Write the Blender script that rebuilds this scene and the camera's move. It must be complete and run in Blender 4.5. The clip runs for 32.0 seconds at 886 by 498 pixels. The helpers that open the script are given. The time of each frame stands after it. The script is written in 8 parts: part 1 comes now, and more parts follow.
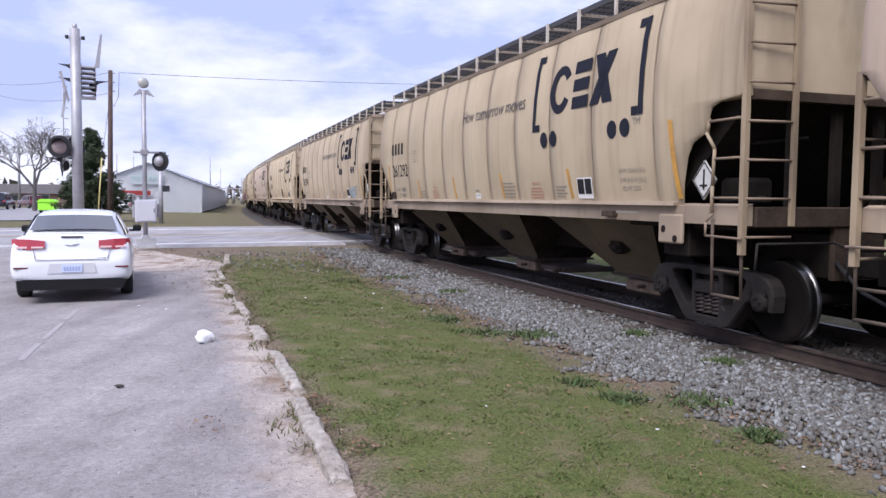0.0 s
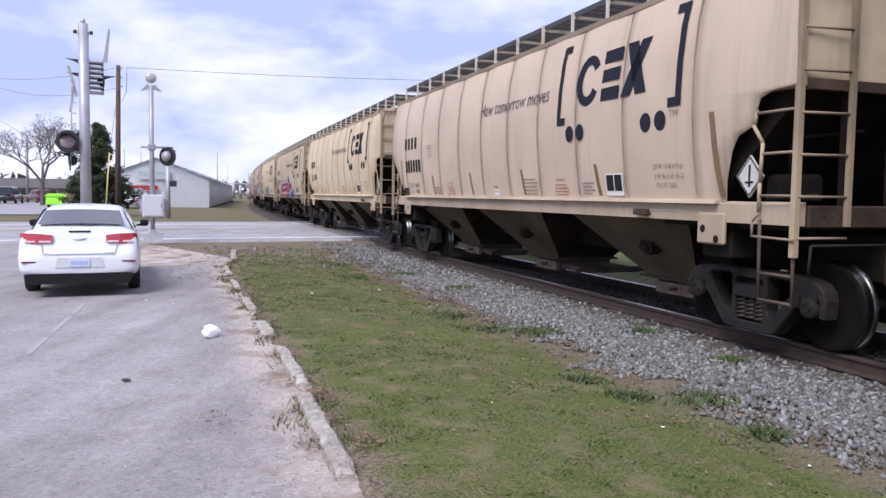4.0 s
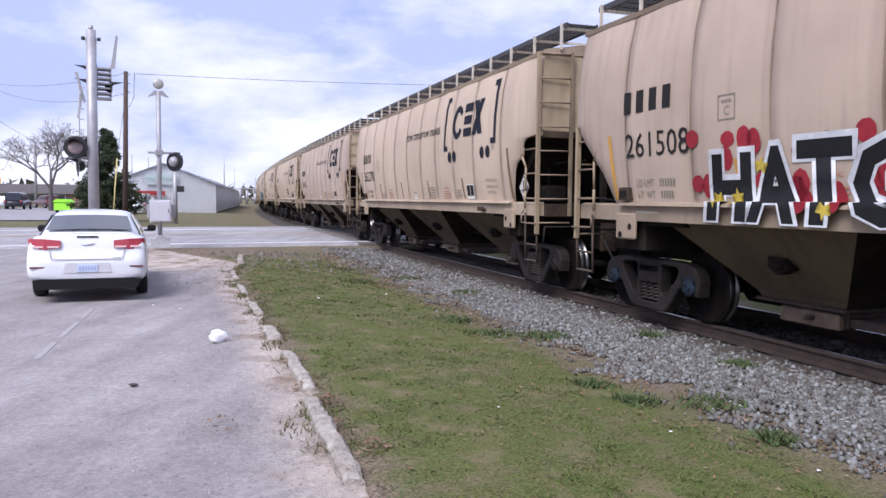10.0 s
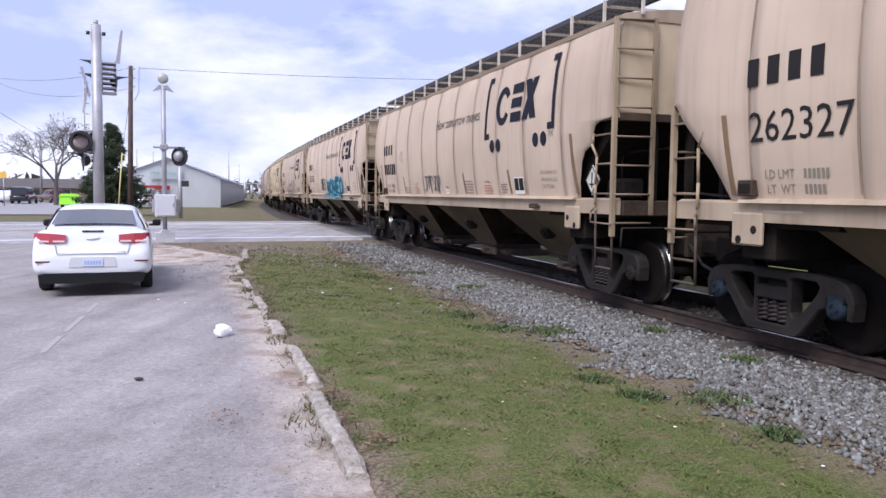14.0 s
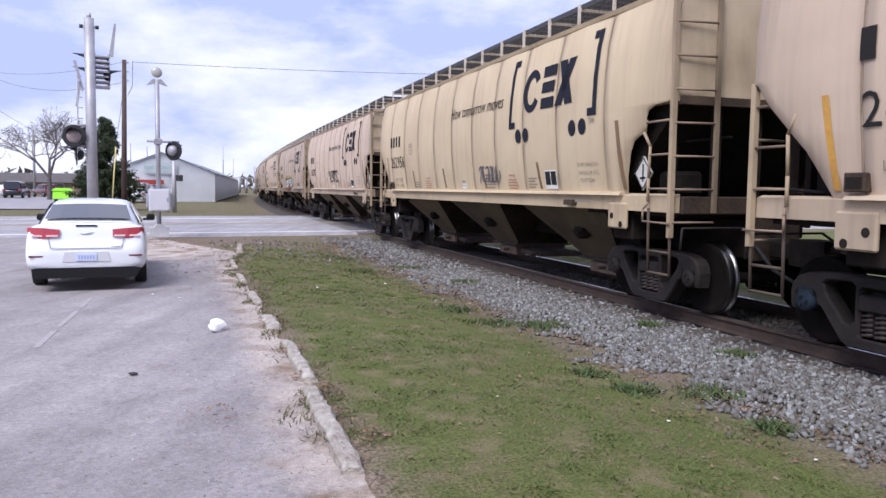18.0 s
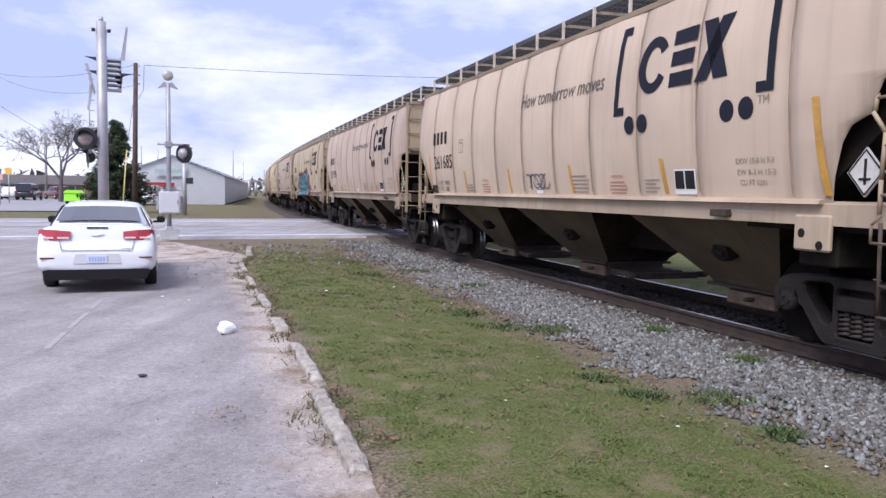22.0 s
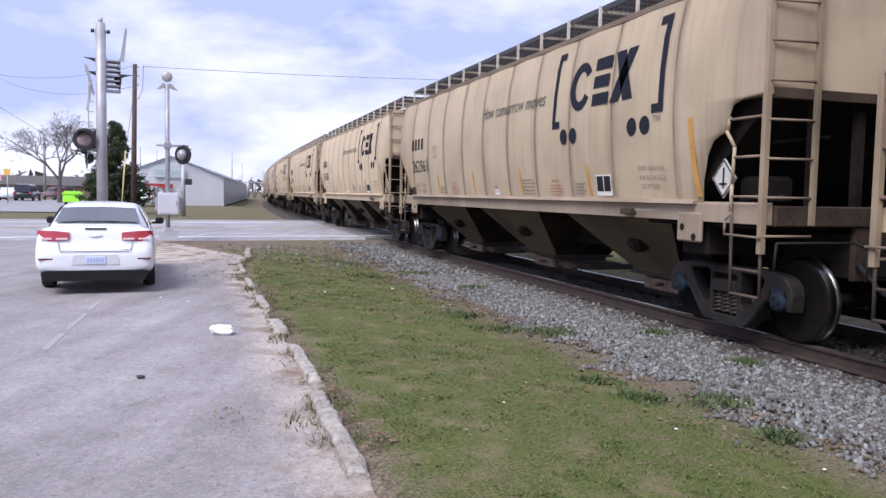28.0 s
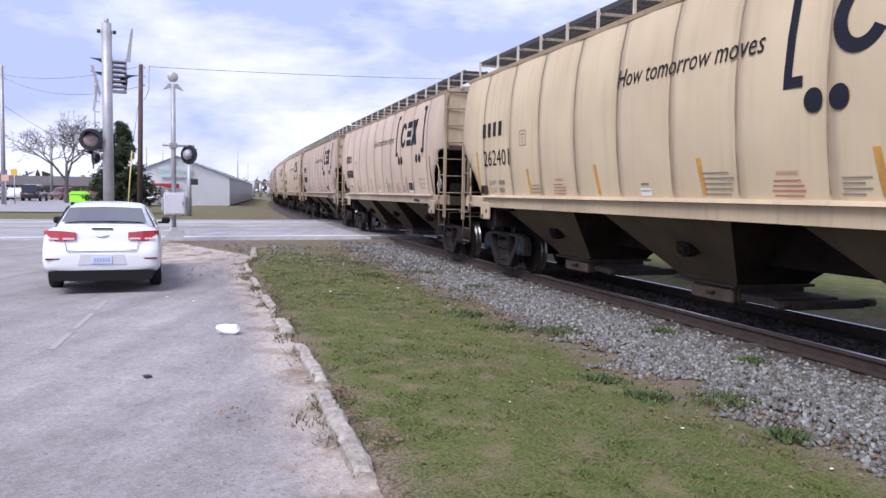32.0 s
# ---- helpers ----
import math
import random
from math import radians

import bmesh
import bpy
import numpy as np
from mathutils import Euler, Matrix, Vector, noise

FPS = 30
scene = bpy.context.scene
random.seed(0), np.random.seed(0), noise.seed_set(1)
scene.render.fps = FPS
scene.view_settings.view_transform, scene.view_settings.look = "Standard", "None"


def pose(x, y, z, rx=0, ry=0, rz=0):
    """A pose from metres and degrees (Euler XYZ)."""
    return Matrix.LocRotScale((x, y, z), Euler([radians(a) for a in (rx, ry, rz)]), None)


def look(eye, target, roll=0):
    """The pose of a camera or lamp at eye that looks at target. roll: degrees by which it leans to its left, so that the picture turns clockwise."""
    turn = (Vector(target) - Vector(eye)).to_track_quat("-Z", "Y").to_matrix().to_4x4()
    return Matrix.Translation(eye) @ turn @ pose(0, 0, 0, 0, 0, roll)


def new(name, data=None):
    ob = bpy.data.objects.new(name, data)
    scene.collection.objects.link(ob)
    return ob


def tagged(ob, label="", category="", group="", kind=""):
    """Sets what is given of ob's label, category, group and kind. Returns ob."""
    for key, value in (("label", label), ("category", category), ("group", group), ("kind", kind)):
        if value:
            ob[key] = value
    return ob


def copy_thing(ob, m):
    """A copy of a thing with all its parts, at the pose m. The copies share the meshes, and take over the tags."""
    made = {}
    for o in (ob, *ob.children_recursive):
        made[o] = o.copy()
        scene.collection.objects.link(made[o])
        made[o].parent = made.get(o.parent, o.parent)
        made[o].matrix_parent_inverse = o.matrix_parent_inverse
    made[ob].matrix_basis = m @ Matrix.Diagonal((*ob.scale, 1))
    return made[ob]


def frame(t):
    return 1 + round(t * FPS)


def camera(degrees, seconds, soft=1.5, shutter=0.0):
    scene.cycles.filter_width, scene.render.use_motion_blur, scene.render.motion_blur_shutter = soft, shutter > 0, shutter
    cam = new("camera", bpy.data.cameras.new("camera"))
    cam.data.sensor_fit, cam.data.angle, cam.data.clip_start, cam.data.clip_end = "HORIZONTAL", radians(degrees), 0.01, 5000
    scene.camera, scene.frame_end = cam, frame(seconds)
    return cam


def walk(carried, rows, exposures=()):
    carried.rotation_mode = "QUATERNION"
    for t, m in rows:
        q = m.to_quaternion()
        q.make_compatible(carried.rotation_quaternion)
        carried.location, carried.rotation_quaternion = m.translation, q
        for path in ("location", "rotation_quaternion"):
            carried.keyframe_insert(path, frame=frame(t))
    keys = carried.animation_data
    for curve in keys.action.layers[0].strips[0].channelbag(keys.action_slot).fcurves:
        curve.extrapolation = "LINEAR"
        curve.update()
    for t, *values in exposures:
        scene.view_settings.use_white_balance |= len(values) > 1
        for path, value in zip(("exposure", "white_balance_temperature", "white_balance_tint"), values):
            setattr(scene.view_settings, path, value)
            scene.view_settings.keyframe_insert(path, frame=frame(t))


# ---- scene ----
# ---------------------------------------------------------------- camera
EYE = Vector((0.0, 0.0, 1.587))
cam = camera(59.576, 32.0)
# seconds, yaw to the left, pitch up, lean
TURNS = [(0, -0.09, -3.66, 0.51), (0.5, -0.09, -3.65, 0.47), (1, -0.05, -3.64, 0.37), (1.5, -0.01, -3.69, 0.35), (2, 0.00, -3.78, 0.46),
         (2.5, 0.02, -3.86, 0.66), (3, 0.15, -3.91, 0.62), (3.5, 0.25, -3.90, 0.73), (5.5, 0.77, -4.16, 0.68), (6, 0.89, -4.12, 0.72),
         (6.5, 0.97, -4.14, 0.77), (7, 1.06, -4.16, 0.83), (7.5, 1.14, -4.21, 0.71), (8, 1.19, -4.25, 0.52), (8.5, 1.25, -4.17, 0.45),
         (9, 1.32, -3.76, 0.46), (9.5, 1.15, -3.63, 0.50), (10, 0.85, -3.62, 0.60), (10.5, 0.93, -3.57, 0.56), (11, 0.93, -3.65, 0.58),
         (11.5, 0.97, -3.66, 0.59), (12, 1.00, -3.81, 0.66), (12.5, 1.05, -3.97, 0.57), (13, 1.10, -4.01, 0.65), (13.5, 1.15, -3.97, 0.71),
         (14, 1.17, -4.00, 0.67), (14.5, 1.15, -4.12, 0.67), (16.5, 1.08, -4.28, 0.70), (17, 0.95, -4.39, 0.88), (17.5, 0.87, -4.38, 0.80),
         (18, 0.78, -4.39, 0.71), (18.5, 0.84, -4.36, 0.79), (19, 0.91, -4.29, 0.86), (19.5, 1.21, -4.29, 0.95), (20, 1.47, -4.35, 0.99),
         (20.5, 1.53, -4.38, 1.07), (21, 1.62, -4.34, 0.95), (21.5, 1.56, -4.24, 0.91), (22, 1.44, -4.13, 0.93), (22.5, 1.41, -4.11, 0.90),
         (23, 1.32, -4.09, 0.87), (23.5, 1.26, -4.11, 0.94), (24, 1.24, -4.12, 0.85), (24.5, 1.20, -4.06, 0.87), (25, 1.16, -4.00, 0.85),
         (25.5, 1.12, -3.99, 0.84), (27.5, 1.23, -3.99, 1.10), (28, 1.35, -3.99, 1.08), (28.5, 1.48, -3.91, 1.16), (29, 1.59, -3.89, 1.21),
         (29.5, 1.69, -3.94, 1.08), (30, 1.80, -3.95, 1.10), (30.5, 1.90, -3.95, 1.10), (31, 1.90, -3.96, 1.03), (31.5, 1.80, -4.03, 1.05),
         (32, 1.76, -4.05, 0.95)]


def turned(yaw, pitch, lean):
    a, b = radians(yaw), radians(pitch)
    ahead = Vector((-math.sin(a) * math.cos(b), math.cos(a) * math.cos(b), math.sin(b)))
    return look(EYE, EYE + ahead * 10, lean)


walk(cam, [(t, turned(a, b, c)) for t, a, b, c in TURNS],
     exposures=[(0, 0.02, 5850, 16.5), (32, 0.02, 5850, 16.5)])

# ---------------------------------------------------------------- light
SUN_UP, SUN_TURN = 50, 209


def make_world():
    w = bpy.data.worlds.new("sky")
    scene.world = w
    w.use_nodes = True
    nt = w.node_tree
    nt.nodes.clear()
    N = nt.nodes.new
    out, bg = N("ShaderNodeOutputWorld"), N("ShaderNodeBackground")
    sky = N("ShaderNodeTexSky")
    sky.sky_type, sky.sun_disc = "NISHITA", False
    sky.sun_elevation, sky.sun_rotation = radians(SUN_UP), radians(SUN_TURN)
    tc, mp = N("ShaderNodeTexCoord"), N("ShaderNodeMapping")
    mp.inputs["Scale"].default_value = (-1.0, 1.0, 2.5)
    mp.inputs["Location"].default_value = (5.35, 1.9, 2.2)
    n1, n2 = N("ShaderNodeTexNoise"), N("ShaderNodeTexNoise")
    n1.inputs["Scale"].default_value, n1.inputs["Detail"].default_value, n1.inputs["Roughness"].default_value = 2.6, 9, 0.56
    n2.inputs["Scale"].default_value, n2.inputs["Detail"].default_value, n2.inputs["Roughness"].default_value = 3.1, 10, 0.57
    r1, r2 = N("ShaderNodeValToRGB"), N("ShaderNodeValToRGB")
    r1.color_ramp.elements[0].position, r1.color_ramp.elements[1].position = 0.2, 0.36
    r2.color_ramp.elements[0].position, r2.color_ramp.elements[1].position = 0.39, 0.565
    r2.color_ramp.elements[0].color = (5.7, 6.4, 9.3, 1)
    r2.color_ramp.elements[1].color = (10.3, 10.3, 10.9, 1)
    mix = N("ShaderNodeMix")
    mix.data_type = "RGBA"
    L = nt.links.new
    L(tc.outputs["Generated"], mp.inputs["Vector"])
    L(mp.outputs[0], n1.inputs["Vector"])
    L(mp.outputs[0], n2.inputs["Vector"])
    L(n1.outputs["Fac"], r1.inputs[0])
    # cloud decks close up towards the horizon and thin out above it
    sep, low, tilt, add = N("ShaderNodeSeparateXYZ"), N("ShaderNodeMath"), N("ShaderNodeMath"), N("ShaderNodeMath")
    low.operation, tilt.operation = "MINIMUM", "MULTIPLY_ADD"
    low.inputs[1].default_value = 0.2
    tilt.inputs[1].default_value, tilt.inputs[2].default_value = -0.55, 0.045
    L(tc.outputs["Generated"], sep.inputs[0])
    L(sep.outputs["Z"], low.inputs[0])
    L(low.outputs[0], tilt.inputs[0])
    L(n2.outputs["Fac"], add.inputs[0])
    L(tilt.outputs[0], add.inputs[1])
    L(add.outputs[0], r2.inputs[0])
    L(r1.outputs[0], mix.inputs["Factor"])
    L(sky.outputs[0], mix.inputs["A"])
    L(r2.outputs[0], mix.inputs["B"])
    L(mix.outputs["Result"], bg.inputs["Color"])
    bg.inputs["Strength"].default_value = 0.1
    L(bg.outputs[0], out.inputs["Surface"])


make_world()
sun = new("sun", bpy.data.lights.new("sun", "SUN"))
sun.data.energy, sun.data.angle, sun.data.color = 4.0, radians(30), (1.0, 0.955, 0.87)
_a = radians(SUN_TURN)
_d = Vector((math.sin(_a) * math.cos(radians(SUN_UP)), math.cos(_a) * math.cos(radians(SUN_UP)), math.sin(radians(SUN_UP))))
sun.matrix_world = look(_d * 60, (0, 0, 0))


# ---------------------------------------------------------------- materials
def mat(name, base, rough=0.7, metal=0.0, vary=0.0, dark=None, scale=6.0, bump=0.0, bscale=40.0, spots=None, random_by=0.0, spec=0.5, coat=0.0):
    """A surface in two scales of noise: base and dark colours, fine relief. random_by: change from piece to piece."""
    m = bpy.data.materials.new(name)
    m.use_nodes = True
    nt = m.node_tree
    p = nt.nodes["Principled BSDF"]
    N, L = nt.nodes.new, nt.links.new
    p.inputs["Roughness"].default_value, p.inputs["Metallic"].default_value = rough, metal
    p.inputs["Specular IOR Level"].default_value = spec
    p.inputs["Coat Weight"].default_value = coat
    col = None
    tc = N("ShaderNodeTexCoord")
    if dark is not None:
        n1, n2, add, ramp = N("ShaderNodeTexNoise"), N("ShaderNodeTexNoise"), N("ShaderNodeMath"), N("ShaderNodeValToRGB")
        n1.inputs["Scale"].default_value, n1.inputs["Detail"].default_value = scale, 6
        n2.inputs["Scale"].default_value, n2.inputs["Detail"].default_value = scale * 9, 4
        add.operation = "MULTIPLY_ADD"
        add.inputs[1].default_value = 0.45
        L(tc.outputs["Object"], n1.inputs["Vector"])
        L(tc.outputs["Object"], n2.inputs["Vector"])
        L(n2.outputs["Fac"], add.inputs[0])
        L(n1.outputs["Fac"], add.inputs[2])
        ramp.color_ramp.elements[0].position, ramp.color_ramp.elements[1].position = 0.5, 0.95
        ramp.color_ramp.elements[0].color, ramp.color_ramp.elements[1].color = (*dark, 1), (*base, 1)
        L(add.outputs[0], ramp.inputs[0])
        col = ramp.outputs[0]
    if random_by:
        info, hsv = N("ShaderNodeObjectInfo"), N("ShaderNodeHueSaturation")
        mr = N("ShaderNodeMapRange")
        mr.inputs["To Min"].default_value, mr.inputs["To Max"].default_value = 1 - random_by, 1 + random_by
        L(info.outputs["Random"], mr.inputs["Value"])
        L(mr.outputs[0], hsv.inputs["Value"])
        if col:
            L(col, hsv.inputs["Color"])
        else:
            hsv.inputs["Color"].default_value = (*base, 1)
        col = hsv.outputs[0]
    if col:
        L(col, p.inputs["Base Color"])
    else:
        p.inputs["Base Color"].default_value = (*base, 1)
    if bump:
        nb, b = N("ShaderNodeTexNoise"), N("ShaderNodeBump")
        nb.inputs["Scale"].default_value, nb.inputs["Detail"].default_value = bscale, 5
        b.inputs["Strength"].default_value, b.inputs["Distance"].default_value = bump, 0.02
        L(tc.outputs["Object"], nb.inputs["Vector"])
        L(nb.outputs["Fac"], b.inputs["Height"])
        L(b.outputs[0], p.inputs["Normal"])
    return m


def island_mat(name, colours, rough=0.9, patch=None):
    """Many joined pieces, each with a colour of its own out of a row of colours."""
    m = bpy.data.materials.new(name)
    m.use_nodes = True
    nt = m.node_tree
    p = nt.nodes["Principled BSDF"]
    p.inputs["Roughness"].default_value = rough
    p.inputs["Specular IOR Level"].default_value = 0.25
    g, r = nt.nodes.new("ShaderNodeNewGeometry"), nt.nodes.new("ShaderNodeValToRGB")
    while len(r.color_ramp.elements) < len(colours):
        r.color_ramp.elements.new(0.5)
    for i, c in enumerate(colours):
        r.color_ramp.elements[i].position = i / (len(colours) - 1)
        r.color_ramp.elements[i].color = (*c, 1)
    nt.links.new(g.outputs["Random Per Island"], r.inputs[0])
    col = r.outputs[0]
    if patch:
        # broad fresh green patches under the dry ones
        tc, nn, rr, mx = (nt.nodes.new(k) for k in ("ShaderNodeTexCoord", "ShaderNodeTexNoise", "ShaderNodeValToRGB", "ShaderNodeMix"))
        mx.data_type = "RGBA"
        nn.inputs["Scale"].default_value, nn.inputs["Detail"].default_value = 0.75, 5
        rr.color_ramp.elements[0].position, rr.color_ramp.elements[1].position = 0.46, 0.6
        rr.color_ramp.elements[1].color = (0.6, 0.6, 0.6, 1)
        mx.inputs["B"].default_value = (0.1, 0.148, 0.03, 1)
        nt.links.new(tc.outputs["Object"], nn.inputs["Vector"])
        nt.links.new(nn.outputs["Fac"], rr.inputs[0])
        nt.links.new(rr.outputs[0], mx.inputs["Factor"])
        nt.links.new(col, mx.inputs["A"])
        col = mx.outputs["Result"]
        tc, nn, rr, mx = (nt.nodes.new(k) for k in ("ShaderNodeTexCoord", "ShaderNodeTexNoise", "ShaderNodeValToRGB", "ShaderNodeMix"))
        mx.data_type = "RGBA"
        nn.inputs["Scale"].default_value, nn.inputs["Detail"].default_value, nn.inputs["Roughness"].default_value = 1.9, 7, 0.62
        rr.color_ramp.elements[0].position, rr.color_ramp.elements[1].position = 0.47, 0.6
        rr.color_ramp.elements[1].color = (0.85, 0.85, 0.85, 1)
        mx.inputs["B"].default_value = (*patch, 1)
        nt.links.new(tc.outputs["Object"], nn.inputs["Vector"])
        nt.links.new(nn.outputs["Fac"], rr.inputs[0])
        nt.links.new(rr.outputs[0], mx.inputs["Factor"])
        nt.links.new(col, mx.inputs["A"])
        col = mx.outputs["Result"]
    nt.links.new(col, p.inputs["Base Color"])
    return m


def paint_mat(name, base, grime, streak, rough=0.55, random_by=0.07):
    """Weathered freight paint: broad fading, upright streaks of dirt, grime that gathers low, fine speckle."""
    m = bpy.data.materials.new(name)
    m.use_nodes = True
    nt = m.node_tree
    p = nt.nodes["Principled BSDF"]
    N, L = nt.nodes.new, nt.links.new
    p.inputs["Roughness"].default_value = rough
    p.inputs["Specular IOR Level"].default_value = 0.35
    tc, info = N("ShaderNodeTexCoord"), N("ShaderNodeObjectInfo")
    shift = N("ShaderNodeVectorMath")
    shift.operation = "MULTIPLY_ADD"
    comb = N("ShaderNodeCombineXYZ")
    for i in range(3):
        L(info.outputs["Random"], comb.inputs[i])
    shift.inputs[1].default_value = (41, 17, 23)
    L(comb.outputs[0], shift.inputs[0])
    L(tc.outputs["Object"], shift.inputs[2])
    mp = N("ShaderNodeMapping")
    mp.inputs["Scale"].default_value = (9, 3, 0.5)
    L(shift.outputs[0], mp.inputs["Vector"])
    broad, lines = N("ShaderNodeTexNoise"), N("ShaderNodeTexNoise")
    broad.inputs["Scale"].default_value, broad.inputs["Detail"].default_value = 0.9, 6
    lines.inputs["Scale"].default_value, lines.inputs["Detail"].default_value = 1.0, 6
    L(shift.outputs[0], broad.inputs["Vector"])
    L(mp.outputs[0], lines.inputs["Vector"])
    r1, r2 = N("ShaderNodeValToRGB"), N("ShaderNodeValToRGB")
    r1.color_ramp.elements[0].position, r1.color_ramp.elements[1].position = 0.3, 0.62
    r1.color_ramp.elements[0].color, r1.color_ramp.elements[1].color = (*grime, 1), (*base, 1)
    r2.color_ramp.elements[0].position, r2.color_ramp.elements[1].position = 0.52, 0.75
    r2.color_ramp.elements[1].color = (0.26, 0.26, 0.26, 1)
    mix = N("ShaderNodeMix")
    mix.data_type = "RGBA"
    mix.inputs["B"].default_value = (*streak, 1)
    L(broad.outputs["Fac"], r1.inputs[0])
    L(lines.outputs["Fac"], r2.inputs[0])
    L(r2.outputs[0], mix.inputs["Factor"])
    L(r1.outputs[0], mix.inputs["A"])
    # rust and dust along the weld seams, with bulge shading put into the colour
    at, dirt, wear = N("ShaderNodeAttribute"), N("ShaderNodeMix"), N("ShaderNodeMath")
    at.attribute_name = "seam"
    dirt.data_type = "RGBA"
    dirt.inputs["B"].default_value = (*[c * 0.8 for c in streak], 1)
    wear.operation = "MULTIPLY"
    L(at.outputs["Fac"], wear.inputs[0])
    L(lines.outputs["Fac"], wear.inputs[1])
    L(wear.outputs[0], dirt.inputs["Factor"])
    L(mix.outputs["Result"], dirt.inputs["A"])
    hsv, mr = N("ShaderNodeHueSaturation"), N("ShaderNodeMapRange")
    mr.inputs["To Min"].default_value, mr.inputs["To Max"].default_value = 1 - random_by, 1 + random_by
    L(info.outputs["Random"], mr.inputs["Value"])
    L(mr.outputs[0], hsv.inputs["Value"])
    L(dirt.outputs["Result"], hsv.inputs["Color"])
    L(hsv.outputs[0], p.inputs["Base Color"])
    nb, b = N("ShaderNodeTexNoise"), N("ShaderNodeBump")
    nb.inputs["Scale"].default_value, nb.inputs["Detail"].default_value = 1.6, 3
    b.inputs["Strength"].default_value, b.inputs["Distance"].default_value = 0.25, 0.03
    L(shift.outputs[0], nb.inputs["Vector"])
    L(nb.outputs["Fac"], b.inputs["Height"])
    L(b.outputs[0], p.inputs["Normal"])
    return m


M_TAN = paint_mat("tan_freight_paint", (0.61, 0.49, 0.318), (0.53, 0.415, 0.266), (0.34, 0.255, 0.17), 0.6, 0.02)
M_CREAM = paint_mat("cream_tan_freight_paint", (0.58, 0.455, 0.34), (0.5, 0.385, 0.288), (0.32, 0.24, 0.18), 0.6, 0.02)
M_GREY_TAN = paint_mat("faded_pinkish_tan_paint", (0.5, 0.388, 0.3), (0.41, 0.315, 0.245), (0.26, 0.19, 0.15), 0.6, 0.02)
M_DUST = paint_mat("dust_browned_tan_paint", (0.5, 0.4, 0.265), (0.4, 0.315, 0.205), (0.23, 0.17, 0.115), 0.62, 0.02)
M_POST = paint_mat("worn_post_paint", (0.4, 0.31, 0.2), (0.25, 0.185, 0.12), (0.1, 0.07, 0.05), 0.7, 0.04)
M_SILL = paint_mat("pale_tan_sill_paint", (0.52, 0.41, 0.265), (0.4, 0.305, 0.195), (0.13, 0.09, 0.06), 0.65, 0.03)
M_SILLMID = paint_mat("dull_sill_paint", (0.44, 0.345, 0.245), (0.31, 0.235, 0.165), (0.11, 0.08, 0.055), 0.65, 0.03)
M_SILLDARK = paint_mat("grimed_sill_paint", (0.34, 0.265, 0.19), (0.22, 0.165, 0.118), (0.09, 0.065, 0.048), 0.7, 0.03)
M_ENDSHEET = paint_mat("end_sheet_paint", (0.52, 0.42, 0.29), (0.33, 0.255, 0.17), (0.045, 0.034, 0.026), 0.75, 0.05)
M_BRACKET = mat("pale_bracket_paint", (0.6, 0.56, 0.5), 0.6, dark=(0.42, 0.36, 0.29), scale=5)
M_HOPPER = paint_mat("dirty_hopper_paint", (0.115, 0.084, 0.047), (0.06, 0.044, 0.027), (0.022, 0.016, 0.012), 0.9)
M_BLOCK = mat("dusty_gate_block", (0.19, 0.13, 0.09), 0.9, dark=(0.08, 0.055, 0.04), scale=5)
M_GATE = mat("rusty_gate_steel", (0.07, 0.045, 0.033), 0.9, dark=(0.025, 0.018, 0.014), scale=3)
# near-black that stands in for the shade under the cars and their ends
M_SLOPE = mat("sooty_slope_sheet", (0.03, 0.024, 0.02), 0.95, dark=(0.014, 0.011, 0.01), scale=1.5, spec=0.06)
M_ENDRUST = mat("rust_darkened_paint", (0.085, 0.058, 0.04), 0.85, dark=(0.03, 0.022, 0.018), scale=2.5, spec=0.2)
M_END = paint_mat("soot_stained_end_paint", (0.3, 0.23, 0.15), (0.12, 0.088, 0.058), (0.025, 0.02, 0.016), 0.85, 0.05)
M_LADDER = paint_mat("rust_worn_ladder_paint", (0.28, 0.205, 0.145), (0.14, 0.1, 0.07), (0.05, 0.034, 0.025), 0.75, 0.05)
M_STEP = paint_mat("grimy_step_paint", (0.1, 0.072, 0.052), (0.055, 0.04, 0.03), (0.025, 0.019, 0.014), 0.8, 0.05)
# darker than M_HOPPER: the bay slopes' shade is put into this colour
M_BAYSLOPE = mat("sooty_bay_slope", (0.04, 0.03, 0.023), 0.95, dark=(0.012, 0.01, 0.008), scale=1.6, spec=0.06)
M_FRAME = mat("dusty_cast_steel", (0.033, 0.027, 0.024), 0.8, dark=(0.012, 0.01, 0.009), scale=3.5, bump=0.3, bscale=50, spec=0.25)
M_SEAM = mat("dirty_weld_seam", (0.32, 0.235, 0.165), 0.8, dark=(0.2, 0.145, 0.1), scale=2)
M_NAVY = mat("dark_blue_lettering", (0.018, 0.019, 0.029), 0.8, spec=0.15)
M_BLACK = mat("black_lettering", (0.022, 0.02, 0.02), 0.8, spec=0.15)
M_FINE = mat("faded_grey_lettering", (0.22, 0.19, 0.15), 0.7)
M_RED = mat("faded_red_lettering", (0.42, 0.17, 0.1), 0.7)
M_WHITE = mat("white_marking", (0.72, 0.7, 0.66), 0.6)
M_YELLOW = mat("amber_reflective_strip", (0.62, 0.33, 0.05), 0.45, dark=(0.4, 0.2, 0.05), scale=3)
M_BROWN = mat("browned_reflective_strip", (0.23, 0.14, 0.06), 0.5, dark=(0.15, 0.09, 0.05), scale=3)
M_TRUCK = mat("grimy_cast_steel", (0.026, 0.021, 0.018), 0.9, dark=(0.012, 0.01, 0.009), scale=5, bump=0.3, bscale=60, spec=0.1)
M_WHEEL = mat("brown_wheel_steel", (0.014, 0.011, 0.01), 0.95, dark=(0.008, 0.007, 0.006), scale=4, spec=0.05)
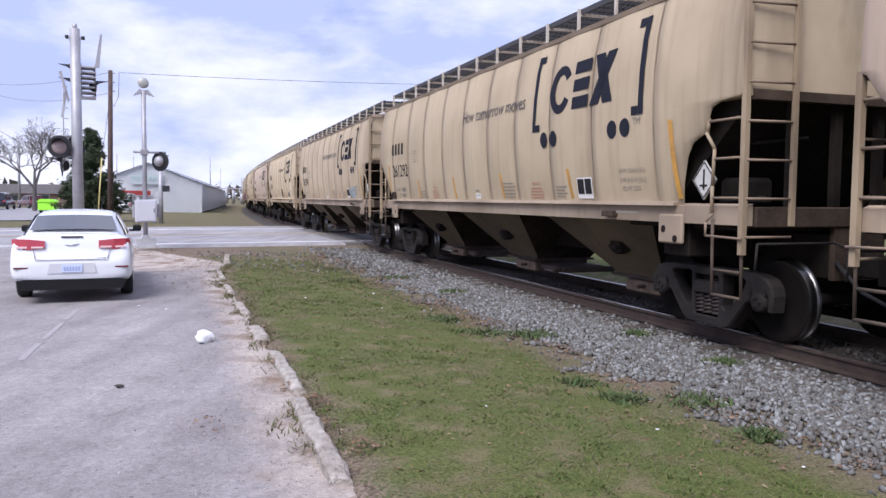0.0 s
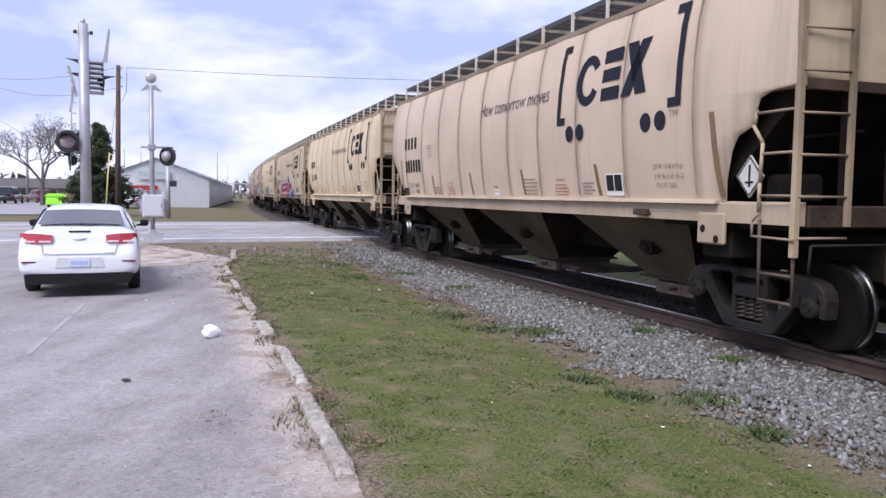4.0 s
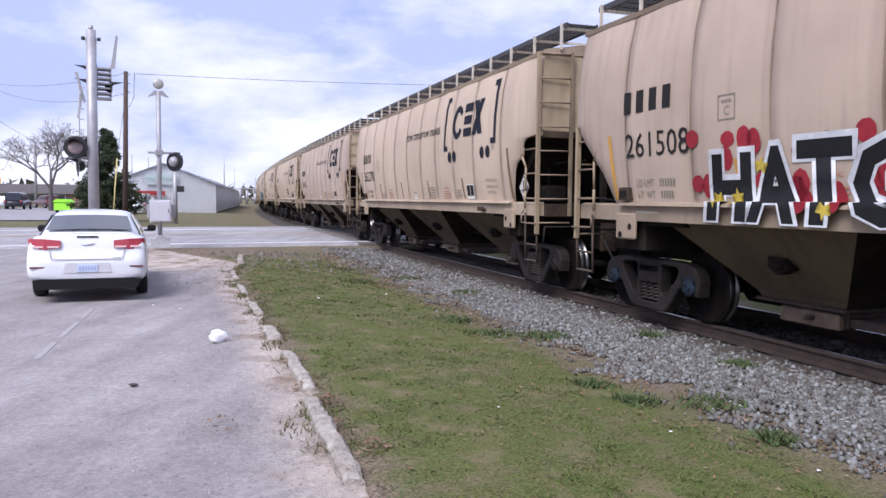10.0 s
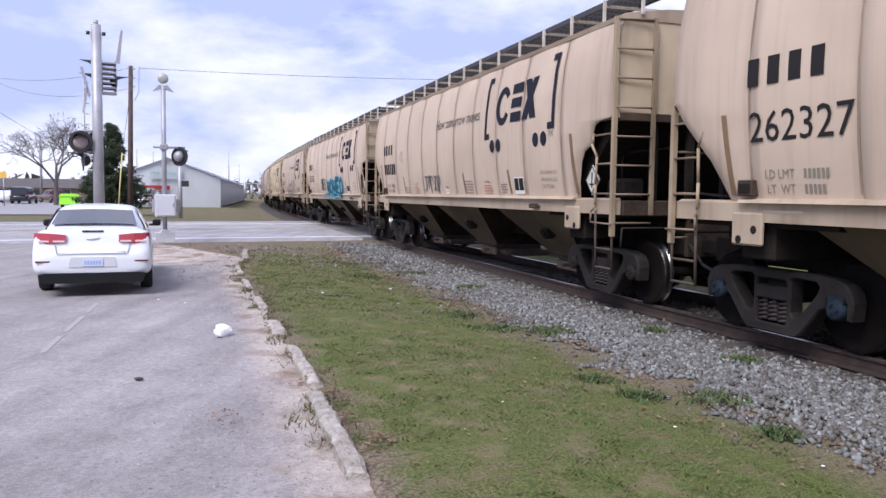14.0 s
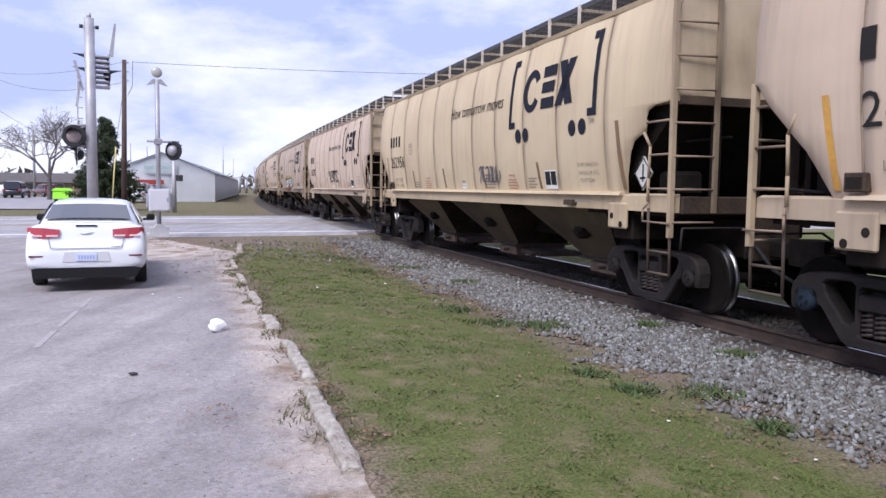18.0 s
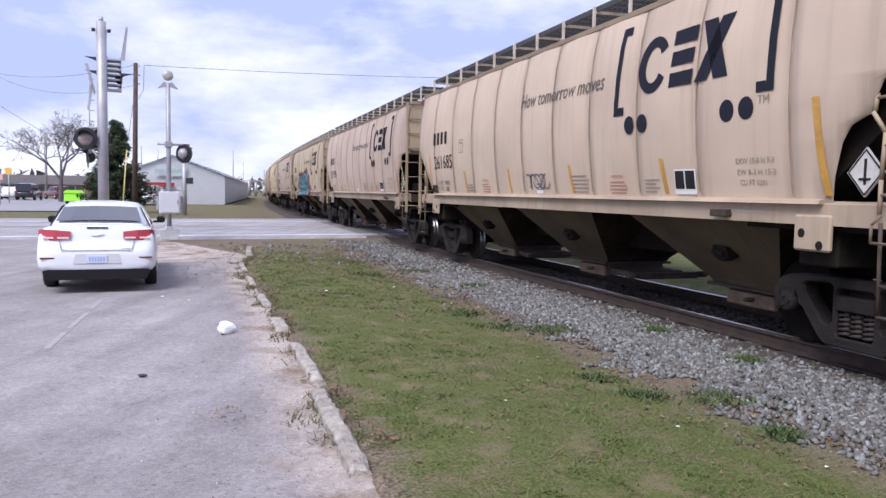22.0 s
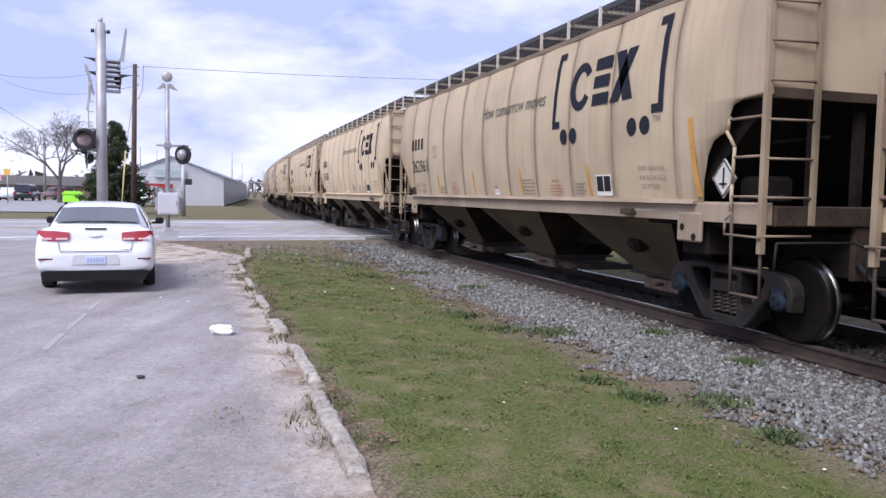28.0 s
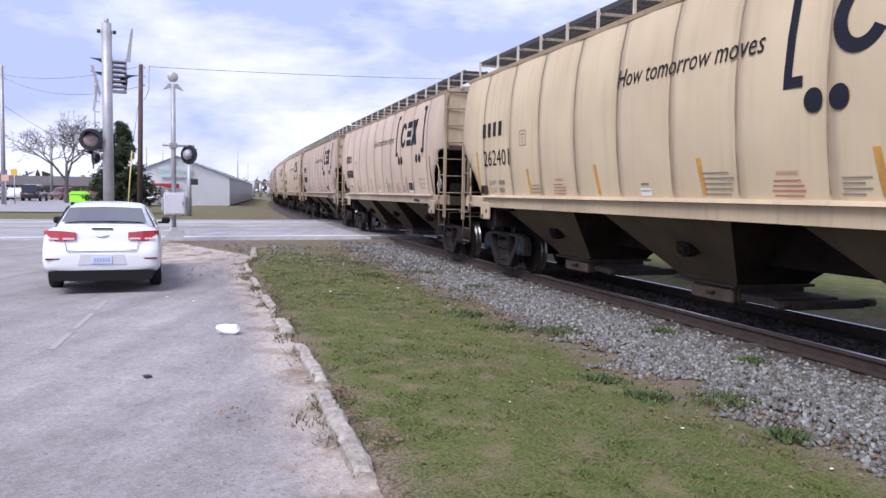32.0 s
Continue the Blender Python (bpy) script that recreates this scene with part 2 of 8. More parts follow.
M_TREAD = mat("polished_wheel_tread", (0.14, 0.135, 0.13), 0.28, 1.0)
M_CAP_BLUE = mat("blue_bearing_cap", (0.022, 0.036, 0.055), 0.8, dark=(0.012, 0.015, 0.02), scale=12, spec=0.2)
M_CAP = mat("grey_bearing_cap", (0.024, 0.02, 0.018), 0.8, spec=0.2)
M_GRATE = mat("galvanised_grating", (0.05, 0.05, 0.054), 0.7, 0.1)
M_RAIL = mat("rusty_rail_steel", (0.062, 0.039, 0.028), 0.85, dark=(0.032, 0.021, 0.016), scale=7, bump=0.3)
M_RAILTOP = mat("polished_rail_head", (0.5, 0.49, 0.49), 0.32, 1.0)
M_TIE = mat("weathered_tie_timber", (0.09, 0.07, 0.055), 0.9, dark=(0.04, 0.032, 0.027), scale=6, bump=0.6)
M_BALLAST = mat("dusty_ballast_bed", (0.085, 0.073, 0.063), 0.95, dark=(0.035, 0.029, 0.025), scale=9, bump=1.0, bscale=30)
M_STONES = island_mat("crushed_stone", [(0.08, 0.075, 0.068), (0.17, 0.17, 0.162), (0.12, 0.104, 0.088), (0.25, 0.252, 0.245), (0.145, 0.14, 0.132), (0.105, 0.088, 0.074), (0.2, 0.202, 0.196), (0.32, 0.324, 0.318)])
M_STONES_DARK = island_mat("oily_crushed_stone", [(0.05, 0.045, 0.04), (0.09, 0.08, 0.07), (0.035, 0.03, 0.027), (0.12, 0.11, 0.1)])
M_CONCRETE = mat("weathered_concrete", (0.48, 0.44, 0.39), 0.95, dark=(0.22, 0.185, 0.15), scale=9, bump=1.0, bscale=45)
M_GLASS = mat("dark_tinted_glass", (0.03, 0.035, 0.04), 0.05, 0.0, spec=0.8)
# grey base stands in for the sky mirrored in the rear window
M_REARGLASS = mat("grey_reflecting_glass", (0.1, 0.105, 0.115), 0.08, 0.0, spec=1.0)
M_CARWHITE = mat("white_car_paint", (0.74, 0.75, 0.78), 0.25, coat=0.6)
M_PLASTIC = mat("black_plastic_trim", (0.012, 0.012, 0.013), 0.6, spec=0.2)
M_TYRE = mat("tyre_rubber", (0.02, 0.02, 0.02), 0.85)
M_ALLOY = mat("alloy_rim", (0.5, 0.5, 0.52), 0.3, 0.9)
M_LENS_RED = mat("red_tail_lens", (0.42, 0.05, 0.07), 0.2, coat=0.4)
M_LENS_PALE = mat("pale_tail_lens", (0.85, 0.6, 0.6), 0.15, coat=0.5)
M_PLATE = mat("pale_blue_plate", (0.55, 0.62, 0.8), 0.4)
M_GALV = mat("galvanised_grey_metal", (0.45, 0.44, 0.46), 0.5, 0.35, dark=(0.34, 0.33, 0.35), scale=3)
M_SIGNALBLACK = mat("black_signal_enamel", (0.016, 0.016, 0.018), 0.5)
M_LAMP = mat("unlit_red_signal_lens", (0.36, 0.3, 0.29), 0.15, dark=(0.22, 0.16, 0.16), scale=20)
M_POLE = mat("brown_creosoted_pole", (0.12, 0.075, 0.06), 0.9, dark=(0.06, 0.04, 0.034), scale=4, bump=0.4)
M_WALLWHITE = mat("white_ribbed_siding", (0.83, 0.84, 0.86), 0.5, dark=(0.76, 0.77, 0.79), scale=0.6)
M_ROOFDARK = mat("brown_shingle_roof", (0.12, 0.105, 0.1), 0.9, dark=(0.08, 0.07, 0.068), scale=2)
M_BRICK = mat("pale_brown_brick", (0.33, 0.24, 0.2), 0.9, dark=(0.24, 0.17, 0.14), scale=3)
M_BARK = mat("grey_brown_bark", (0.16, 0.137, 0.128), 0.95, dark=(0.09, 0.077, 0.072), scale=8)
M_LEAF = island_mat("dark_evergreen_leaf", [(0.035, 0.055, 0.03), (0.07, 0.09, 0.045), (0.045, 0.07, 0.04), (0.1, 0.1, 0.06)])
M_GRASS = island_mat("short_grass_blade", [(0.066, 0.1, 0.029), (0.092, 0.136, 0.04), (0.15, 0.142, 0.068), (0.073, 0.115, 0.035), (0.11, 0.15, 0.048), (0.195, 0.162, 0.1), (0.078, 0.122, 0.035)], patch=(0.2, 0.15, 0.1))
M_CLUMP = island_mat("fresh_clump_blade", [(0.07, 0.108, 0.024), (0.1, 0.14, 0.032), (0.055, 0.085, 0.02), (0.125, 0.14, 0.045), (0.15, 0.135, 0.06)])
M_KERBTUFT = island_mat("kerb_tuft_blade", [(0.07, 0.09, 0.03), (0.13, 0.105, 0.06), (0.09, 0.11, 0.035), (0.18, 0.135, 0.085)])
M_WIRE = mat("black_cable", (0.03, 0.03, 0.035), 0.6)


# ---------------------------------------------------------------- mesh helpers
def mesh_of(bm, name, material, smooth=False):
    me = bpy.data.meshes.new(name)
    bm.normal_update()
    bm.to_mesh(me)
    bm.free()
    for x in (material if isinstance(material, (list, tuple)) else [material]):
        me.materials.append(x)
    if smooth:
        for f in me.polygons:
            f.use_smooth = True
    return me


def part(name, bm, material, parent, label="", smooth=False):
    """ONE mesh object under a thing or under a part."""
    me = bm if isinstance(bm, bpy.types.Mesh) else mesh_of(bm, name, material, smooth)
    ob = new(name, me)
    ob.parent = parent
    if label:
        ob["label"] = label
    return ob


def thing(name, label, category, group="", kind="", m=None):
    ob = new(name)
    ob.empty_display_size = 0.2
    tagged(ob, label, category, group, kind)
    if m is not None:
        ob.matrix_basis = m
    return ob


def add_box(bm, lo, hi, m=None, mi=0, bevel=0.0):
    (x0, y0, z0), (x1, y1, z1) = lo, hi
    vs = [bm.verts.new(Vector(c)) for c in ((x0, y0, z0), (x1, y0, z0), (x1, y1, z0), (x0, y1, z0), (x0, y0, z1), (x1, y0, z1), (x1, y1, z1), (x0, y1, z1))]
    fs = [bm.faces.new([vs[i] for i in f]) for f in ((3, 2, 1, 0), (4, 5, 6, 7), (0, 1, 5, 4), (1, 2, 6, 5), (2, 3, 7, 6), (3, 0, 4, 7))]
    for f in fs:
        f.material_index = mi
    if bevel:
        es = list({e for f in fs for e in f.edges})
        bevelled = bmesh.ops.bevel(bm, geom=es, offset=bevel, segments=1, affect="EDGES")
        vs = list({v for f in bevelled["faces"] for v in f.verts} | {v for v in vs if v.is_valid})
    if m is not None:
        bmesh.ops.transform(bm, matrix=m, verts=[v for v in vs if v.is_valid])
    return vs


def box(lo, hi, bevel=0.0):
    bm = bmesh.new()
    add_box(bm, lo, hi, bevel=bevel)
    return bm


def add_rod(bm, a, b, r, n=8, r2=None, caps=True, mi=0):
    """A round bar from a to b."""
    a, b = Vector(a), Vector(b)
    q = (b - a).to_track_quat("Z", "Y")
    r2 = r if r2 is None else r2
    rings = []
    for p, rr in ((a, r), (b, r2)):
        rings.append([bm.verts.new(p + q @ Vector((rr * math.cos(2 * math.pi * i / n), rr * math.sin(2 * math.pi * i / n), 0))) for i in range(n)])
    for i in range(n):
        f = bm.faces.new((rings[0][i], rings[0][(i + 1) % n], rings[1][(i + 1) % n], rings[1][i]))
        f.smooth, f.material_index = True, mi
    if caps:
        bm.faces.new(rings[0][::-1]).material_index = mi
        bm.faces.new(rings[1]).material_index = mi


def rods(pairs, r, n=6):
    bm = bmesh.new()
    for a, b in pairs:
        add_rod(bm, a, b, r, n)
    return bm


def add_prism(bm, outline, d0, d1, axis="y", mi=0):
    """An outline in the plane across the axis, pulled from d0 to d1 along it."""
    def at(p, d):
        u, v = p
        return Vector((u, d, v)) if axis == "y" else Vector((d, u, v)) if axis == "x" else Vector((u, v, d))
    A, B = [bm.verts.new(at(p, d0)) for p in outline], [bm.verts.new(at(p, d1)) for p in outline]
    n = len(outline)
    fs = [bm.faces.new(A), bm.faces.new(B[::-1])]
    for i in range(n):
        fs.append(bm.faces.new((A[i], B[i], B[(i + 1) % n], A[(i + 1) % n])))
    for f in fs:
        f.material_index = mi
    bmesh.ops.recalc_face_normals(bm, faces=fs)


def prism(outline, d0, d1, axis="y"):
    bm = bmesh.new()
    add_prism(bm, outline, d0, d1, axis)
    return bm


def add_lathe(bm, rings, n=24, axis="y", mi=None):
    """Rings of (radius, place along the axis), turned about it."""
    def at(r, d, a):
        c, s = r * math.cos(a), r * math.sin(a)
        return Vector((c, d, s)) if axis == "y" else Vector((d, c, s)) if axis == "x" else Vector((c, s, d))
    made = [[bm.verts.new(at(r, d, 2 * math.pi * i / n)) for i in range(n)] for r, d in rings]
    fs = []
    for k in range(len(made) - 1):
        for i in range(n):
            f = bm.faces.new((made[k][i], made[k][(i + 1) % n], made[k + 1][(i + 1) % n], made[k + 1][i]))
            f.material_index = mi[k] if mi else 0
            f.smooth = True
            fs.append(f)
    fs += [bm.faces.new(made[0][::-1]), bm.faces.new(made[-1])]
    bmesh.ops.recalc_face_normals(bm, faces=fs)


def loft(sections, close_ends=True):
    """A skin through sections with the same number of points."""
    bm = bmesh.new()
    rows = [[bm.verts.new(Vector(p)) for p in s] for s in sections]
    n = len(rows[0])
    for a, b in zip(rows, rows[1:]):
        for i in range(n):
            bm.faces.new((a[i], a[(i + 1) % n], b[(i + 1) % n], b[i]))
    if close_ends:
        bm.faces.new(rows[0][::-1])
        bm.faces.new(rows[-1])
    bmesh.ops.recalc_face_normals(bm, faces=bm.faces)
    return bm


_texts = {}


def text_mesh(words, size, material, shear=0.0, spacing=1.0, bold=0.0):
    key = (words, size, material.name, shear, spacing, bold)
    if key not in _texts:
        cu = bpy.data.curves.new("lettering", "FONT")
        cu.body, cu.size, cu.shear, cu.space_character, cu.resolution_u = words, size, shear, spacing, 2
        cu.offset = bold
        ob = bpy.data.objects.new("lettering", cu)
        scene.collection.objects.link(ob)
        me = bpy.data.meshes.new_from_object(ob.evaluated_get(bpy.context.evaluated_depsgraph_get()))
        bpy.data.objects.remove(ob)
        me.materials.clear()
        me.materials.append(material)
        _texts[key] = me
    return _texts[key]


# ---------------------------------------------------------------- plan: track, road, lot
RAIL_Z = 0.04
R_TRACK, D_TRACK, A_TRACK = 1318.8, 7.176, radians(19.678)
CENTRE = Vector((math.cos(A_TRACK), math.sin(A_TRACK))) * (D_TRACK + R_TRACK)
ROAD_A = radians(25)
ROAD_D, ROAD_N = Vector((math.cos(ROAD_A), math.sin(ROAD_A))), Vector((-math.sin(ROAD_A), math.cos(ROAD_A)))
ROAD_NEAR, ROAD_FAR, ROAD_Z = 26.3, 43.0, 0.025


def on_track(u, w, z=0.0):
    """u metres along the track, w to the side of the lot."""
    th = A_TRACK - u / R_TRACK
    return Vector((CENTRE.x - (R_TRACK + w) * math.cos(th), CENTRE.y - (R_TRACK + w) * math.sin(th), z))


def beside(x, y):
    return math.hypot(x - CENTRE.x, y - CENTRE.y) - R_TRACK


def smooth(a, b, v):
    k = min(1.0, max(0.0, (v - a) / (b - a)))
    return k * k * (3 - 2 * k)


KERB = [(-8.0, 4.05), (0.0, 1.1), (2.6, 0.13), (4.11, -0.52), (4.99, -0.81), (6.03, -1.16), (7.85, -1.80), (10.56, -2.71), (12.74, -3.52), (15.81, -4.59),
        (18.41, -5.1), (19.6, -6.0), (21.0, -7.2), (22.6, -8.4), (24.2, -9.8), (60.0, -60.0)]


def kerb_x(y):
    for (y0, x0), (y1, x1) in zip(KERB, KERB[1:]):
        if y <= y1:
            return x0 + (x1 - x0) * (y - y0) / (y1 - y0)
    return KERB[-1][1]


def road_n(x, y):
    return ROAD_N.x * x + ROAD_N.y * y


def ground_z(x, y):
    w, n = abs(beside(x, y)), road_n(x, y)
    z = 0.03 - 0.2 * (1 - (smooth(2.7, 5.6, w) if beside(x, y) > 0 else smooth(1.5, 2.8, w)))
    on_road = smooth(24.6, 26.0, n) * (1 - smooth(43.4, 45.0, n))
    z = z * (1 - on_road) - 0.05 * on_road
    lot = smooth(-0.14, 0.06, kerb_x(y) - x) * (1 - smooth(24.5, 25.5, n))
    z = z * (1 - lot) - 0.05 * lot
    near = math.exp(-((x / 30) ** 2 + ((y - 15) / 40) ** 2))
    return z + 0.025 * near * (1 - lot) * (1 - on_road) * noise.noise(Vector((x * 0.9, y * 0.9, 3.0)))


def spread(lo, hi, near_lo, near_hi, step, grow):
    """Coordinates that stand close in the near stretch and ever wider beyond it."""
    out = list(np.arange(near_lo, near_hi + 1e-6, step))
    s, v = step, near_hi
    while v < hi:
        s *= grow
        v += s
        out.append(v)
    s, v = step, near_lo
    while v > lo:
        s *= grow
        v -= s
        out.insert(0, v)
    return out


def sheet(name, xs, ys, height, material, attribute=None, keep=None):
    verts = [(x, y, height(x, y)) for y in ys for x in xs]
    n = len(xs)
    faces = []
    for j in range(len(ys) - 1):
        for i in range(n - 1):
            if keep is None or keep((xs[i] + xs[i + 1]) / 2, (ys[j] + ys[j + 1]) / 2):
                faces.append((j * n + i, j * n + i + 1, (j + 1) * n + i + 1, (j + 1) * n + i))
    me = bpy.data.meshes.new(name)
    me.from_pydata(verts, [], faces)
    me.materials.append(material)
    for f in me.polygons:
        f.use_smooth = True
    if attribute:
        at = me.attributes.new("bare", "FLOAT", "POINT")
        at.data.foreach_set("value", [attribute(v[0], v[1]) for v in verts])
    return new(name, me)


def bareness(x, y):
    """How far the turf gives way to dirt: along the kerb, the track and the road."""
    w, n = beside(x, y), road_n(x, y)
    b = 0.0
    k = x - kerb_x(y)
    if n < 26.5:
        b = max(b, 1 - smooth(-0.1, 0.55 + 0.25 * noise.noise(Vector((x, y, 1))), k))
        b = max(b, smooth(18.5, 22.5, n) * (1 - smooth(1.5, 7.0, k)) * 0.95)
        b = max(b, 0.62 * smooth(21.0, 25.0, n))
    b = max(b, 0.72 * (1 - smooth(2.8, 4.0, w if w > 0 else -w + 1.5)))
    b = max(b, 0.5 * smooth(41.0, 44.0, n), 0.12 * (1 - smooth(-5.0, -3.0, w)))
    return min(1.0, b)


def ground_material():
    m = bpy.data.materials.new("turf_and_dirt")
    m.use_nodes = True
    nt = m.node_tree
    p = nt.nodes["Principled BSDF"]
    p.inputs["Roughness"].default_value, p.inputs["Specular IOR Level"].default_value = 0.95, 0.15
    N, L = nt.nodes.new, nt.links.new
    tc, at = N("ShaderNodeTexCoord"), N("ShaderNodeAttribute")
    at.attribute_name = "bare"
    big, mid, fine = N("ShaderNodeTexNoise"), N("ShaderNodeTexNoise"), N("ShaderNodeTexNoise")
    for nn, s, d in ((big, 0.55, 6), (mid, 3.0, 6), (fine, 45.0, 5)):
        nn.inputs["Scale"].default_value, nn.inputs["Detail"].default_value = s, d
        L(tc.outputs["Object"], nn.inputs["Vector"])
    turf, dry, dirt = N("ShaderNodeValToRGB"), N("ShaderNodeValToRGB"), N("ShaderNodeValToRGB")
    turf.color_ramp.elements[0].position, turf.color_ramp.elements[1].position = 0.35, 0.68
    turf.color_ramp.elements[0].color, turf.color_ramp.elements[1].color = (0.07, 0.085, 0.026, 1), (0.15, 0.16, 0.052, 1)
    dry.color_ramp.elements[0].position, dry.color_ramp.elements[1].position = 0.5, 0.7
    dry.color_ramp.elements[1].color = (0.8, 0.8, 0.8, 1)
    dirt.color_ramp.elements[0].position, dirt.color_ramp.elements[1].position = 0.35, 0.66
    dirt.color_ramp.elements[0].color, dirt.color_ramp.elements[1].color = (0.11, 0.08, 0.057, 1), (0.265, 0.21, 0.16, 1)
    L(fine.outputs["Fac"], turf.inputs[0])
    L(mid.outputs["Fac"], dry.inputs[0])
    L(fine.outputs["Fac"], dirt.inputs[0])
    m1, m2 = N("ShaderNodeMix"), N("ShaderNodeMix")
    m1.data_type = m2.data_type = "RGBA"
    m1.inputs["B"].default_value = (0.21, 0.165, 0.1, 1)
    L(dry.outputs[0], m1.inputs["Factor"])
    L(turf.outputs[0], m1.inputs["A"])
    edge = N("ShaderNodeMath")
    edge.operation = "MULTIPLY_ADD"
    edge.inputs[1].default_value, edge.inputs[2].default_value = 1.6, -0.3
    mul = N("ShaderNodeMath")
    mul.operation = "MULTIPLY_ADD"
    mul.inputs[1].default_value = 1.4
    L(mid.outputs["Fac"], mul.inputs[0])
    mul.inputs[2].default_value = -0.7
    add = N("ShaderNodeMath")
    add.use_clamp = True
    L(at.outputs["Fac"], edge.inputs[0])
    L(edge.outputs[0], add.inputs[0])
    L(mul.outputs[0], add.inputs[1])
    L(add.outputs[0], m2.inputs["Factor"])
    L(m1.outputs["Result"], m2.inputs["A"])
    L(dirt.outputs[0], m2.inputs["B"])
    L(m2.outputs["Result"], p.inputs["Base Color"])
    b = N("ShaderNodeBump")
    b.inputs["Strength"].default_value, b.inputs["Distance"].default_value = 0.8, 0.03
    L(fine.outputs["Fac"], b.inputs["Height"])
    L(b.outputs[0], p.inputs["Normal"])
    return m


def asphalt_material(name, lo, hi, stain, sandy=False):
    m = bpy.data.materials.new(name)
    m.use_nodes = True
    nt = m.node_tree
    p = nt.nodes["Principled BSDF"]
    p.inputs["Roughness"].default_value, p.inputs["Specular IOR Level"].default_value = 0.9, 0.25
    N, L = nt.nodes.new, nt.links.new
    tc = N("ShaderNodeTexCoord")
    big, mid, fine = N("ShaderNodeTexNoise"), N("ShaderNodeTexNoise"), N("ShaderNodeTexVoronoi")
    for nn, s, d in ((big, 0.4, 7), (mid, 2.6, 6)):
        nn.inputs["Scale"].default_value, nn.inputs["Detail"].default_value = s, d
        nn.inputs["Roughness"].default_value = 0.65
        L(tc.outputs["Object"], nn.inputs["Vector"])
    fine.inputs["Scale"].default_value = 75
    L(tc.outputs["Object"], fine.inputs["Vector"])
    r1, r2, r3 = N("ShaderNodeValToRGB"), N("ShaderNodeValToRGB"), N("ShaderNodeValToRGB")
    r1.color_ramp.elements[0].position, r1.color_ramp.elements[1].position = 0.38, 0.64
    r1.color_ramp.elements[0].color, r1.color_ramp.elements[1].color = (*lo, 1), (*hi, 1)
    r2.color_ramp.elements[0].position, r2.color_ramp.elements[1].position = 0.56, 0.74
    r2.color_ramp.elements[1].color = (0.55, 0.55, 0.55, 1)
    r3.color_ramp.elements[0].color, r3.color_ramp.elements[1].color = (0.84, 0.84, 0.84, 1), (1.13, 1.13, 1.12, 1)
    L(big.outputs["Fac"], r1.inputs[0])
    L(mid.outputs["Fac"], r2.inputs[0])
    sep = N("ShaderNodeSeparateColor")
    L(fine.outputs["Color"], sep.inputs[0])
    L(sep.outputs[0], r3.inputs[0])
    m1, m2 = N("ShaderNodeMix"), N("ShaderNodeMix")
    m1.data_type = m2.data_type = "RGBA"
    m1.inputs["B"].default_value = (*stain, 1)
    L(r2.outputs[0], m1.inputs["Factor"])
    L(r1.outputs[0], m1.inputs["A"])
    top = m1.outputs["Result"]
    if sandy:
        at, sand, k = N("ShaderNodeAttribute"), N("ShaderNodeMix"), N("ShaderNodeMath")
        at.attribute_name = "bare"
        sand.data_type = "RGBA"
        dirt, dmix = N("ShaderNodeValToRGB"), N("ShaderNodeTexNoise")
        dmix.inputs["Scale"].default_value, dmix.inputs["Detail"].default_value = 1.9, 6
        L(tc.outputs["Object"], dmix.inputs["Vector"])
        dirt.color_ramp.elements[0].position, dirt.color_ramp.elements[1].position = 0.36, 0.5
        dirt.color_ramp.elements[0].color, dirt.color_ramp.elements[1].color = (0.22, 0.155, 0.11, 1), (0.43, 0.37, 0.325, 1)
        L(dmix.outputs["Fac"], dirt.inputs[0])
        L(dirt.outputs[0], sand.inputs["B"])
        k.operation, k.use_clamp = "MULTIPLY_ADD", True
        k.inputs[1].default_value = 1.5
        sh = N("ShaderNodeMath")
        sh.operation = "MULTIPLY_ADD"
        sh.inputs[1].default_value, sh.inputs[2].default_value = 1.8, -1.3
        L(mid.outputs["Fac"], sh.inputs[0])
        L(at.outputs["Fac"], k.inputs[0])
        L(sh.outputs[0], k.inputs[2])
        L(k.outputs[0], sand.inputs["Factor"])
        L(top, sand.inputs["A"])
        top = sand.outputs["Result"]
    # tyre-worn streaks along the lot and small dark pits
    mp, ns, rs, ms = N("ShaderNodeMapping"), N("ShaderNodeTexNoise"), N("ShaderNodeValToRGB"), N("ShaderNodeMix")
    mp.inputs["Rotation"].default_value, mp.inputs["Scale"].default_value = (0, 0, -0.35), (2.2, 0.22, 1)
    ns.inputs["Scale"].default_value, ns.inputs["Detail"].default_value = 1.2, 7
    rs.color_ramp.elements[0].position, rs.color_ramp.elements[1].position = 0.35, 0.65
    rs.color_ramp.elements[0].color, rs.color_ramp.elements[1].color = (0.86, 0.855, 0.86, 1), (1.1, 1.1, 1.1, 1)
    L(tc.outputs["Object"], mp.inputs["Vector"])
    L(mp.outputs[0], ns.inputs["Vector"])
    L(ns.outputs["Fac"], rs.inputs[0])
    pits, rp, mpit = N("ShaderNodeTexVoronoi"), N("ShaderNodeValToRGB"), N("ShaderNodeMix")
    pits.inputs["Scale"].default_value = 9
    rp.color_ramp.elements[0].position, rp.color_ramp.elements[1].position = 0.07, 0.13
    rp.color_ramp.elements[0].color = (0.62, 0.6, 0.6, 1)
    L(tc.outputs["Object"], pits.inputs["Vector"])
    L(pits.outputs["Distance"], rp.inputs[0])
    for k in (ms, mpit):
        k.data_type, k.blend_type = "RGBA", "MULTIPLY"
        k.inputs["Factor"].default_value = 1.0
    L(top, ms.inputs["A"])
    L(rs.outputs[0], ms.inputs["B"])
    L(ms.outputs["Result"], mpit.inputs["A"])
    L(rp.outputs[0], mpit.inputs["B"])
    top = mpit.outputs["Result"]
    m2.blend_type = "MULTIPLY"
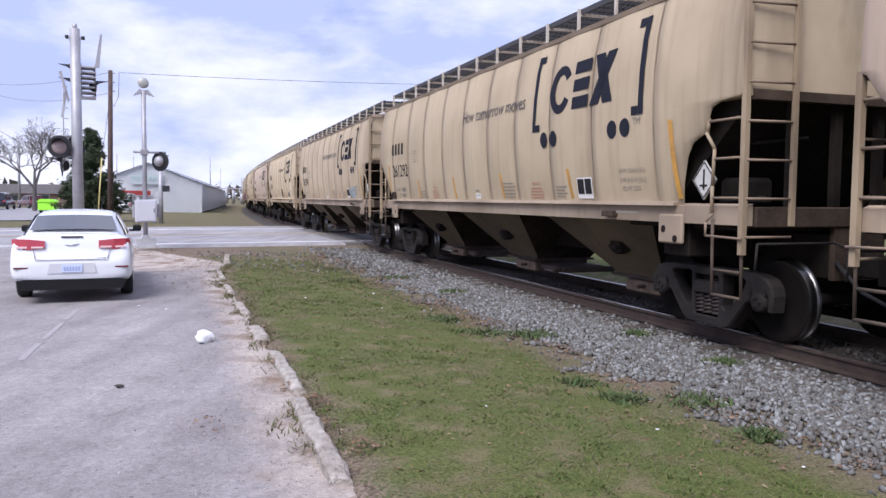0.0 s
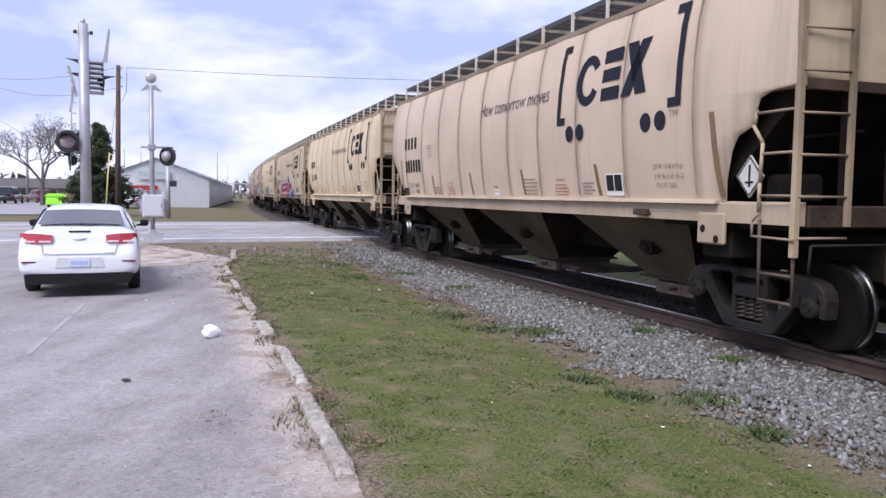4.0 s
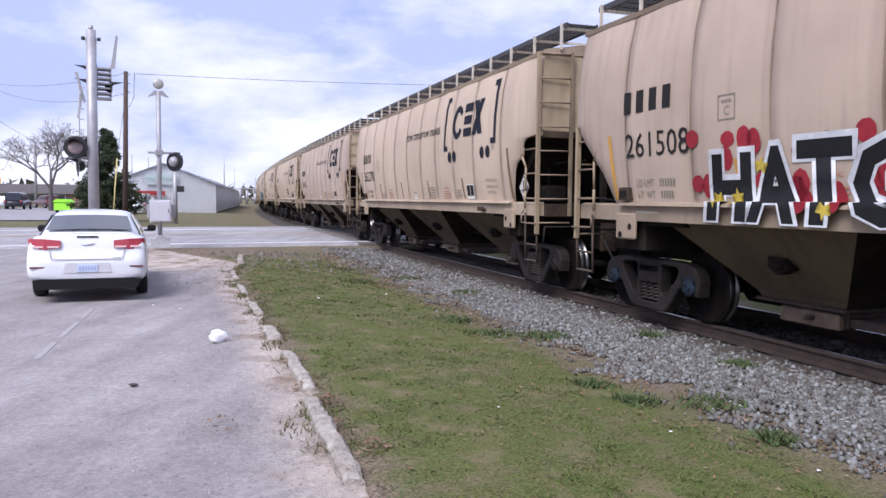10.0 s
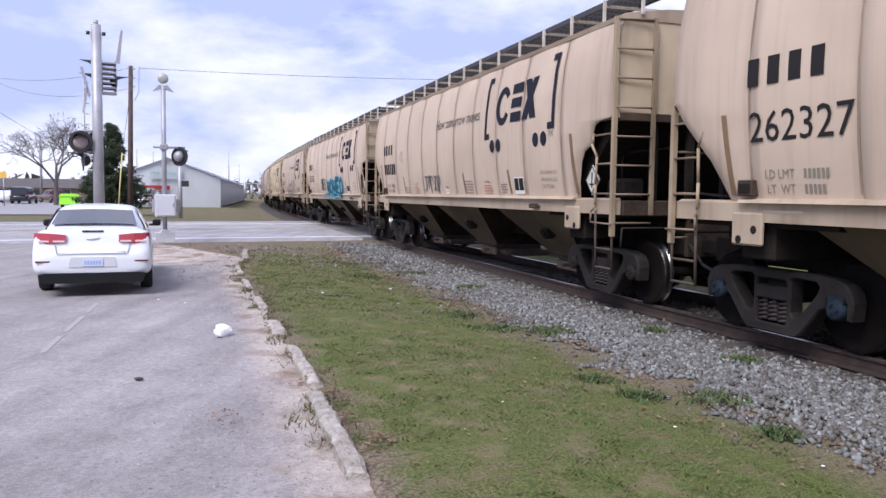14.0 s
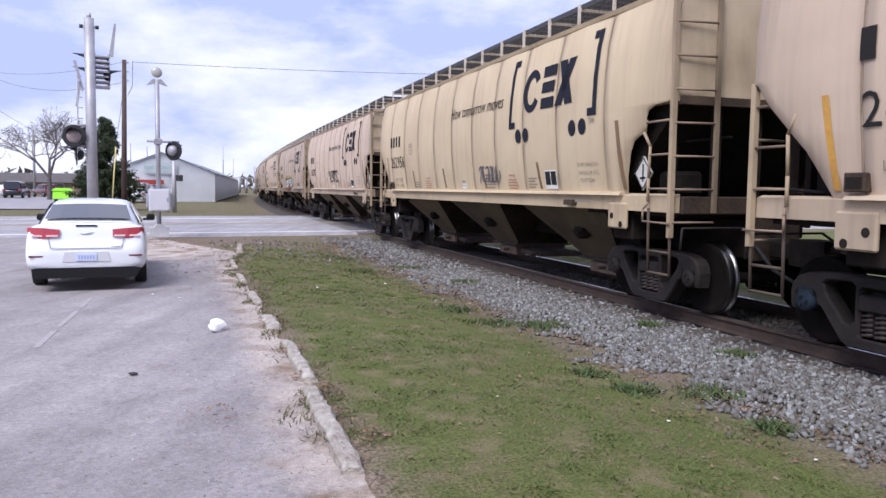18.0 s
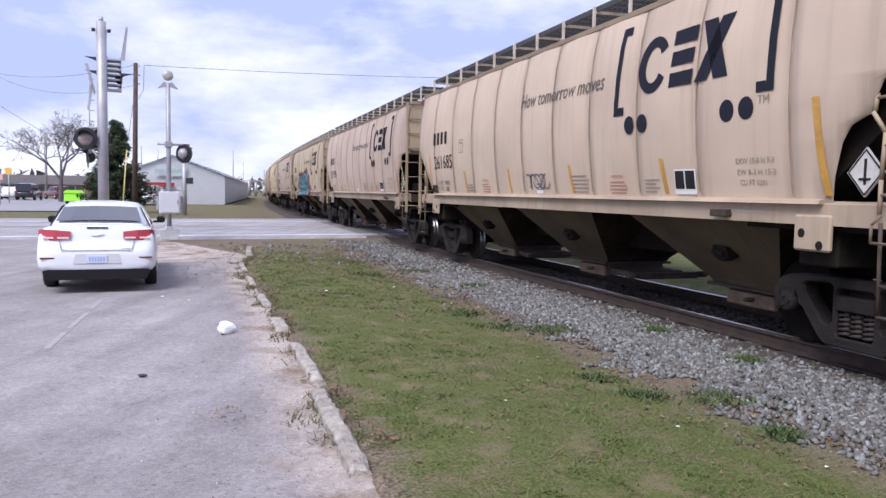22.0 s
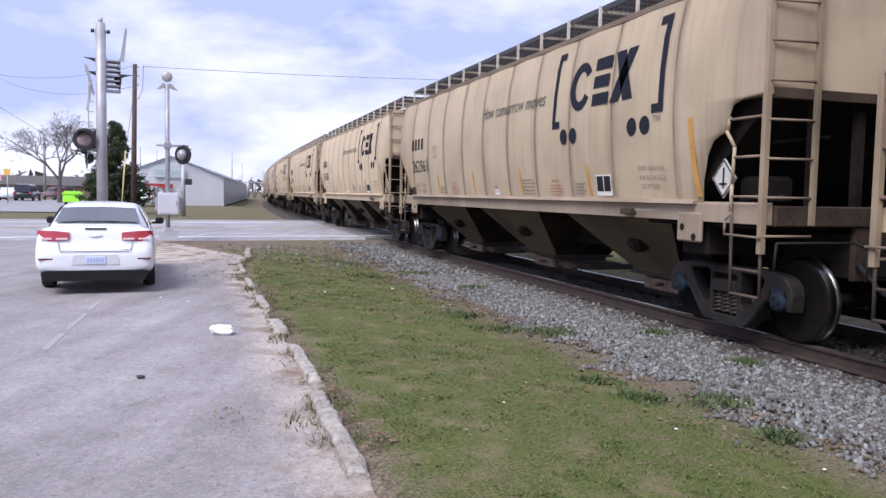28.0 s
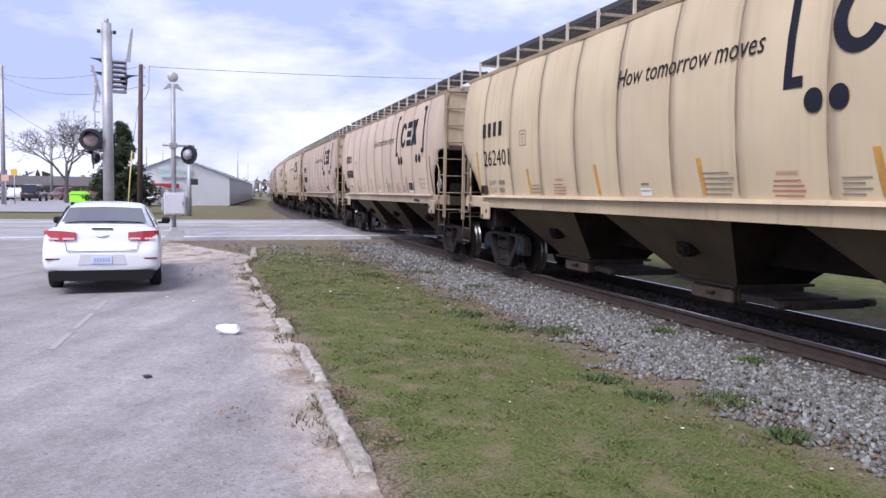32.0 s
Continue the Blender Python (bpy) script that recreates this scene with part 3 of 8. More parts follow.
    m2.inputs["Factor"].default_value = 1.0
    L(top, m2.inputs["A"])
    L(r3.outputs[0], m2.inputs["B"])
    chips = N("ShaderNodeTexVoronoi")
    chips.inputs["Scale"].default_value = 26
    L(tc.outputs["Object"], chips.inputs["Vector"])
    sep2, r4, m3 = N("ShaderNodeSeparateColor"), N("ShaderNodeValToRGB"), N("ShaderNodeMix")
    L(chips.outputs["Color"], sep2.inputs[0])
    L(sep2.outputs[1], r4.inputs[0])
    r4.color_ramp.elements[0].color, r4.color_ramp.elements[1].color = (0.9, 0.9, 0.9, 1), (1.09, 1.09, 1.08, 1)
    m3.data_type, m3.blend_type = "RGBA", "MULTIPLY"
    m3.inputs["Factor"].default_value = 1.0
    L(m2.outputs["Result"], m3.inputs["A"])
    L(r4.outputs[0], m3.inputs["B"])
    top = m3.outputs["Result"]
    L(top, p.inputs["Base Color"])
    b = N("ShaderNodeBump")
    b.inputs["Strength"].default_value, b.inputs["Distance"].default_value = 0.5, 0.006
    L(fine.outputs["Distance"], b.inputs["Height"])
    L(b.outputs[0], p.inputs["Normal"])
    return m


def setting():
    g = sheet("ground", spread(-2500, 2500, -10, 12, 0.2, 1.09), spread(-2500, 2500, 1, 30, 0.2, 1.09), ground_z, ground_material(), bareness)
    tagged(g, "patchy green lawn with dry tufts and bare dirt", "ground", kind="structure")

    def sandiness(x, y):
        k = kerb_x(y) - x
        return max(1 - smooth(0.0, 0.75, k), smooth(15.5, 19.5, road_n(x, y)) * (1 - smooth(1.5, 5.0, k)))
    cols = 60
    verts, faces, bare = [], [], []
    ys = [-8 + 0.3 * i for i in range(118)]
    for y in ys:
        x1 = kerb_x(y) + 0.06 + 0.08 * noise.noise(Vector((0, y * 1.7, 0)))
        for i in range(cols):
            k = (i / (cols - 1)) ** 2.2 * 60
            x = x1 - k
            yy = min(y, (ROAD_NEAR + 0.1 - ROAD_N.x * x) / ROAD_N.y)
            verts.append((x, yy, 0.0 + 0.012 * noise.noise(Vector((x * 0.5, yy * 0.5, 7)))))
            bare.append(sandiness(x, yy))
    for j in range(len(ys) - 1):
        for i in range(cols - 1):
            a = j * cols + i
            faces.append((a + 1, a, a + cols, a + cols + 1))
    me = bpy.data.meshes.new("parking_lot")
    me.from_pydata(verts, [], faces)
    me.materials.append(asphalt_material("worn_pale_asphalt", (0.238, 0.216, 0.216), (0.335, 0.308, 0.306), (0.2, 0.175, 0.17), True))
    me.attributes.new("bare", "FLOAT", "POINT").data.foreach_set("value", bare)
    for f in me.polygons:
        f.use_smooth = True
    tagged(new("pavement_lot", me), "worn pale grey asphalt parking lot", "pavement", kind="structure")

    bm = bmesh.new()
    steps = [(-220 + 4 * i) for i in range(111)]
    for n0, n1 in zip([ROAD_NEAR + 1.67 * i for i in range(10)], [ROAD_NEAR + 1.67 * (i + 1) for i in range(10)]):
        for a, b in zip(steps, steps[1:]):
            q = [ROAD_D * s + ROAD_N * n for s, n in ((a, n0), (b, n0), (b, n1), (a, n1))]
            bm.faces.new([bm.verts.new((v.x, v.y, ROAD_Z)) for v in q])
    for n0, n1 in ((ROAD_NEAR, ROAD_NEAR - 0.35), (ROAD_NEAR + 16.7, ROAD_NEAR + 17.05)):
        for a, b in zip(steps, steps[1:]):
            q = [(ROAD_D * s + ROAD_N * n, z) for s, n, z in ((a, n1, ROAD_Z - 0.3), (b, n1, ROAD_Z - 0.3), (b, n0, ROAD_Z), (a, n0, ROAD_Z))]
            bm.faces.new([bm.verts.new((v.x, v.y, z)) for v, z in q])
    bmesh.ops.remove_doubles(bm, verts=bm.verts, dist=0.001)
    bmesh.ops.recalc_face_normals(bm, faces=bm.faces)
    road = new("road", mesh_of(bm, "road", asphalt_material("road_asphalt", (0.29, 0.275, 0.285), (0.38, 0.365, 0.375), (0.24, 0.225, 0.23))))
    tagged(road, "two-way grey asphalt road across the tracks", "road", kind="structure")
    white = mat("worn_white_road_paint", (0.8, 0.79, 0.8), 0.8, dark=(0.62, 0.61, 0.62), scale=2)
    faint = mat("nearly_worn_off_white_paint", (0.37, 0.342, 0.342), 0.9, dark=(0.3, 0.275, 0.275), scale=9)
    bm = bmesh.new()
    for k in range(12):
        p0, p1 = Vector((-4.06, 7.4, 0.017)), Vector((-5.12, 10.8, 0.017))
        if k in (3, 8):
            continue
        a, b = p0.lerp(p1, k / 12), p0.lerp(p1, (k + 1) / 12)
        d = Vector((0.03, 0.009, 0))
        bm.faces.new([bm.verts.new((v.x, v.y, 0.004 + 0.012 * noise.noise(Vector((v.x * 0.5, v.y * 0.5, 7))))) for v in (a - d, a + d, b + d, b - d)])
    tagged(new("marking_lot", mesh_of(bm, "marking_lot", faint)), "faint worn white parking line on the asphalt", "marking", kind="structure")
    yellow = mat("worn_yellow_road_paint", (0.5, 0.36, 0.16), 0.8, dark=(0.3, 0.24, 0.15), scale=2)
    for n, wd, mm, s0, s1 in ((27.15, 0.34, white, -200, 15.5), (33.6, 0.2, yellow, -200, 200), (34.1, 0.2, yellow, -200, 200), (39.2, 0.36, white, -200, 200)):
        bm = bmesh.new()
        q = [ROAD_D * s + ROAD_N * k for s, k in ((s0, n), (s1, n), (s1, n + wd), (s0, n + wd))]
        bm.faces.new([bm.verts.new((v.x, v.y, ROAD_Z + 0.005)) for v in q])
        ob = part("road_line", bm, mm, road)


def sweep(outline, u0, u1, step, material, name, w0, mi=None):
    """An outline of (w, z) pulled along the track."""
    k = max(2, int((u1 - u0) / step) + 1)
    us = [u0 + (u1 - u0) * i / (k - 1) for i in range(k)]
    n = len(outline)
    verts = [on_track(u, w0 + w, z) for u in us for w, z in outline]
    faces, kinds = [], []
    for j in range(k - 1):
        for i in range(n):
            faces.append((j * n + i, (j + 1) * n + i, (j + 1) * n + (i + 1) % n, j * n + (i + 1) % n))
            kinds.append(mi[i] if mi else 0)
    faces += [tuple(range(n)), tuple(range((k - 1) * n, k * n))[::-1]]
    kinds += [0, 0]
    me = bpy.data.meshes.new(name)
    me.from_pydata(verts, [], faces)
    for x in (material if isinstance(material, list) else [material]):
        me.materials.append(x)
    me.polygons.foreach_set("material_index", kinds)
    bm = bmesh.new()
    bm.from_mesh(me)
    bmesh.ops.recalc_face_normals(bm, faces=bm.faces)
    bm.to_mesh(me)
    bm.free()
    return me


def railway():
    track = thing("railway_track", "rusty steel rails on dark ties in grey ballast", "railway track", kind="structure")
    T = RAIL_Z
    prof = [(-0.07, T - 0.17), (0.07, T - 0.17), (0.07, T - 0.155), (0.012, T - 0.14), (0.012, T - 0.045), (0.036, T - 0.036), (0.036, T - 0.008), (0.026, T), (-0.026, T),
            (-0.036, T - 0.008), (-0.036, T - 0.036), (-0.012, T - 0.045), (-0.012, T - 0.14), (-0.07, T - 0.155)]
    kinds = [0] * 14
    kinds[7] = 1
    for w in (0.753, -0.753):
        part("rail", sweep(prof, -70, 300, 1.5, [M_RAIL, M_RAILTOP], "rail", w, kinds), None, track, "rust-brown rail with a polished head")
    bed = [(-1.9, -0.33), (2.7, -0.33), (2.5, -0.185), (1.6, -0.15), (-1.45, -0.15), (-1.75, -0.2)]
    part("ballast_bed", sweep(bed, -70, 300, 1.0, M_BALLAST, "ballast_bed", 0), None, track, "grey crushed stone bed")
    cross = [s for s in [x * 0.25 for x in range(0, 280)] if ROAD_NEAR < road_n(*on_track(s, 0)[:2]) < ROAD_FAR]
    c0, c1 = cross[0], cross[-1]
    for w0, w1 in ((-0.66, 0.66), (0.83, 1.45), (-1.45, -0.83)):
        o = [(w0, -0.12), (w1, -0.12), (w1, T - 0.012), (w0, T - 0.012)]
        part("crossing_panel", sweep(o, c0 - 0.4, c1 + 0.4, 1.0, M_CROSS, "crossing_panel", 0), None, track, "dark timber crossing panel between the rails")
    tie = mesh_of(box((-0.11, -1.3, -0.17), (0.11, 1.3, 0.0), 0.012), "tie", M_TIE)
    rnd = random.Random(4)
    u = -14.0
    while u < 66:
        if not (c0 - 0.5 < u < c1 + 0.5):
            ob = part("tie", tie, None, track)
            th = A_TRACK - u / R_TRACK
            ob.matrix_basis = Matrix.Translation(on_track(u, rnd.uniform(-0.04, 0.04), -0.128 + rnd.uniform(-0.012, 0.004))) @ pose(0, 0, 0, 0, 0, math.degrees(th) + 90 + rnd.uniform(-1, 1))
        u += 0.55
    return track


M_CROSS = mat("dark_crossing_timber", (0.2, 0.185, 0.175), 0.85, dark=(0.12, 0.11, 0.105), scale=2, bump=0.4)

# ---------------------------------------------------------------- covered hopper cars
CAR_L = 16.117
SIDE = [(1.50, 1.50), (1.545, 1.75), (1.59, 2.1), (1.62, 2.5), (1.626, 2.8), (1.615, 3.15), (1.575, 3.55), (1.50, 3.9), (1.475, 3.99)]


def side_y(z):
    for (y0, z0), (y1, z1) in zip(SIDE, SIDE[1:]):
        if z <= z1:
            return y0 + (y1 - y0) * (z - z0) / (z1 - z0)
    return SIDE[-1][0]


SEAMS = [-6.04, -4.66, -3.38, -2.06, -0.77, 0.5, 1.74, 3.03, 4.31, 5.79]
CUT = [(6.27, 1.5), (6.32, 1.75), (6.43, 2.06), (6.54, 2.21), (6.74, 2.29), (6.8, 2.42), (6.88, 2.57), (7.05, 2.62), (7.32, 2.64)]


CUT_FAR = [(6.4, 1.5), (6.55, 1.75), (6.69, 1.95), (6.86, 2.12), (7.01, 2.27), (7.16, 2.42), (7.32, 2.64)]


def cut_x(z, line=CUT):
    """How far the side sheet reaches at this height."""
    if z >= 2.64:
        return 7.36
    for (x0, z0), (x1, z1) in zip(line, line[1:]):
        if z <= z1:
            return x0 + (x1 - x0) * (z - z0) / (z1 - z0)
    return 7.36


def side_panel(x0, x1, end=0):
    """A curved steel sheet between two seams, as seen on the side of the lot; end: it is cut away at that end."""
    zs = [z for _, z in SIDE] if not end else sorted({z for _, z in SIDE} | {z for _, z in CUT} | {z for _, z in CUT_FAR} | {2.64, 2.66})
    bm = bmesh.new()
    seam = bm.verts.layers.float.new("seam")
    rows = []
    for z in zs:
        a, b = x0, x1
        if end > 0:
            b = cut_x(z)
        if end < 0:
            a = -cut_x(z, CUT_FAR)
        y = -side_y(z)
        k = 0.016
        row = [bm.verts.new(v) for v in ((a, y + k, z), (a + 0.02, y + 0.002, z), (a + 0.16, y - 0.004, z), ((a + b) / 2, y - 0.014, z), (b - 0.16, y - 0.004, z), (b - 0.02, y + 0.002, z), (b, y + k, z))]
        for v, s in zip(row, (1, 0.85, 0.1, 0, 0.1, 0.85, 1) if not end else (1, 0.85, 0.1, 0.1, 0.8, 1.2, 1.3) if end > 0 else (1.2, 1.1, 0.7, 0.1, 0.1, 0.85, 1)):
            v[seam] = s
        rows.append(row)
    for p, q in zip(rows, rows[1:]):
        for i in range(6):
            bm.faces.new((p[i], p[i + 1], q[i + 1], q[i])).smooth = True
    return bm


def truck_frame():
    """A cast three-piece side frame with rimmed windows, spring opening and pedestal jaws; y is the frame's thickness."""
    half = [(0.6, 0.78), (0.86, 0.755), (1.0, 0.71), (1.07, 0.64), (1.1, 0.54), (1.08, 0.36), (1.02, 0.36), (1.02, 0.52), (0.98, 0.585), (0.8, 0.585), (0.76, 0.53), (0.74, 0.44), (0.69, 0.42), (0.44, 0.13), (0.36, 0.08)]
    outer = half + [(-x, z) for x, z in reversed(half)]
    window = [(0.28, 0.68), (0.33, 0.71), (0.62, 0.7), (0.67, 0.66), (0.63, 0.57), (0.4, 0.31), (0.33, 0.29), (0.28, 0.34)]
    middle = [(-0.2, 0.19), (0.2, 0.19), (0.22, 0.22), (0.22, 0.64), (0.19, 0.67), (-0.19, 0.67), (-0.22, 0.64), (-0.22, 0.22)]
    bm = bmesh.new()
    edges = []
    for loop in (outer, window, [(-x, z) for x, z in reversed(window)], middle):
        v = [bm.verts.new((x, -0.075, z)) for x, z in loop]
        edges += [bm.edges.new((a, b)) for a, b in zip(v, v[1:] + v[:1])]
    bmesh.ops.triangle_fill(bm, edges=edges, use_beauty=True)
    bmesh.ops.recalc_face_normals(bm, faces=bm.faces)
    if sum(f.normal.y for f in bm.faces) > 0:
        bmesh.ops.reverse_faces(bm, faces=bm.faces)
    front = bm.faces[:]
    ext = bmesh.ops.extrude_face_region(bm, geom=front)
    back = [g for g in ext["geom"] if isinstance(g, bmesh.types.BMVert)]
    for v in back:
        v.co.y = 0.08
    front = [f for f in bm.faces if all(abs(v.co.y + 0.075) < 0.001 for v in f.verts)]
    bmesh.ops.inset_region(bm, faces=front, thickness=0.018, depth=-0.022, use_even_offset=False)
    bmesh.ops.recalc_face_normals(bm, faces=bm.faces)
    add_box(bm, (-0.23, -0.11, 0.45), (0.23, 0.12, 0.6), bevel=0.015)
    add_box(bm, (-0.3, -0.1, 0.13), (0.3, 0.1, 0.19), bevel=0.015)
    for s in (1, -1):
        add_rod(bm, (s * 0.25, -0.085, 0.3), (s * 0.25, -0.07, 0.3), 0.02, 6)
        add_rod(bm, (s * 0.25, -0.085, 0.56), (s * 0.25, -0.07, 0.56), 0.02, 6)
    return bm


def spring_nest():
    bm = bmesh.new()
    for cx in (-0.15, 0.0, 0.15):
        for k in range(5):
            add_rod(bm, (cx - 0.062, -0.055, 0.215 + k * 0.047), (cx + 0.062, -0.055, 0.235 + k * 0.047), 0.017, 6)
            add_rod(bm, (cx - 0.062, 0.03, 0.215 + k * 0.047), (cx + 0.062, 0.03, 0.235 + k * 0.047), 0.017, 6)
        add_rod(bm, (cx, -0.01, 0.2), (cx, -0.01, 0.44), 0.04, 8)
    return bm


def wheelset_mesh():
    bm = bmesh.new()
    for s in (1, -1):
        rings = [(0.1, s * 0.83), (0.12, s * 0.835), (0.3, s * 0.80), (0.385, s * 0.825), (0.44, s * 0.83), (0.452, s * 0.82), (0.457, s * 0.75), (0.462, s * 0.725),
                 (0.487, s * 0.712), (0.483, s * 0.695), (0.39, s * 0.69), (0.3, s * 0.74), (0.1, s * 0.73)]
        add_lathe(bm, rings, 32, "y", [0, 0, 0, 0, 0, 1, 1, 1, 1, 0, 0, 0])
    add_rod(bm, (0, -1.02, 0), (0, 1.02, 0), 0.075, 10)
    return mesh_of(bm, "wheelset", [M_WHEEL, M_TREAD])


def bearing_mesh(material):
    bm = bmesh.new()
    add_lathe(bm, [(0.03, -0.075), (0.085, -0.075), (0.11, -0.055), (0.115, 0.06), (0.03, 0.06)], 16, "y")
    add_box(bm, (-0.1, -0.05, 0.07), (0.1, 0.05, 0.14))
    for i in range(3):
        a = 2 * math.pi * i / 3
        add_rod(bm, (0.05 * math.cos(a), -0.1, 0.05 * math.sin(a)), (0.05 * math.cos(a), -0.07, 0.05 * math.sin(a)), 0.016, 6)
    return mesh_of(bm, "bearing_cap", material)


def hopper_bay(xm, top=1.53, gate=0.6):
    """One discharge bay: four sheets that narrow to a flanged mouth."""
    return loft([[(xm - top, -1.43, 1.36), (xm + top, -1.43, 1.36), (xm + top, 1.43, 1.36), (xm - top, 1.43, 1.36)],
                 [(xm - gate - 0.06, -0.6, 0.5), (xm + gate + 0.06, -0.6, 0.5), (xm + gate + 0.06, 0.6, 0.5), (xm - gate - 0.06, 0.6, 0.5)],
                 [(xm - gate, -0.56, 0.42), (xm + gate, -0.56, 0.42), (xm + gate, 0.56, 0.42), (xm - gate, 0.56, 0.42)]])


def hopper_gate(xm):
    """The sliding outlet gate: flange, frame, two slide rails and the end bar with its capstans."""
    bm = bmesh.new()
    add_box(bm, (xm - 0.66, -0.64, 0.4), (xm + 0.66, 0.64, 0.44), bevel=0.008)
    add_box(bm, (xm - 0.36, -0.52, 0.22), (xm + 0.6, 0.52, 0.4), bevel=0.012)
    add_box(bm, (xm + 0.6, -0.5, 0.24), (xm + 1.2, 0.5, 0.34), bevel=0.012)
    for y in (-0.48, 0.48):
        add_box(bm, (xm + 1.2, y - 0.04, 0.27), (xm + 1.52, y + 0.04, 0.32))
    add_box(bm, (xm + 1.46, -0.54, 0.25), (xm + 1.58, 0.54, 0.35), bevel=0.015)
    for y, e in ((-0.54, -0.72), (0.54, 0.72)):
        add_rod(bm, (xm + 1.52, y, 0.31), (xm + 1.52, e, 0.31), 0.05, 8)
        add_rod(bm, (xm + 0.2, y, 0.3), (xm + 0.2, e, 0.3), 0.03, 8)
    return bm


def vibrator_bracket(xm):
    """A bolted pad and lug half way down the bay's side sheet."""
    bm = bmesh.new()
    add_prism(bm, [(xm + 0.04, 0.97), (xm + 0.28, 0.96), (xm + 0.34, 0.84), (xm + 0.2, 0.78), (xm + 0.06, 0.84)], -1.1, -0.94)
    add_rod(bm, (xm + 0.1, -1.12, 0.9), (xm + 0.28, -1.12, 0.87), 0.04, 8)
    return bm


def coupler():
    bm = bmesh.new()
    add_box(bm, (7.3, -0.11, 0.74), (7.78, 0.11, 0.95), bevel=0.02)
    add_prism(bm, [(7.75, -0.14), (8.0, -0.2), (8.16, -0.16), (8.2, -0.05), (8.1, -0.02), (8.02, 0.02), (8.06, 0.12), (7.98, 0.2), (7.8, 0.16)], 0.68, 1.0, "z")
    return bm


def build_hopper(name, paint, sill_paint):
    car = thing(name, "", "freight car", "covered hopper cars of the train")
    # inner shell, roof and ends
    sec = []
    for x in (-7.33, 7.33):
        pts = [(x, -(y - 0.03), z) for y, z in SIDE if z > 2.6] + [(x, y - 0.03, z) for y, z in reversed(SIDE) if z > 2.6]
        sec.append([(x, -1.57, 2.64)] + pts + [(x, 1.57, 2.64)])
    part("body", loft(sec), paint, car)
    # slope sheets, with the shade below the ends put into their colour
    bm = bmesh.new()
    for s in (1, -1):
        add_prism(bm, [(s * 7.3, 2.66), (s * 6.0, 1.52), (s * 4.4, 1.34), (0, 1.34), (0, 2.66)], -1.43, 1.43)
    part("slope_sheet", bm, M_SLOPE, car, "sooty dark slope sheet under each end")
    roof = [(-1.5, 3.97), (-1.52, 4.03), (-1.44, 4.06), (-0.8, 4.15), (0, 4.19), (0.8, 4.15), (1.44, 4.06), (1.52, 4.03), (1.5, 3.97)]
    part("roof", prism(roof, -7.38, 7.38, "x"), sill_paint, car)
    bm = bmesh.new()
    add_box(bm, (-6.6, -0.38, 4.18), (6.6, 0.38, 4.3), bevel=0.02)
    for i in range(12):
        add_rod(bm, (-6.2 + i * 1.13, -0.45, 4.3), (-6.2 + i * 1.13, 0.45, 4.3), 0.03, 6)
    part("hatch_cover", bm, sill_paint, car)
    for s in (1, -1):
        bm = bmesh.new()
        for i in range(7):
            y = s * (0.66 + i * 0.082)
            add_box(bm, (-7.55, y - 0.012, 4.42), (7.55, y + 0.012, 4.455))
        for i in range(58):
            add_box(bm, (-7.55 + i * 0.264, min(s * 0.64, s * 1.17), 4.425), (-7.51 + i * 0.264, max(s * 0.64, s * 1.17), 4.45))
        add_box(bm, (-7.55, min(s * 0.62, s * 0.64), 4.4), (7.55, max(s * 0.62, s * 0.64), 4.47))
        add_box(bm, (-7.55, min(s * 1.17, s * 1.19), 4.39), (7.55, max(s * 1.17, s * 1.19), 4.47))
        part("running_board", bm, M_GRATE, car, "dark steel grating walkway")
    for i in range(15):
        x = -7.42 + i * 1.06
        bm = prism([(-1.24, 4.05), (-1.2, 4.05), (-1.2, 4.37), (1.2, 4.37), (1.2, 4.05), (1.24, 4.05), (1.24, 4.47), (1.2, 4.47), (1.2, 4.41), (-1.2, 4.41), (-1.2, 4.47), (-1.24, 4.47)], x - 0.019, x + 0.019, "x")
        part("running_board_bracket", bm, M_BRACKET, car)
    # curved side sheets
    xs = SEAMS
    for i in range(len(xs) + 1):
        a = xs[i - 1] if i else -7.36
        b = xs[i] if i < len(xs) else 7.36
        part("side_panel", side_panel(a, b, -1 if i == 0 else 1 if i == len(xs) else 0), paint, car)
    bm = side_panel(-6.0, 6.0)
    bmesh.ops.transform(bm, matrix=Matrix.Rotation(math.pi, 4, "Z"), verts=bm.verts)
    part("side_panel", bm, paint, car)
    for e in (-1, 1):
        bm = side_panel(min(e * 6.0, e * 7.36), max(e * 6.0, e * 7.36), e)
        bmesh.ops.transform(bm, matrix=Matrix.Rotation(math.pi, 4, "Z"), verts=bm.verts)
        part("side_panel", bm, paint, car)
        pts = [(-(y - 0.02), z) for y, z in SIDE if z > 2.6] + [(y - 0.02, z) for y, z in reversed(SIDE) if z > 2.6]
        part("end_sheet", prism([(-1.58, 2.64)] + pts + [(1.58, 2.64)], e * 7.33, e * 7.365, "x"), M_ENDSHEET, car, "soot-stained upper end sheet")
    for s in (1, -1):
        bm = bmesh.new()
        add_prism(bm, [(s * 1.45, 1.3), (s * 1.53, 1.3), (s * 1.53, 1.5), (s * 1.45, 1.53)], -7.36, 7.36, "x")
        add_prism(bm, [(s * 1.47, 1.5), (s * 1.6, 1.5), (s * 1.575, 1.535), (s * 1.47, 1.56)], -6.2, 6.2, "x")
        part("side_sill", bm, sill_paint, car)
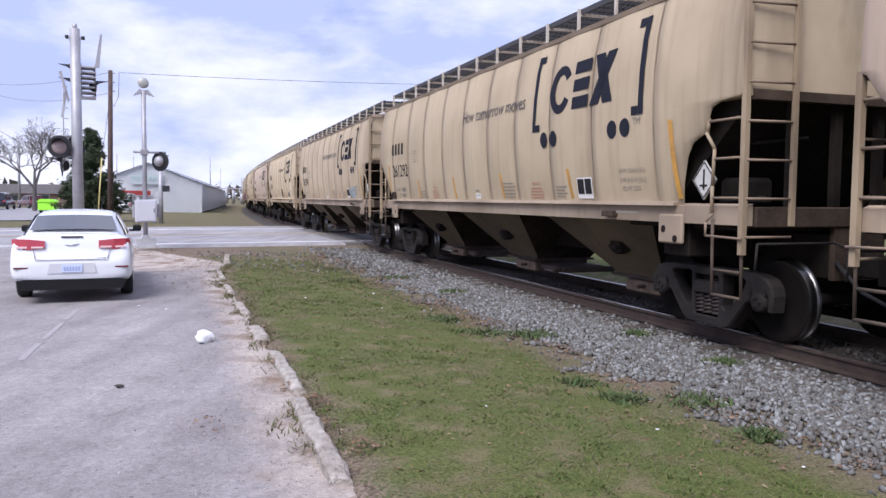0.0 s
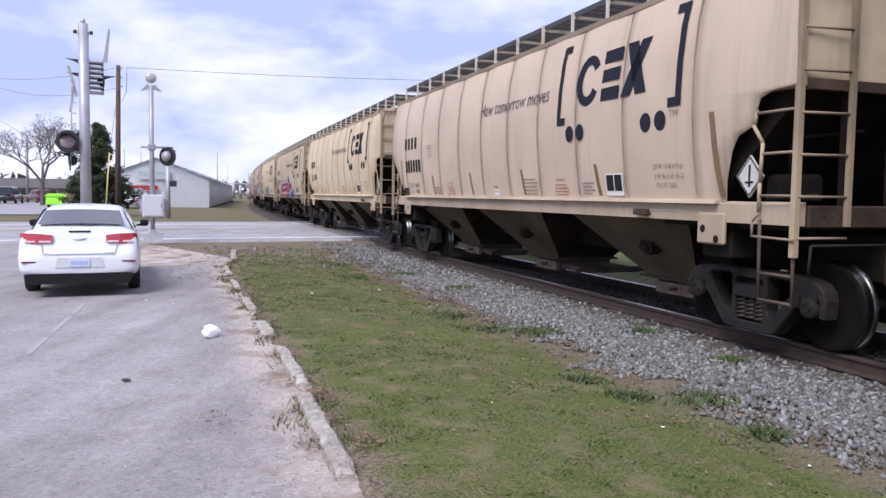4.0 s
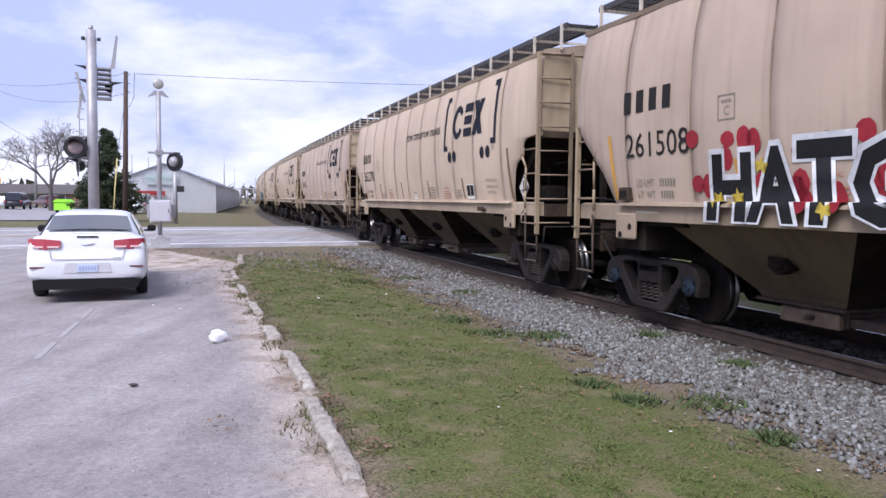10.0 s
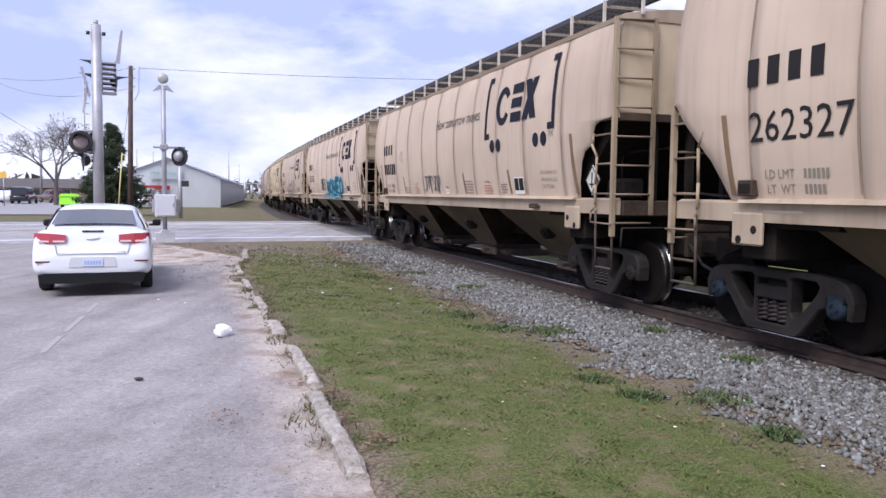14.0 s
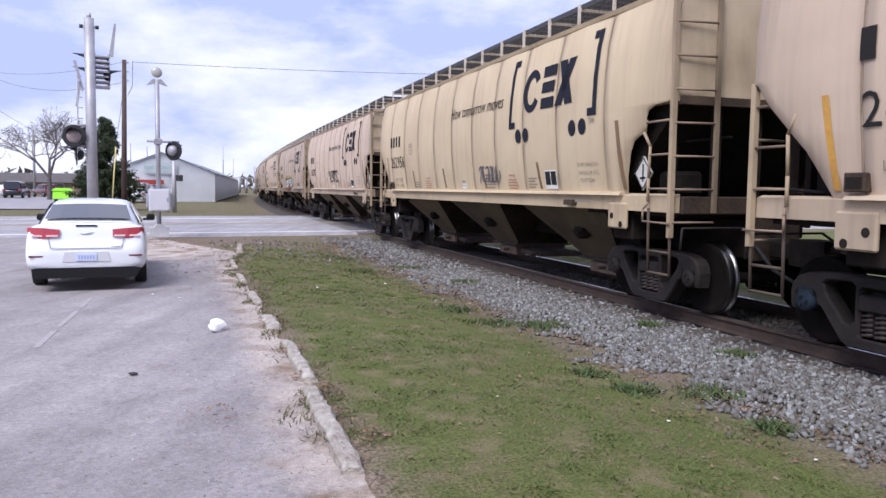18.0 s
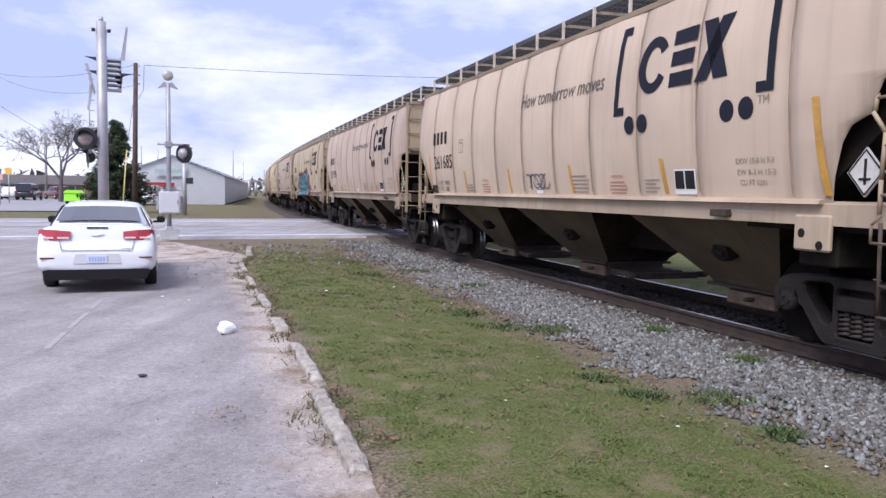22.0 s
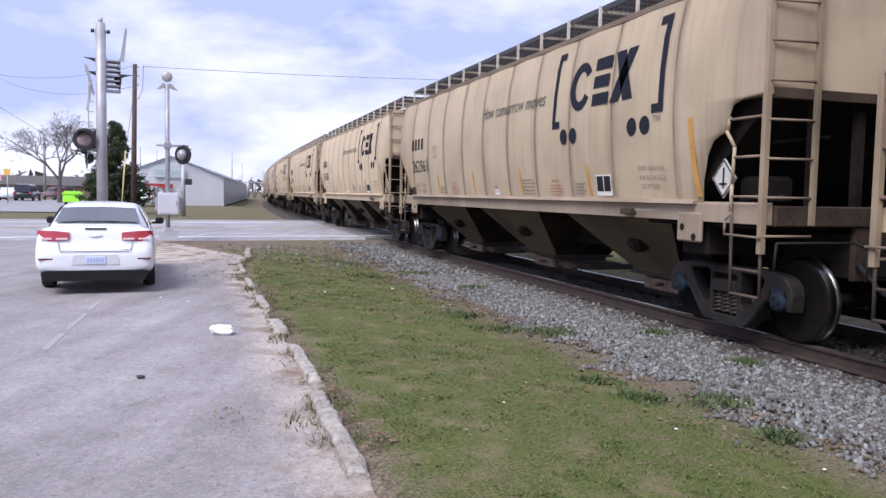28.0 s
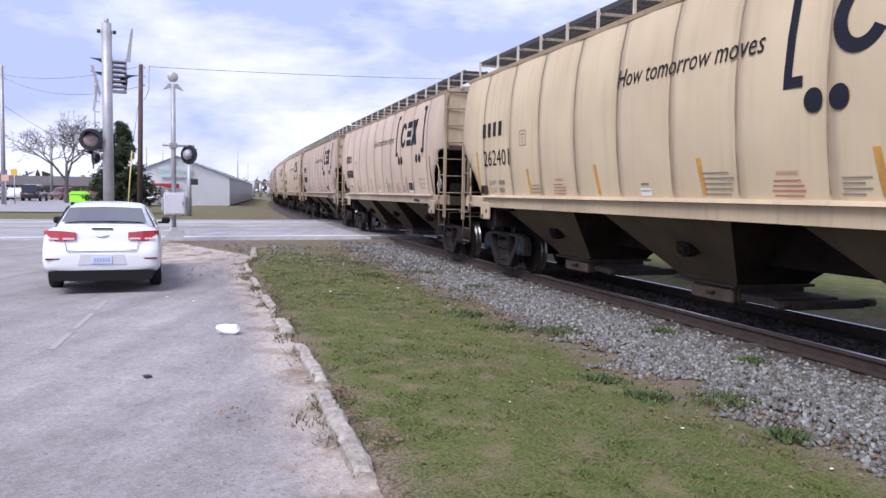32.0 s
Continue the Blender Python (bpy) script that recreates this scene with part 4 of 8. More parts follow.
    for s in (1, -1):
        bm = bmesh.new()
        add_box(bm, (min(s * 7.22, s * 7.4), -1.44, 1.28), (max(s * 7.22, s * 7.4), 1.44, 1.5), bevel=0.015)
        add_box(bm, (min(s * 7.3, s * 7.38), -0.35, 0.7), (max(s * 7.3, s * 7.38), 0.35, 1.3))
        part("end_sill", bm, M_ENDRUST, car)
        # posts of the open end, coloured dark as if in shade
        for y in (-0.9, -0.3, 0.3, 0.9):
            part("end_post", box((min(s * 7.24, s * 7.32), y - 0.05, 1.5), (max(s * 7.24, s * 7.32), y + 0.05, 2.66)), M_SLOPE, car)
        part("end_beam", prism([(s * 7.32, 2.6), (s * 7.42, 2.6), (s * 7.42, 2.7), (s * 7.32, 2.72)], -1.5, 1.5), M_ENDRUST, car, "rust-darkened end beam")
    # centre sill, with the shade below the car in its colour
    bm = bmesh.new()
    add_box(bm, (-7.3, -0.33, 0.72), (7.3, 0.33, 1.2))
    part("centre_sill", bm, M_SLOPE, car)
    # bolsters and plates that fill the gap, shade put into their colour
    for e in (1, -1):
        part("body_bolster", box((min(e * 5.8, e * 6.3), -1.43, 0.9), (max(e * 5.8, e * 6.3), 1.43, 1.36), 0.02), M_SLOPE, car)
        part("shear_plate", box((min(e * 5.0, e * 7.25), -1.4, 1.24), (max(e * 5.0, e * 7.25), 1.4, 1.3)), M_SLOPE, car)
    # bays and gates
    for xm in (-3.96, -0.05, 3.98):
        bay = hopper_bay(xm)
        bay.normal_update()
        # faces sloping along the car take the colour with the shade in it
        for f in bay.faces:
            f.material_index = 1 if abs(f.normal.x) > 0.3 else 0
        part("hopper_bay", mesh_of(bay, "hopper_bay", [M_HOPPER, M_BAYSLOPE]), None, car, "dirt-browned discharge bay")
        gate = part("outlet_gate", hopper_gate(xm), M_GATE, car)
        part("gate_plate", box((xm - 0.3, -0.6, 0.2), (xm + 0.56, -0.52, 0.37), 0.015), M_BLOCK, gate, "dusty brown gate plate")
        part("vibrator_bracket", vibrator_bracket(xm), M_SLOPE, car)
    # jacking brackets
    for s in (1, -1):
        for e in (1, -1):
            bm = bmesh.new()
            y0, y1 = sorted((s * 1.5, s * 1.56))
            add_box(bm, (min(e * 5.86, e * 6.32), y0, 1.05), (max(e * 5.86, e * 6.32), y1, 1.4), bevel=0.02)
            # dark discs stand in for the shade in the holes
            for hx, hz in ((5.97, 1.22), (6.2, 1.11)):
                add_rod(bm, (e * hx, y0 - 0.004 if s < 0 else y1 + 0.004, hz), (e * hx, y0 + 0.02 if s < 0 else y1 - 0.02, hz), 0.045, 10, mi=1)
            ob = part("jacking_bracket", mesh_of(bm, "jacking_bracket", [sill_paint, M_SLOPE]), None, car)
    holder = part("card_holder", box((-6.2, -1.6, 1.57), (-5.97, -1.5, 1.74), 0.01), M_ENDRUST, car, "small steel card holder")
    part("card_slot", box((-6.17, -1.606, 1.6), (-6.0, -1.6, 1.7)), M_SLOPE, holder)
    # ladders
    for s in (1, -1):
        for e in (1, -1):
            bm = bmesh.new()
            x0, x1 = e * 6.88, e * 7.37
            y = s * 1.585

            def cut_off(name, bm=None):
                """On the side of the lot each rod is a part of its own."""
                if s < 0:
                    part(name, bm, M_STEP if name == "step_stirrup" else M_LADDER if name == "rung" else M_POST, car)
                    return bmesh.new()
                return bm
            tall = (e > 0 and s < 0) or (e < 0 and s > 0)
            add_box(bm, (x1 - 0.032, y - 0.03, 1.0), (x1 + 0.032, y + 0.03, 4.0 if tall else 2.66))
            bm = cut_off("ladder_post", bm)
            add_rod(bm, (x0, y, 1.42), (x0, y, 1.72), 0.02, 6)
            add_rod(bm, (x0, y, 1.72), (x0 + e * 0.02, y, 2.12), 0.02, 6)
            add_rod(bm, (x0 + e * 0.02, y, 2.12), (x0 - e * 0.1, y + s * 0.02, 2.3), 0.02, 6)
            add_rod(bm, (x0 - e * 0.1, y, 2.3), (x0 - e * 0.08, y, 2.46), 0.02, 6)
            bm = cut_off("ladder_stile", bm)
            for z in (1.59, 2.01, 2.42):
                add_rod(bm, (x0 - (e * 0.08 if z > 2.4 else 0), y, z), (x1, y, z), 0.016, 6)
                bm = cut_off("rung", bm)
            for xx in (x0 + e * 0.02, x1 - e * 0.01):
                add_rod(bm, (xx, y, 1.35), (xx, y - s * 0.02, 0.52), 0.018, 6)
            for z in (0.54, 0.81):
                add_rod(bm, (x0 + e * 0.02, y - s * 0.015, z), (x1 - e * 0.01, y - s * 0.015, z), 0.018, 6)
            bm = cut_off("step_stirrup", bm)
            add_rod(bm, (x0 - e * 0.03, y + s * 0.05, 1.18), (x1 + e * 0.05, y + s * 0.05, 1.17), 0.014, 6)
            add_rod(bm, (x0 - e * 0.03, y + s * 0.05, 1.18), (x0 - e * 0.03, y + s * 0.05, 1.33), 0.014, 6)
            add_rod(bm, (x0 - e * 0.03, y + s * 0.05, 1.33), (x0 + e * 0.02, y, 1.42), 0.014, 6)
            part("handhold" if s < 0 else "side_ladder", bm, M_LADDER, car)
            if tall:
                xe, y2 = e * 7.44, s * 1.02
                bm = box((xe - 0.025, y2 - 0.025, 1.3), (xe + 0.025, y2 + 0.025, 4.0))
                for i in range(8):
                    z = 1.185 + 0.398 * i
                    if s < 0:
                        part("end_rung", rods([((x1 + e * 0.03, s * 1.58, z), (xe, y2, z))], 0.015, 6), M_LADDER, car)
                    else:
                        add_rod(bm, (x1 + e * 0.03, s * 1.58, z), (xe, y2, z), 0.015, 6)
                part("end_ladder_stile" if s < 0 else "end_ladder", bm, M_END, car)
            else:
                bm = bmesh.new()
                for z in (1.06, 1.6, 2.1):
                    part("end_grab_iron", rods([((x1 + e * 0.03, s * 1.58, z), (e * 7.46, s * 1.05, z))], 0.015, 6), M_END, car)
    # brake gear on the open end platforms
    for e in (1, -1):
        part("brake_valve", box((min(e * 6.5, e * 6.95), -1.2, 1.5), (max(e * 6.5, e * 6.95), -0.8, 1.82), 0.05), M_TRUCK, car)
        part("brake_pipe", rods([((e * 6.7, -1.05, 1.8), (e * 6.7, -1.05, 2.2)), ((e * 6.7, -1.05, 2.2), (e * 7.2, -0.6, 2.25)), ((e * 6.6, -1.25, 1.55), (e * 7.3, -1.25, 1.6))], 0.02, 6), M_FRAME, car)
        # platform in the same painted-in shade as the slope sheets
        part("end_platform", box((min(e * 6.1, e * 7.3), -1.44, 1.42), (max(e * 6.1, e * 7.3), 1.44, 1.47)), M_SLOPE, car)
        part("uncoupling_lever", rods([((e * 7.5, -1.5, 1.12), (e * 7.5, -0.5, 1.12)), ((e * 7.5, -0.5, 1.12), (e * 7.6, -0.2, 1.0)), ((e * 7.5, -1.5, 1.12), (e * 7.5, -1.52, 0.85))], 0.014, 6), M_FRAME, car)
        part("air_hose", rods([((e * 7.4, -0.35, 0.9), (e * 7.75, -0.36, 0.62)), ((e * 7.75, -0.36, 0.62), (e * 8.04, -0.3, 0.5))], 0.022, 6), M_TYRE, car)
    for e in (1, -1):
        bm = coupler()
        if e < 0:
            bmesh.ops.transform(bm, matrix=Matrix.Rotation(math.pi, 4, "Z"), verts=bm.verts)
        part("coupler", bm, M_TRUCK, car)
    # trucks
    ws, sp, fr = WHEELSET, SPRING, FRAME
    for e in (1, -1):
        bm = bmesh.new()
        add_box(bm, (-0.2, -1.0, 0.42), (0.2, 1.0, 0.66), bevel=0.03)
        add_rod(bm, (0, 0, 0.6), (0, 0, 0.76), 0.2, 12)
        bogie = part("truck", bm, M_TRUCK, car, "grimy cast steel freight truck")
        bogie.location = (e * 6.2, 0, 0)
        for s in (1, -1):
            f = part("side_frame", fr, None, bogie)
            f.location, f.rotation_euler = (0, s * 1.0, 0), (0, 0, 0 if s < 0 else math.pi)
            f = tagged(part("spring_nest", sp, None, bogie), kind="stuff")
            f.location, f.rotation_euler = (0, s * 1.0, 0), (0, 0, 0 if s < 0 else math.pi)
            for a in (1, -1):
                f = part("bearing_cap", BEARING, None, bogie)
                f.location, f.rotation_euler = (a * 0.889, s * 1.05, 0.457), (0, 0, 0 if s < 0 else math.pi)
        for a in (1, -1):
            f = part("wheelset", ws, None, bogie, "brown steel wheelset with bright treads")
            f.location = (a * 0.889, 0, 0.457)
    return car


def decal(shapes, material, name="marking", out=0.017, bm=None):
    """Plain outlines (x, z) laid on the curved side as one thin skin."""
    bm = bm or bmesh.new()
    for sh in shapes:
        bm.faces.new([bm.verts.new((x, 0, z)) for x, z in sh])
    bmesh.ops.triangulate(bm, faces=bm.faces)
    lo, hi = min(v.co.z for v in bm.verts), max(v.co.z for v in bm.verts)
    for z in [1.562, 1.568] + [z for _, z in SIDE]:
        if lo + 0.01 < z < hi - 0.01:
            bmesh.ops.bisect_plane(bm, geom=bm.verts[:] + bm.edges[:] + bm.faces[:], plane_co=(0, 0, z), plane_no=(0, 0, 1))
    for v in bm.verts:
        v.co.y = -(max(side_y(v.co.z), 1.603 if v.co.z < 1.565 else 0) + out)
    bmesh.ops.recalc_face_normals(bm, faces=bm.faces)
    if bm.faces and sum(f.normal.y for f in bm.faces) > 0:
        bmesh.ops.reverse_faces(bm, faces=bm.faces)
    return mesh_of(bm, name, material)


def decal_text(words, x0, x1, z0, height, material, lean=0.0, name="lettering", bold=0.0, out=0.017):
    me = text_mesh(words, 1.0, material, lean, 1.0, bold)
    xs, ys = [v.co.x for v in me.vertices], [v.co.y for v in me.vertices]
    bm = bmesh.new()
    bm.from_mesh(me)
    kx, kz = (x1 - x0) / (max(xs) - min(xs)), height / (max(ys) - min(ys))
    for v in bm.verts:
        v.co = Vector((x0 + (v.co.x - min(xs)) * kx, 0, z0 + (v.co.y - min(ys)) * kz))
    return decal([], material, name, out, bm=bm)


def rect(x, y, w, h, lean=0.0):
    return [(x, y), (x + w, y), (x + w + lean * h, y + h), (x + lean * h, y + h)]


def disc(x, y, rx, ry=None, n=20):
    ry = rx if ry is None else ry
    return [(x + rx * math.cos(2 * math.pi * i / n), y + ry * math.sin(2 * math.pi * i / n)) for i in range(n)]


WHEELSET = wheelset_mesh()
SPRING = mesh_of(spring_nest(), "spring_nest", mat("rusty_spring_steel", (0.05, 0.038, 0.032), 0.8))
FRAME = mesh_of(truck_frame(), "side_frame", M_FRAME)
BEARING = bearing_mesh(M_CAP)
BEARING_BLUE = bearing_mesh(M_CAP_BLUE)


# displacement of the train, second by second
RUN = [-0.03, 12.12, 24.33, 36.68, 48.93, 61.25, 73.65, 86.1, 98.58, 111.11, 123.67, 136.28, 148.91, 161.59, 174.3, 187.04, 199.86, 212.71, 225.51, 238.35, 251.26,
       264.2, 277.18, 290.2, 303.26, 316.35, 329.48, 342.65, 355.87, 369.13, 382.44, 395.82, 409.28]
U_FIRST = 13.79
LONG_CAR, LONGER = 12, 1.38


def run(t):
    """How far the train has come at t seconds (a smooth curve through RUN)."""
    i = min(31, max(0, int(t)))
    f = t - i
    p0, p1, p2, p3 = (RUN[min(32, max(0, i + k))] for k in (-1, 0, 1, 2))
    if i == 0:
        p0 = 2 * p1 - p2
    if i == 31:
        p3 = 2 * p2 - p1
    return p1 + 0.5 * f * (p2 - p0 + f * (2 * p0 - 5 * p1 + 4 * p2 - p3 + f * (3 * (p1 - p2) + p3 - p0)))


def car_u(k):
    return U_FIRST + CAR_L * k + (LONGER if k > LONG_CAR else LONGER / 2 if k == LONG_CAR else 0)


def car_pose(u):
    """A car whose centre stands u metres along the track, carried by its two trucks; it heads towards falling u."""
    a, b = on_track(u - 6.11, 0, RAIL_Z), on_track(u + 6.11, 0, RAIL_Z)
    d = a - b
    return Matrix.Translation((a + b) / 2) @ Matrix.Rotation(math.atan2(d.y, d.x), 4, "Z")


TRAIN = []
NUMBERS = {0: "261292", 1: "261294", 2: "261953", 4: "261949", 5: "262978", 6: "261003", 7: "261508", 8: "262270", 9: "261432", 10: "262327", 12: "265182", 13: "262513",
           14: "262956", 15: "262382", 16: "261387", 17: "261685", 18: "261399", 19: "261479", 21: "263003", 22: "262861", 23: "262630", 24: "262066", 25: "262401"}
AMBER = {0, 1, 4, 7, 9, 13, 16, 17, 18, 19, 20, 22, 25, 28, 31}
DUSTY = {0, 1, 5, 19, 22}
YELLOWED = {2, 4, 6, 14, 21, 23, 24, 25}
PINKISH = {1, 7, 9, 16, 18, 20, 27, 30}


def ring(cx, cz, rx, rz, wall, lean, n=22, a0=0.0, a1=2 * math.pi):
    """Pieces of a slanted oval band."""
    out = []
    for i in range(n):
        p, q = a0 + (a1 - a0) * i / n, a0 + (a1 - a0) * (i + 1) / n
        quad = []
        for a, k in ((p, 1), (q, 1), (q, 0), (p, 0)):
            ex, ez = (rx - (0 if k else wall)) * math.cos(a), (rz - (0 if k else wall * 0.8)) * math.sin(a)
            quad.append((cx + ex + lean * ez, cz + ez))
        out.append(quad)
    return out


def block_emblems():
    """The three plain dark shapes between the brackets: an oval band, a stack of bars, a cross."""
    lean = 0.1
    band = ring(3.4, 3.2, 0.33, 0.35, 0.16, lean, a0=0.55, a1=2 * math.pi - 0.55)
    stack = [rect(3.76, 2.87, 0.46, 0.17, lean), rect(3.79, 3.12, 0.44, 0.17, lean), rect(3.81, 3.37, 0.46, 0.17, lean)]
    cross = [[(4.27, 2.87), (4.5, 2.87), (4.93, 3.55), (4.7, 3.55)], [(4.62, 2.87), (4.87, 2.87), (4.62, 3.55), (4.37, 3.55)]]
    return [decal(x, M_NAVY, "emblem") for x in (band, stack, cross)]


def lines_block(x0, x1, z0, n, step, h, material, rnd):
    return decal([rect(x0 + rnd.uniform(0, 0.04), z0 + i * step, (x1 - x0) * rnd.uniform(0.72, 1), h) for i in range(n)], material, "stencil_lines")


MARKS = {}


def common_marks():
    rnd = random.Random(8)
    M = MARKS
    M["emblem"] = block_emblems()
    M["bracket"] = [decal([rect(2.47, 2.63, 0.11, 1.18, 0.06), rect(2.58, 2.63, 0.15, 0.11), rect(2.64, 3.7, 0.13, 0.11)], M_NAVY, "bracket"),
                    decal([rect(5.48, 2.63, 0.11, 1.2, 0.02), rect(5.33, 2.63, 0.15, 0.11), rect(5.36, 3.72, 0.14, 0.11)], M_NAVY, "bracket")]
    M["dot"] = [decal([disc(x, 2.49, 0.12, 0.12)], M_NAVY, "dot") for x in (2.87, 3.18, 4.87, 5.18)]
    M["slogan"] = decal_text("How tomorrow moves", -0.76, 2.18, 3.05, 0.235, M_FINE2, 0.25)
    M["slogan_dark"] = decal_text("How tomorrow moves", -0.76, 2.18, 3.05, 0.235, M_BLACK, 0.25)
    M["tm"] = decal_text("TM", 5.36, 5.53, 2.51, 0.09, M_FINE)
    marks = [rect(-6.05 + i * 0.285, 2.69, 0.16, 0.28) for i in range(4)]
    M["reporting_mark"] = decal(marks, M_BLACK, "reporting_mark")
    M["number_bars"] = decal([rect(-6.02 + i * 0.22, 2.12, 0.15, 0.3) for i in range(6)], M_BLACK, "number_bars")
    M["class_box"] = decal([rect(-4.16, 2.44, 0.28, 0.015), rect(-4.16, 2.7, 0.28, 0.015), rect(-4.16, 2.44, 0.015, 0.27), rect(-3.895, 2.44, 0.015, 0.27), rect(-4.1, 2.63, 0.16, 0.025)], M_FINE, "class_box")
    M["class_letter"] = decal_text("C", -4.06, -3.97, 2.49, 0.1, M_FINE)
    M["weights"] = [decal_text("LD LMT", -5.82, -5.42, 1.75, 0.09, M_FINE), decal_text("LT  WT", -5.8, -5.42, 1.6, 0.09, M_FINE),
                    decal([rect(-5.3 + i * 0.055, 1.75, 0.035, 0.09) for i in range(6)], M_FINE, "weight_figure_bar"), decal([rect(-5.3 + i * 0.055, 1.6, 0.035, 0.09) for i in range(5)], M_FINE, "weight_figure_bar")]
    M["sizes"] = [decal_text("EXW 10-8 H 9-3", 5.0, 5.58, 1.91, 0.06, M_FINE), decal_text("EW 8-3 H 15-2", 5.02, 5.6, 1.79, 0.06, M_FINE), decal_text("CU FT 5201", 5.05, 5.46, 1.68, 0.06, M_FINE)]
    M["lines"] = [lines_block(-3.74, -3.34, 1.6, 3, 0.06, 0.018, M_FINE, rnd), lines_block(1.14, 1.72, 1.59, 5, 0.06, 0.018, M_FINE, rnd),
                  lines_block(3.18, 3.52, 1.6, 4, 0.05, 0.016, M_FINE, rnd), lines_block(5.0, 5.55, 1.39, 1, 0.05, 0.03, M_FINE, rnd), lines_block(-5.75, -5.2, 1.4, 1, 0.05, 0.03, M_FINE, rnd)]
    M["warning"] = [decal_text("WARNING", x + 0.07, x + 0.38, 1.79, 0.05, M_RED) for x in (-2.87, 2.27)] + [lines_block(x, x + 0.47, 1.58, 4, 0.05, 0.018, M_RED, rnd) for x in (-2.87, 2.27)]
    M["label"] = [decal([rect(-0.21, 1.57, 0.26, 0.1)], M_WHITE, "white_label"), decal([rect(-0.19, 1.71, 0.18, 0.03)], M_FINE, "label_heading"), decal([rect(-0.19, 1.63, 0.22, 0.012)], M_FINE, "label_print", 0.021)]
    M["panel"] = [decal([rect(3.85, 1.58, 0.43, 0.3)], M_WHITE, "test_panel"), decal([rect(3.87, 1.645, 0.18, 0.215), rect(4.075, 1.645, 0.18, 0.215)], M_BLACK, "test_panel", 0.021)]
    strips = [[(-6.46, 2.44), (-6.38, 2.44), (-6.28, 1.58), (-6.36, 1.58)], [(6.1, 2.5), (6.19, 2.5), (6.25, 1.9), (6.31, 1.58), (6.22, 1.58), (6.16, 1.9)]]
    for x in (-3.93, -1.46, 1.03, 3.54):
        strips.append([(x, 2.02), (x + 0.09, 2.02), (x + 0.18, 1.58), (x + 0.09, 1.58)])
    M["strip_amber"] = [decal([q], M_YELLOW, "reflective_strip") for q in strips]
    M["strip_brown"] = [decal([q], M_BROWN, "reflective_strip") for q in strips]
    rs = random.Random(2)
    M["seam"] = []
    for x in SEAMS:
        zs = [1.6 + 0.2 * i for i in range(12)] + [3.94]
        ww = [rs.uniform(0.004, 0.012) for _ in zs]
        M["seam"].append(decal([[(x - a, p), (x + a, p), (x + b, q), (x - b, q)] for p, q, a, b in zip(zs, zs[1:], ww, ww[1:])], M_SEAM, "weld_seam", 0.004))
    bm = bmesh.new()
    add_prism(bm, [(0, -0.22), (0.2, 0), (0, 0.22), (-0.2, 0)], -0.012, 0.012)
    M["placard"] = mesh_of(bm, "hazard_placard", mat("placard_white", (0.62, 0.6, 0.55), 0.6, dark=(0.45, 0.42, 0.38), scale=6))
    bm = bmesh.new()
    add_box(bm, (-0.014, -0.016, -0.11), (0.014, -0.011, 0.12))
    add_rod(bm, (-0.06, -0.0135, -0.06), (0.06, -0.0135, -0.06), 0.012, 6)
    for a, b in (((0, -0.2), (0.182, 0)), ((0.182, 0), (0, 0.2)), ((0, 0.2), (-0.182, 0)), ((-0.182, 0), (0, -0.2))):
        add_rod(bm, (a[0], -0.013, a[1]), (b[0], -0.013, b[1]), 0.008, 4)
    M["placard_print"] = mesh_of(bm, "placard_print", M_BLACK)
    M["lock"] = mesh_of(box((4.64, -1.63, 1.34), (4.9, -1.5, 1.42), 0.01), "tag_holder", M_ENDRUST)


M_FINE2 = mat("grey_italic_lettering", (0.1, 0.085, 0.075), 0.7)
SPRAY = {n: mat("spray_" + n, c, 0.75, dark=tuple(0.55 * x for x in c), scale=1.6, spec=0.15) for n, c in
         dict(red=(0.38, 0.035, 0.05), white=(0.75, 0.76, 0.78), blue=(0.05, 0.09, 0.3), teal=(0.045, 0.155, 0.205), aqua=(0.17, 0.48, 0.58), black=(0.02, 0.02, 0.022), orange=(0.45, 0.15, 0.065),
              yellow=(0.66, 0.5, 0.08), slate=(0.17, 0.2, 0.27), moss=(0.3, 0.34, 0.22), sky=(0.4, 0.6, 0.75), grey=(0.2, 0.19, 0.2)).items()}


def blob(x, z, rx, rz, rnd, n=20, rough=0.12):
    return [(x + rx * (1 + rnd.uniform(-rough, rough)) * math.cos(2 * math.pi * i / n), z + rz * (1 + rnd.uniform(-rough, rough)) * math.sin(2 * math.pi * i / n)) for i in range(n)]


def star(x, z, r, turn):
    return [(x + (r if i % 2 == 0 else r * 0.42) * math.cos(turn + math.pi * i / 5), z + (r if i % 2 == 0 else r * 0.42) * math.sin(turn + math.pi * i / 5)) for i in range(10)]


def ribbon(points, w):
    """A sprayed line as a row of quads."""
    out = []
    for (ax, az), (bx, bz) in zip(points, points[1:]):
        d = math.hypot(bx - ax, bz - az) or 1
        nx, nz = -(bz - az) / d * w / 2, (bx - ax) / d * w / 2
        ex, ez = (bx - ax) / d * w * 0.3, (bz - az) / d * w * 0.3
        out.append([(ax - ex + nx, az - ez + nz), (ax - ex - nx, az - ez - nz), (bx + ex - nx, bz + ez - nz), (bx + ex + nx, bz + ez + nz)])
    return out


